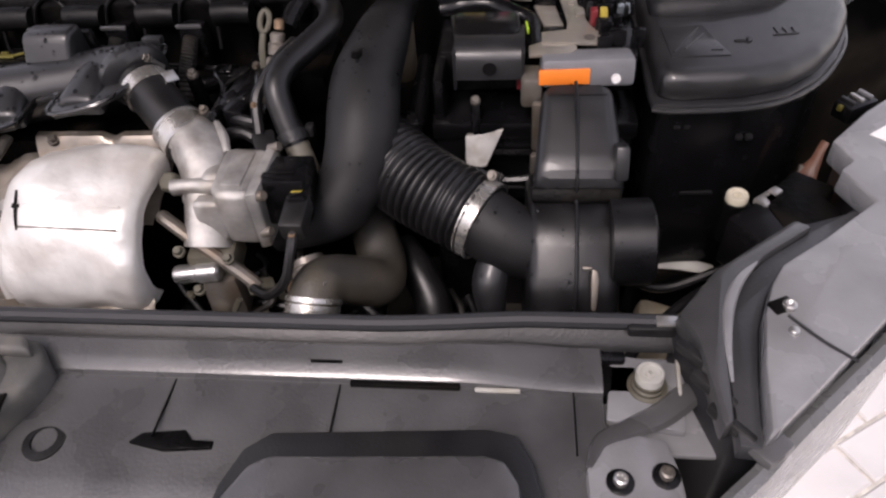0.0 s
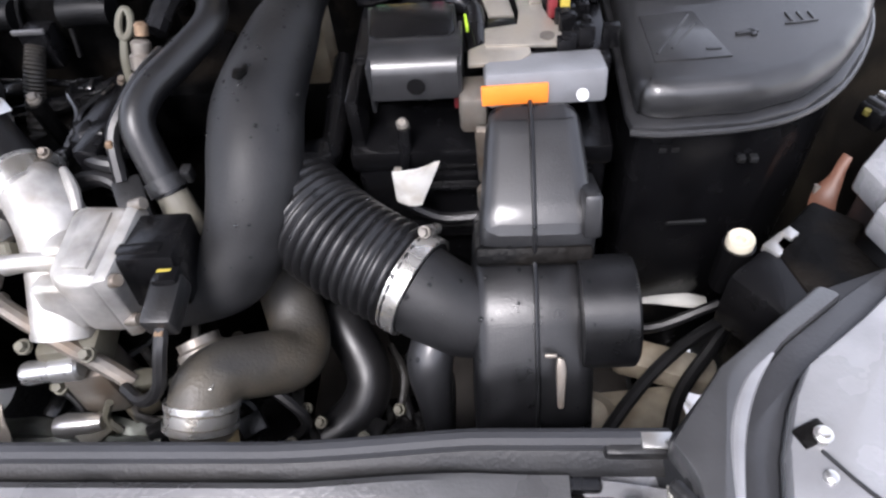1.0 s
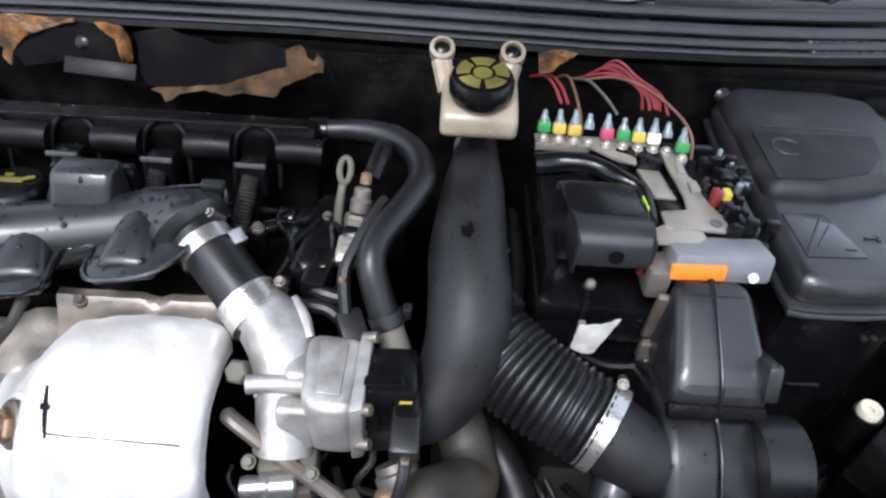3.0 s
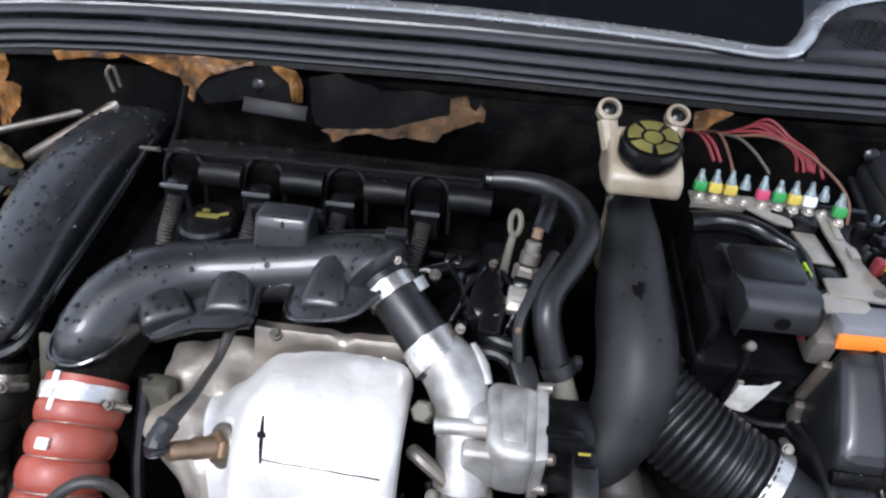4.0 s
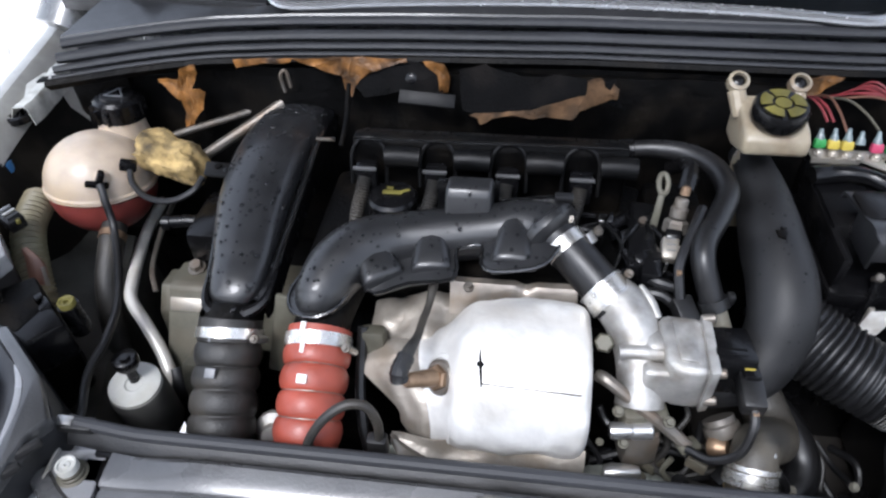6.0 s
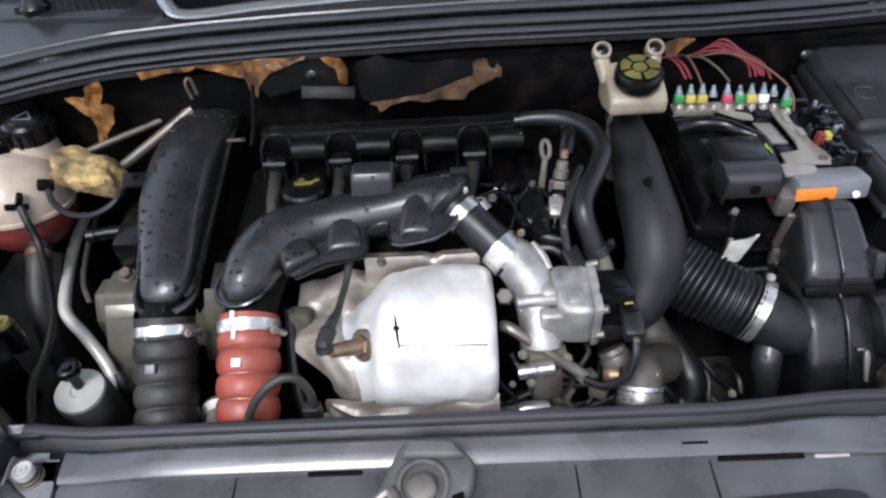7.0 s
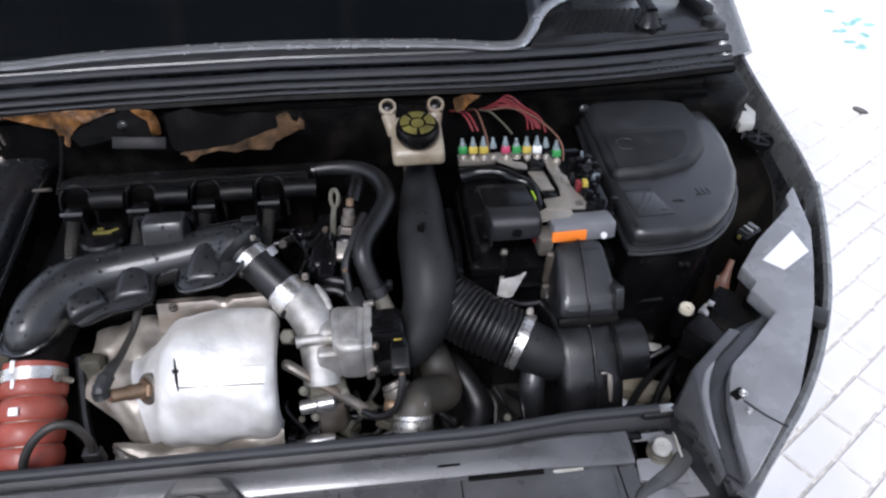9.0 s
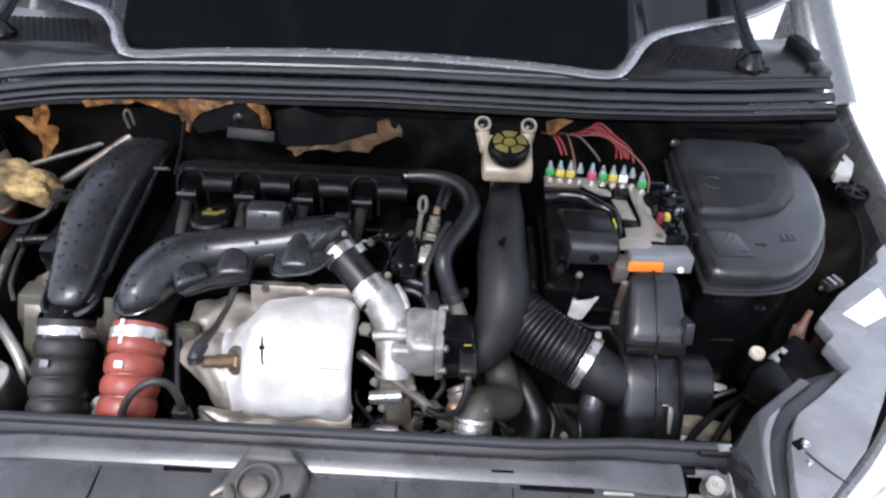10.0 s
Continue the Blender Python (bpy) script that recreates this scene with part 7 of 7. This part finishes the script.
box(b, (0.146, 0.640, 1.026), (0.006, 0.012, 0.022), 0.001)
part("red_edge", b, RED, t)
# grey fuse holder with an orange label in front
b = bm_new()
box(b, (0.207, 0.640, 1.034), (0.084, 0.036, 0.026), 0.004, (-12, 0, 2))
gh = part("fuse_holder", b, GREYPL, t, "grey plastic main fuse holder")
b = bm_new()
box(b, (0.190, 0.633, 1.0455), (0.034, 0.016, 0.003), 0.0008, (-12, 0, 2))
box(b, (0.186, 0.6205, 1.036), (0.046, 0.004, 0.014), 0.001, (-12, 0, 2))
part("orange_label", b, ORANGE, gh, "bright orange label")
b = bm_new()
lathe(b, (0.232, 0.6205, 1.034), [(0.0042, 0), (0.0042, 0.003), (0.001, 0.003)], (0, -1, 0.2), 12)
part("rivet", b, WHITE, gh)
# the row of upright fuses
STUDCAP = material("smoky_clear_plastic", (0.13, 0.165, 0.17), 0.22, vary=0.5, scale=160, coat=0.4)
FX = [(0.070, GREEN), (0.085, YELLOW), (0.100, YELLOW), (0.114, None), (0.132, PINK), (0.148, GREEN), (0.163, YELLOW), (0.178, WHITE), (0.191, None), (0.204, GREEN)]
for i, (x, m) in enumerate(FX):
    x -= 0.001
    y = 0.787 - 0.0006 * i - (0.010 if i == 9 else 0)
    z = 1.048 - 0.0004 * i
    b = bm_new()
    lathe(b, (x, y - 0.0035, z + 0.001), [(0.0062, 0), (0.0062, 0.004), (0.005, 0.006), (0.0035, 0.0065), (0.0035, 0.009), (0.002, 0.010)], (0, -0.35, 1), 12)
    f = part("fuse", b, TINPLATE, t)
    if m:
        b = bm_new()
        box(b, (x, y + 0.002, z + 0.0145), (0.0135, 0.009, 0.011), 0.0022, (-14, 0, 0), taper=0.92)
        part("fuse_body", b, m, f)
    b = bm_new()
    h = 0.9 + 0.2 * ((i * 7) % 5) / 4
    lathe(b, (x, y + 0.004, z + 0.016), [(0.0056, 0), (0.0050, 0.005 * h), (0.0030, 0.010 * h), (0.0024, 0.015 * h), (0.001, 0.016 * h)], (0, 0.45, 1), 12)
    part("stud_cover", b, STUDCAP, f)
rnd = random.Random(4)
for k in range(34):
    x = 0.222 + 0.034 * rnd.random()
    y = 0.655 + 0.115 * rnd.random()
    b = bm_new()
    box(b, (x, y, 1.045 + 0.006 * rnd.random()), (0.006 + 0.006 * rnd.random(), 0.007, 0.010 + 0.012 * rnd.random()), 0.001)
    part("contact_block", b, BLACK, t)
for k in range(14):
    b = bm_new()
    box(b, (0.212 + 0.040 * rnd.random(), 0.715 + 0.065 * rnd.random(), 1.052), (0.004, 0.005, 0.011), 0.001, (rnd.uniform(-15, 15), 0, rnd.uniform(0, 60)))
    part("contact", b, CLEARISH if k % 2 else PANELDARK, t)
for x, m in ((0.2165, RED), (0.2255, YELLOW)):
    b = bm_new()
    box(b, (x, 0.701, 1.054), (0.007, 0.011, 0.016), 0.0015)
    part("blade_fuse", b, m, t)

# red and brown wires behind the fuses
t = thing("fuse_wires", "red and brown wires rising behind the fuse carrier", "wiring", (0.14, 0.85, 1.0))
rnd = random.Random(9)
for i in range(6):
    j = 0.004 * i
    b = tube(bm_new(), [(0.112 + j, 0.915, 1.050), (0.138 + j * 0.6, 0.888 + 0.004 * rnd.uniform(-1, 1), 1.072 + 0.003 * i), (0.160 + j * 0.7, 0.866 + 0.006 * rnd.uniform(-1, 1), 1.078 + 0.002 * rnd.random()),
                        (0.172 + j, 0.842 + 0.006 * rnd.uniform(-1, 1), 1.076), (0.176 + j + 0.006 * rnd.uniform(-1, 1), 0.815 + 0.012 * rnd.random(), 1.066 + 0.004 * rnd.random())], 0.0016, 7, 6)
    part("wire", b, RED, t, "red wire")
for j in (0.0, 0.007):
    b = tube(bm_new(), [(0.066 + j, 0.915, 1.050), (0.076 + j, 0.880, 1.070), (0.084 + j, 0.855, 1.072), (0.091 + j, 0.836, 1.062)], 0.0018, 7, 5)
    part("wire", b, RED, t, "red wire")
b = tube(bm_new(), [(0.120, 0.895, 1.060), (0.150, 0.872, 1.077), (0.180, 0.842, 1.080), (0.205, 0.808, 1.072), (0.214, 0.785, 1.062), (0.213, 0.768, 1.048)], 0.0016, 7, 6)
part("wire", b, BROWNW, t, "brown wire")
b = tube(bm_new(), [(0.094, 0.912, 1.052), (0.101, 0.880, 1.071), (0.105, 0.850, 1.070), (0.109, 0.822, 1.060), (0.110, 0.800, 1.05)], 0.0016, 7, 5)
part("wire", b, BROWNW, t)
b = tube(bm_new(), [(0.112, 0.905, 1.056), (0.122, 0.870, 1.072), (0.134, 0.848, 1.070), (0.144, 0.838, 1.062), (0.150, 0.832, 1.056)], 0.0017, 7, 5)
part("wire", b, BEIGE, t)

# ---- control unit box with its moulded lid ----
t = thing("control_box", "black control unit box with a stepped moulded lid", "control box", (0.37, 0.76, 0.70))
OUT = [(0.266, 0.625), (0.268, 0.611), (0.290, 0.608), (0.345, 0.611), (0.385, 0.624), (0.420, 0.652), (0.448, 0.690), (0.470, 0.735), (0.484, 0.80), (0.489, 0.86), (0.482, 0.905), (0.462, 0.932), (0.30, 0.932), (0.276, 0.915), (0.268, 0.80)]


def shrink(poly, k):
    cx_, cy_ = 0.375, 0.765
    return [(cx_ + (x - cx_) * k, cy_ + (y - cy_) * k) for x, y in poly]


b = bm_new()
prism(b, shrink(OUT, 0.965), 0.70, 1.008, 0.006)
part("box", b, BLACK, t)
b = bm_new()
prism(b, shrink(OUT, 1.02), 1.006, 1.014, 0.003)
ld = part("lid_rim", b, SATIN, t)
b = tube(bm_new(), [(x, y, 1.0085) for x, y in shrink(OUT[1:11], 1.022)], 0.0026, 8, 4)
part("rim_bead", b, LIDPLASTIC, ld)
b = bm_new()
prism(b, shrink(OUT, 0.985), 1.010, 1.041, 0.014, seg=5)
part("lid", b, LIDPLASTIC, t)
# Duller, darker copies of the lid plastic hold the step's dim reflection.
DOMEPLASTIC = material("dim_step_plastic", (0.013, 0.0134, 0.0145), 0.42, bump=0.3, fine=1400, spec=0.35, stain=(0.05, 0.05, 0.05), stain_amount=0.4, stain_scale=16)
FACET = material("dim_matt_facet", (0.010, 0.0102, 0.011), 0.6, bump=0.3, fine=1400, spec=0.25, stain=(0.03, 0.03, 0.03), stain_amount=0.5, stain_scale=22)
DOME = [(0.274, 0.722), (0.340, 0.724), (0.402, 0.744), (0.438, 0.786), (0.452, 0.84), (0.450, 0.905), (0.40, 0.922), (0.30, 0.922), (0.280, 0.905)]
b = bm_new()
prism(b, DOME, 1.02, 1.056, 0.016, seg=5)
dm = part("lid_step", b, DOMEPLASTIC, t)
b = bm_new()
prism(b, [(0.284, 0.735), (0.330, 0.737), (0.378, 0.752), (0.405, 0.785), (0.413, 0.82), (0.285, 0.815)], 1.0555, 1.0566, 0.0004)
part("lid_facet", b, FACET, dm)
b = bm_new()
tube(b, [(0.300, 0.828, 1.0562), (0.340, 0.829, 1.0562), (0.398, 0.829, 1.0562)], 0.0012, 6, 3)
tube(b, [(0.312 + 0.014 * math.cos(a), 0.790 + 0.014 * math.sin(a), 1.0565) for a in np.linspace(0.5, 5.2, 12)], 0.0014, 6, 2)
part("moulded_mark", b, PANELDARK, dm)
b = bm_new()
prism(b, [(0.283, 0.642), (0.281, 0.700), (0.320, 0.703), (0.336, 0.645)], 1.0405, 1.0422, 0.0005)
lab = part("moulded_label", b, LIDPLASTIC, ld, "moulded warning panel with unreadable bars")
b = bm_new()
tube(b, [(0.286, 0.650, 1.0425), (0.315, 0.697, 1.0425)], 0.0012, 6, 2)
tube(b, [(0.297, 0.656, 1.0425), (0.318, 0.685, 1.0425)], 0.0010, 6, 2)
box(b, (0.325, 0.654, 1.0425), (0.010, 0.002, 0.001), 0.0)
part("bar", b, SATIN, lab)
b = bm_new()
box(b, (0.352, 0.672, 1.042), (0.016, 0.003, 0.002), 0.0005, (0, 0, 8))
part("moulded_arrow", b, SATIN, ld)
b = bm_new()
box(b, (0.356, 0.672, 1.042), (0.004, 0.008, 0.002), 0.0005, (0, 0, 8))
part("moulded_arrow", b, SATIN, ld)
for x in (0.386, 0.394, 0.402):
    b = bm_new()
    box(b, (x, 0.690, 1.0415), (0.002, 0.012, 0.0012), 0.0004, (0, 0, 8))
    part("moulded_bar", b, LIDPLASTIC, ld)
b = bm_new()
box(b, (0.393, 0.683, 1.0415), (0.024, 0.002, 0.0012), 0.0004, (0, 0, 8))
part("moulded_bar", b, LIDPLASTIC, ld)
for x, z in ((0.293, 0.985), (0.302, 0.985), (0.352, 0.972), (0.361, 0.972)):
    b = bm_new()
    box(b, (x, 0.6165, z), (0.006, 0.006, 0.005), 0.001)
    part("moulded_tab", b, PANELDARK, t)
b = bm_new()
box(b, (0.325, 0.6165, 0.905), (0.032, 0.006, 0.004), 0.001)
part("moulded_tab", b, PANELDARK, t)
b = bm_new()
lathe(b, (0.302, 0.6175, 0.954), [(0.0032, 0), (0.0032, 0.003), (0.001, 0.003)], (0, -1, 0.1), 10)
part("dot", b, YELLOW, t, "small yellow dot")

# ---- brake fluid reservoir ----
t = thing("brake_reservoir", "yellowed brake fluid reservoir with black cap and yellow print", "fluid reservoir", (0.003, 0.775, 1.0))
b = bm_new()
prism(b, [(0.734, 1.078), (0.735, 1.096), (0.748, 1.104), (0.800, 1.114), (0.812, 1.106), (0.810, 1.060), (0.78, 1.060)], -0.033, 0.037, 0.006, "x", 3)
box(b, (0.003, 0.79, 0.99), (0.04, 0.04, 0.10), 0.01)
part("body", b, CREAM, t)
for x in (-0.035, 0.031):
    b = bm_new()
    tube(b, [(x * 0.8, 0.785, 1.095), (x, 0.804, 1.117)], [0.009, 0.010], 10, 3)
    lathe(b, (x, 0.811, 1.120), [(0.007, 0), (0.0118, 0.002), (0.0118, 0.012), (0.0082, 0.014), (0.0075, 0.006)], (0, -0.55, 0.85), 20)
    e = part("ear", b, CREAM, t, "pale ring ear")
    b = bm_new()
    lathe(b, (x, 0.810, 1.123), [(0.0072, 0), (0.0075, 0.006), (0.004, 0.008)], (0, -0.55, 0.85), 14)
    part("screw", b, BLACK, e)
b = bm_new()
lathe(b, (0.002, 0.763, 1.099), [(0.0270, 0.008), (0.0290, 0.012), (0.0295, 0.024), (0.027, 0.029), (0.026, 0.029), (0.002, 0.030)], (0, -0.12, 1), 32)
cp = part("cap", b, BLACK, t, "round black screw cap")
c0 = Vector((0.002, 0.7595, 1.1295))
for k in range(5):
    a0 = 2 * math.pi * k / 5 + 0.3
    b = bm_new()
    ring = [(rr_ * math.cos(a), rr_ * math.sin(a)) for rr_, sw in ((0.0235, 1), (0.0115, -1)) for a in [a0 + sw * q for q in (-0.5, -0.25, 0, 0.25, 0.5)]]
    prism(b, ring, 0, 0.0012, 0.0003)
    for v in b.verts:
        v.co = c0 + Vector((v.co.x, v.co.y, v.co.z + 0.12 * v.co.y))
    part("yellow_print", b, YPRINT, cp)
b = bm_new()
lathe(b, c0 - Vector((0, 0, 0.0005)), [(0.0085, 0), (0.0085, 0.0015), (0.001, 0.0015)], (0, -0.12, 1), 18)
part("yellow_print", b, YPRINT, cp)

# ---- paving ----
PAVE = thing("paving", "bright wet concrete pavers round the car", "paving", (0, 0, 0), kind="structure")
rnd = random.Random(11)
protos = []
for k in range(4):
    b = bm_new()
    box(b, (0, 0, 0), (0.196, 0.096, 0.03), 0.006, seg=1)
    for v in b.verts:
        v.co.x += 0.002 * rnd.uniform(-1, 1)
        v.co.y += 0.002 * rnd.uniform(-1, 1)
    protos.append(finish(b, PAVER, Vector((0, 0, 0))))
spots = []
ca, sa = math.cos(radians(32)), math.sin(radians(32))
for i in range(-60, 61):
    for j in range(-110, 111):
        u, v = i * 0.203 + (0.1 if j % 2 else 0), j * 0.103
        x, y = 0.6 + u * ca - v * sa, 2.0 + u * sa + v * ca
        if -5.0 < x < 6.0 and -2.5 < y < 7.5:
            spots.append((x, y))
spots.sort(key=lambda p: (p[0] - 1.9) ** 2 + (p[1] - 2.3) ** 2)
for x, y in spots[:300]:
    ob = new("paver", rnd.choice(protos))
    ob.parent = PAVE
    ob.location = (x, y, -0.0115 + rnd.uniform(-0.001, 0.001))
    ob.rotation_euler = (0, 0, radians(32 + rnd.uniform(-0.8, 0.8)))
verts, faces = [], []
for x, y in spots[300:]:
    k = len(verts)
    hx, hy = 0.0975, 0.0475
    z = 0.0025 + rnd.uniform(-0.001, 0.001)
    for zz, g in ((z, -0.004), (-0.004, 0.0)):
        for a, c_ in ((-1, -1), (1, -1), (1, 1), (-1, 1)):
            u, v = a * (hx + g), c_ * (hy + g)
            verts.append((x + u * ca - v * sa, y + u * sa + v * ca, zz))
    faces.append((k, k + 1, k + 2, k + 3))
    for q in range(4):
        faces.append((k + 4 + q, k + 4 + (q + 1) % 4, k + (q + 1) % 4, k + q))
me = bpy.data.meshes.new("far_pavers")
me.from_pydata(verts, [], faces)
me.materials.append(PAVER)
ob = new("far_pavers", me)
ob.parent = PAVE
tagged(ob, kind="stuff")

# chalk marks and a stray chip of stone on the paving
t = thing("chalk_mark", "faint teal chalk strokes on the pale pavers", "chalk mark", (2.60, 3.25, 0.004))
CHALK = material("teal_chalk", (0.30, 0.56, 0.52), 0.9, vary=0.3)
for pts in (((2.60, 3.50), (2.63, 3.52), (2.64, 3.49)), ((2.51, 3.26), (2.55, 3.25), (2.58, 3.27)), ((2.62, 3.36), (2.65, 3.33), (2.70, 3.37), (2.75, 3.40)), ((2.73, 3.33), (2.75, 3.31), (2.78, 3.33)), ((2.65, 3.22), (2.66, 3.19), (2.64, 3.17)),
            ((2.50, 3.13), (2.53, 3.12), (2.55, 3.13)), ((2.52, 3.06), (2.55, 3.05), (2.57, 3.07), (2.56, 3.09))):
    b = tube(bm_new(), [(x, y, 0.004) for x, y in pts], 0.017, 8, 4, flat=0.2)
    part("stroke", b, CHALK, t)
b = bm_new()
bmesh.ops.create_icosphere(b, subdivisions=2, radius=1.0)
for v in b.verts:
    v.co = Vector((2.175, 2.447, 0.010)) + Vector((v.co.x * 0.022 - v.co.y * 0.014, -v.co.x * 0.030 - v.co.y * 0.012, v.co.z * 0.010)) * (1 + 0.3 * noise.noise(v.co * 2))
single("stone_chip", b, material("dark_stone", (0.12, 0.11, 0.10), 0.7), "small dark chip of stone lying on the pavers", "stone")

# dark body of the car behind the windscreen
CABIN = thing("cabin", "dark painted car body behind the windscreen", "car body", (CX, 2.5, 0.25), kind="structure")
b = bm_new()
prism(b, [(1.02, 0.28), (1.02, 1.02), (1.12, 1.07), (1.55, 1.34), (2.00, 1.66), (2.5, 1.70), (3.3, 1.64), (3.85, 1.15), (4.05, 1.0), (4.10, 0.40), (3.9, 0.28)], CX - 0.70, CX + 0.70, 0.05, "x", 3)
part("shell", b, PAINT, CABIN)
for X in (lambda v: v, mx):
    b = tube(bm_new(), [(X(0.600), 1.06, 1.04), (X(0.565), 1.16, 1.14), (X(0.525), 1.32, 1.28), (X(0.465), 1.70, 1.54), (X(0.410), 1.98, 1.70)], [0.045, 0.042, 0.038, 0.036, 0.034], 14, 5, flat=0.7)
    part("pillar", b, PAINT, CABIN)
for sx in (-1, 1):
    b = bm_new()
    prism(b, [(1.62, 1.14), (2.05, 1.52), (2.55, 1.56), (2.55, 1.12)], CX + sx * 0.695 - 0.012, CX + sx * 0.695 + 0.012, 0.004, "x")
    part("side_window", b, GLASS, CABIN)
    b = bm_new()
    prism(b, [(2.62, 1.12), (2.62, 1.56), (3.15, 1.52), (3.5, 1.14)], CX + sx * 0.695 - 0.012, CX + sx * 0.695 + 0.012, 0.004, "x")
    part("side_window", b, GLASS, CABIN)


# ---- rain drops lying on the plastic ----
def drops(name, label, on, count, lo, hi, seed, size=0.0016):
    """Beads of water scattered over the upward faces of the named parts, as one mesh."""
    rnd = random.Random(seed)
    dg = bpy.context.evaluated_depsgraph_get()
    verts, faces = [], []
    made = 0
    tries = 0
    while made < count and tries < count * 30:
        tries += 1
        p = Vector((rnd.uniform(lo[0], hi[0]), rnd.uniform(lo[1], hi[1]), 1.25))
        hit, place, normal, _, ob, _ = scene.ray_cast(dg, p, Vector((0, 0, -1)))
        if not hit or normal.z < 0.35 or not any(ob == o for o in on):
            continue
        r = size * rnd.choice((0.5, 0.6, 0.7, 0.8, 1.0, 1.2, 1.5))
        u = normal.orthogonal().normalized()
        w = normal.cross(u)
        k = len(verts)
        st = rnd.uniform(0.8, 1.3)
        for ring, (rr, h) in enumerate(((1.0, -0.1), (0.95, 0.40), (0.58, 0.72))):
            for q in range(8):
                a = math.pi * q / 4
                verts.append(place + (u * math.cos(a) * st + w * math.sin(a)) * r * rr + normal * r * h)
        verts.append(place + normal * r * 0.82)
        for ring in range(2):
            for q in range(8):
                faces.append((k + ring * 8 + q, k + ring * 8 + (q + 1) % 8, k + ring * 8 + 8 + (q + 1) % 8, k + ring * 8 + 8 + q))
        for q in range(8):
            faces.append((k + 16 + q, k + 16 + (q + 1) % 8, k + 24))
        made += 1
    me = bpy.data.meshes.new(name)
    me.from_pydata(verts, [], faces)
    me.shade_smooth()
    me.materials.append(DROPM)
    return tagged(new(name, me), label, "water drops", kind="stuff")


def parts_of(names):
    return [o for o in scene.objects if o.type == "MESH" and o.parent and o.parent.name.split(".")[0] in names]


bpy.context.view_layer.update()
drops("rain_drops", "beads of rain water on the wide black air duct", parts_of(["air_duct"]), 260, (-0.64, 0.52), (-0.51, 0.92), 1, 0.0021)
drops("rain_drops", "beads of rain water on the charge air pipe", parts_of(["charge_pipe"]), 200, (-0.52, 0.50), (-0.20, 0.70), 2, 0.0018)
drops("rain_drops", "beads of rain water on the intake parts", parts_of(["intake_duct", "intake_resonator", "intake_bellows"]), 130, (-0.05, 0.42), (0.26, 0.74), 3, 0.0012)
drops("rain_drops", "beads of rain water on the coil cover", parts_of(["engine", "coolant_hose"]), 160, (-0.48, 0.60), (-0.05, 0.80), 4, 0.0012)
drops("rain_drops", "beads of rain water along the coil cover", parts_of(["engine"]), 110, (-0.47, 0.735), (-0.15, 0.80), 5, 0.0010)
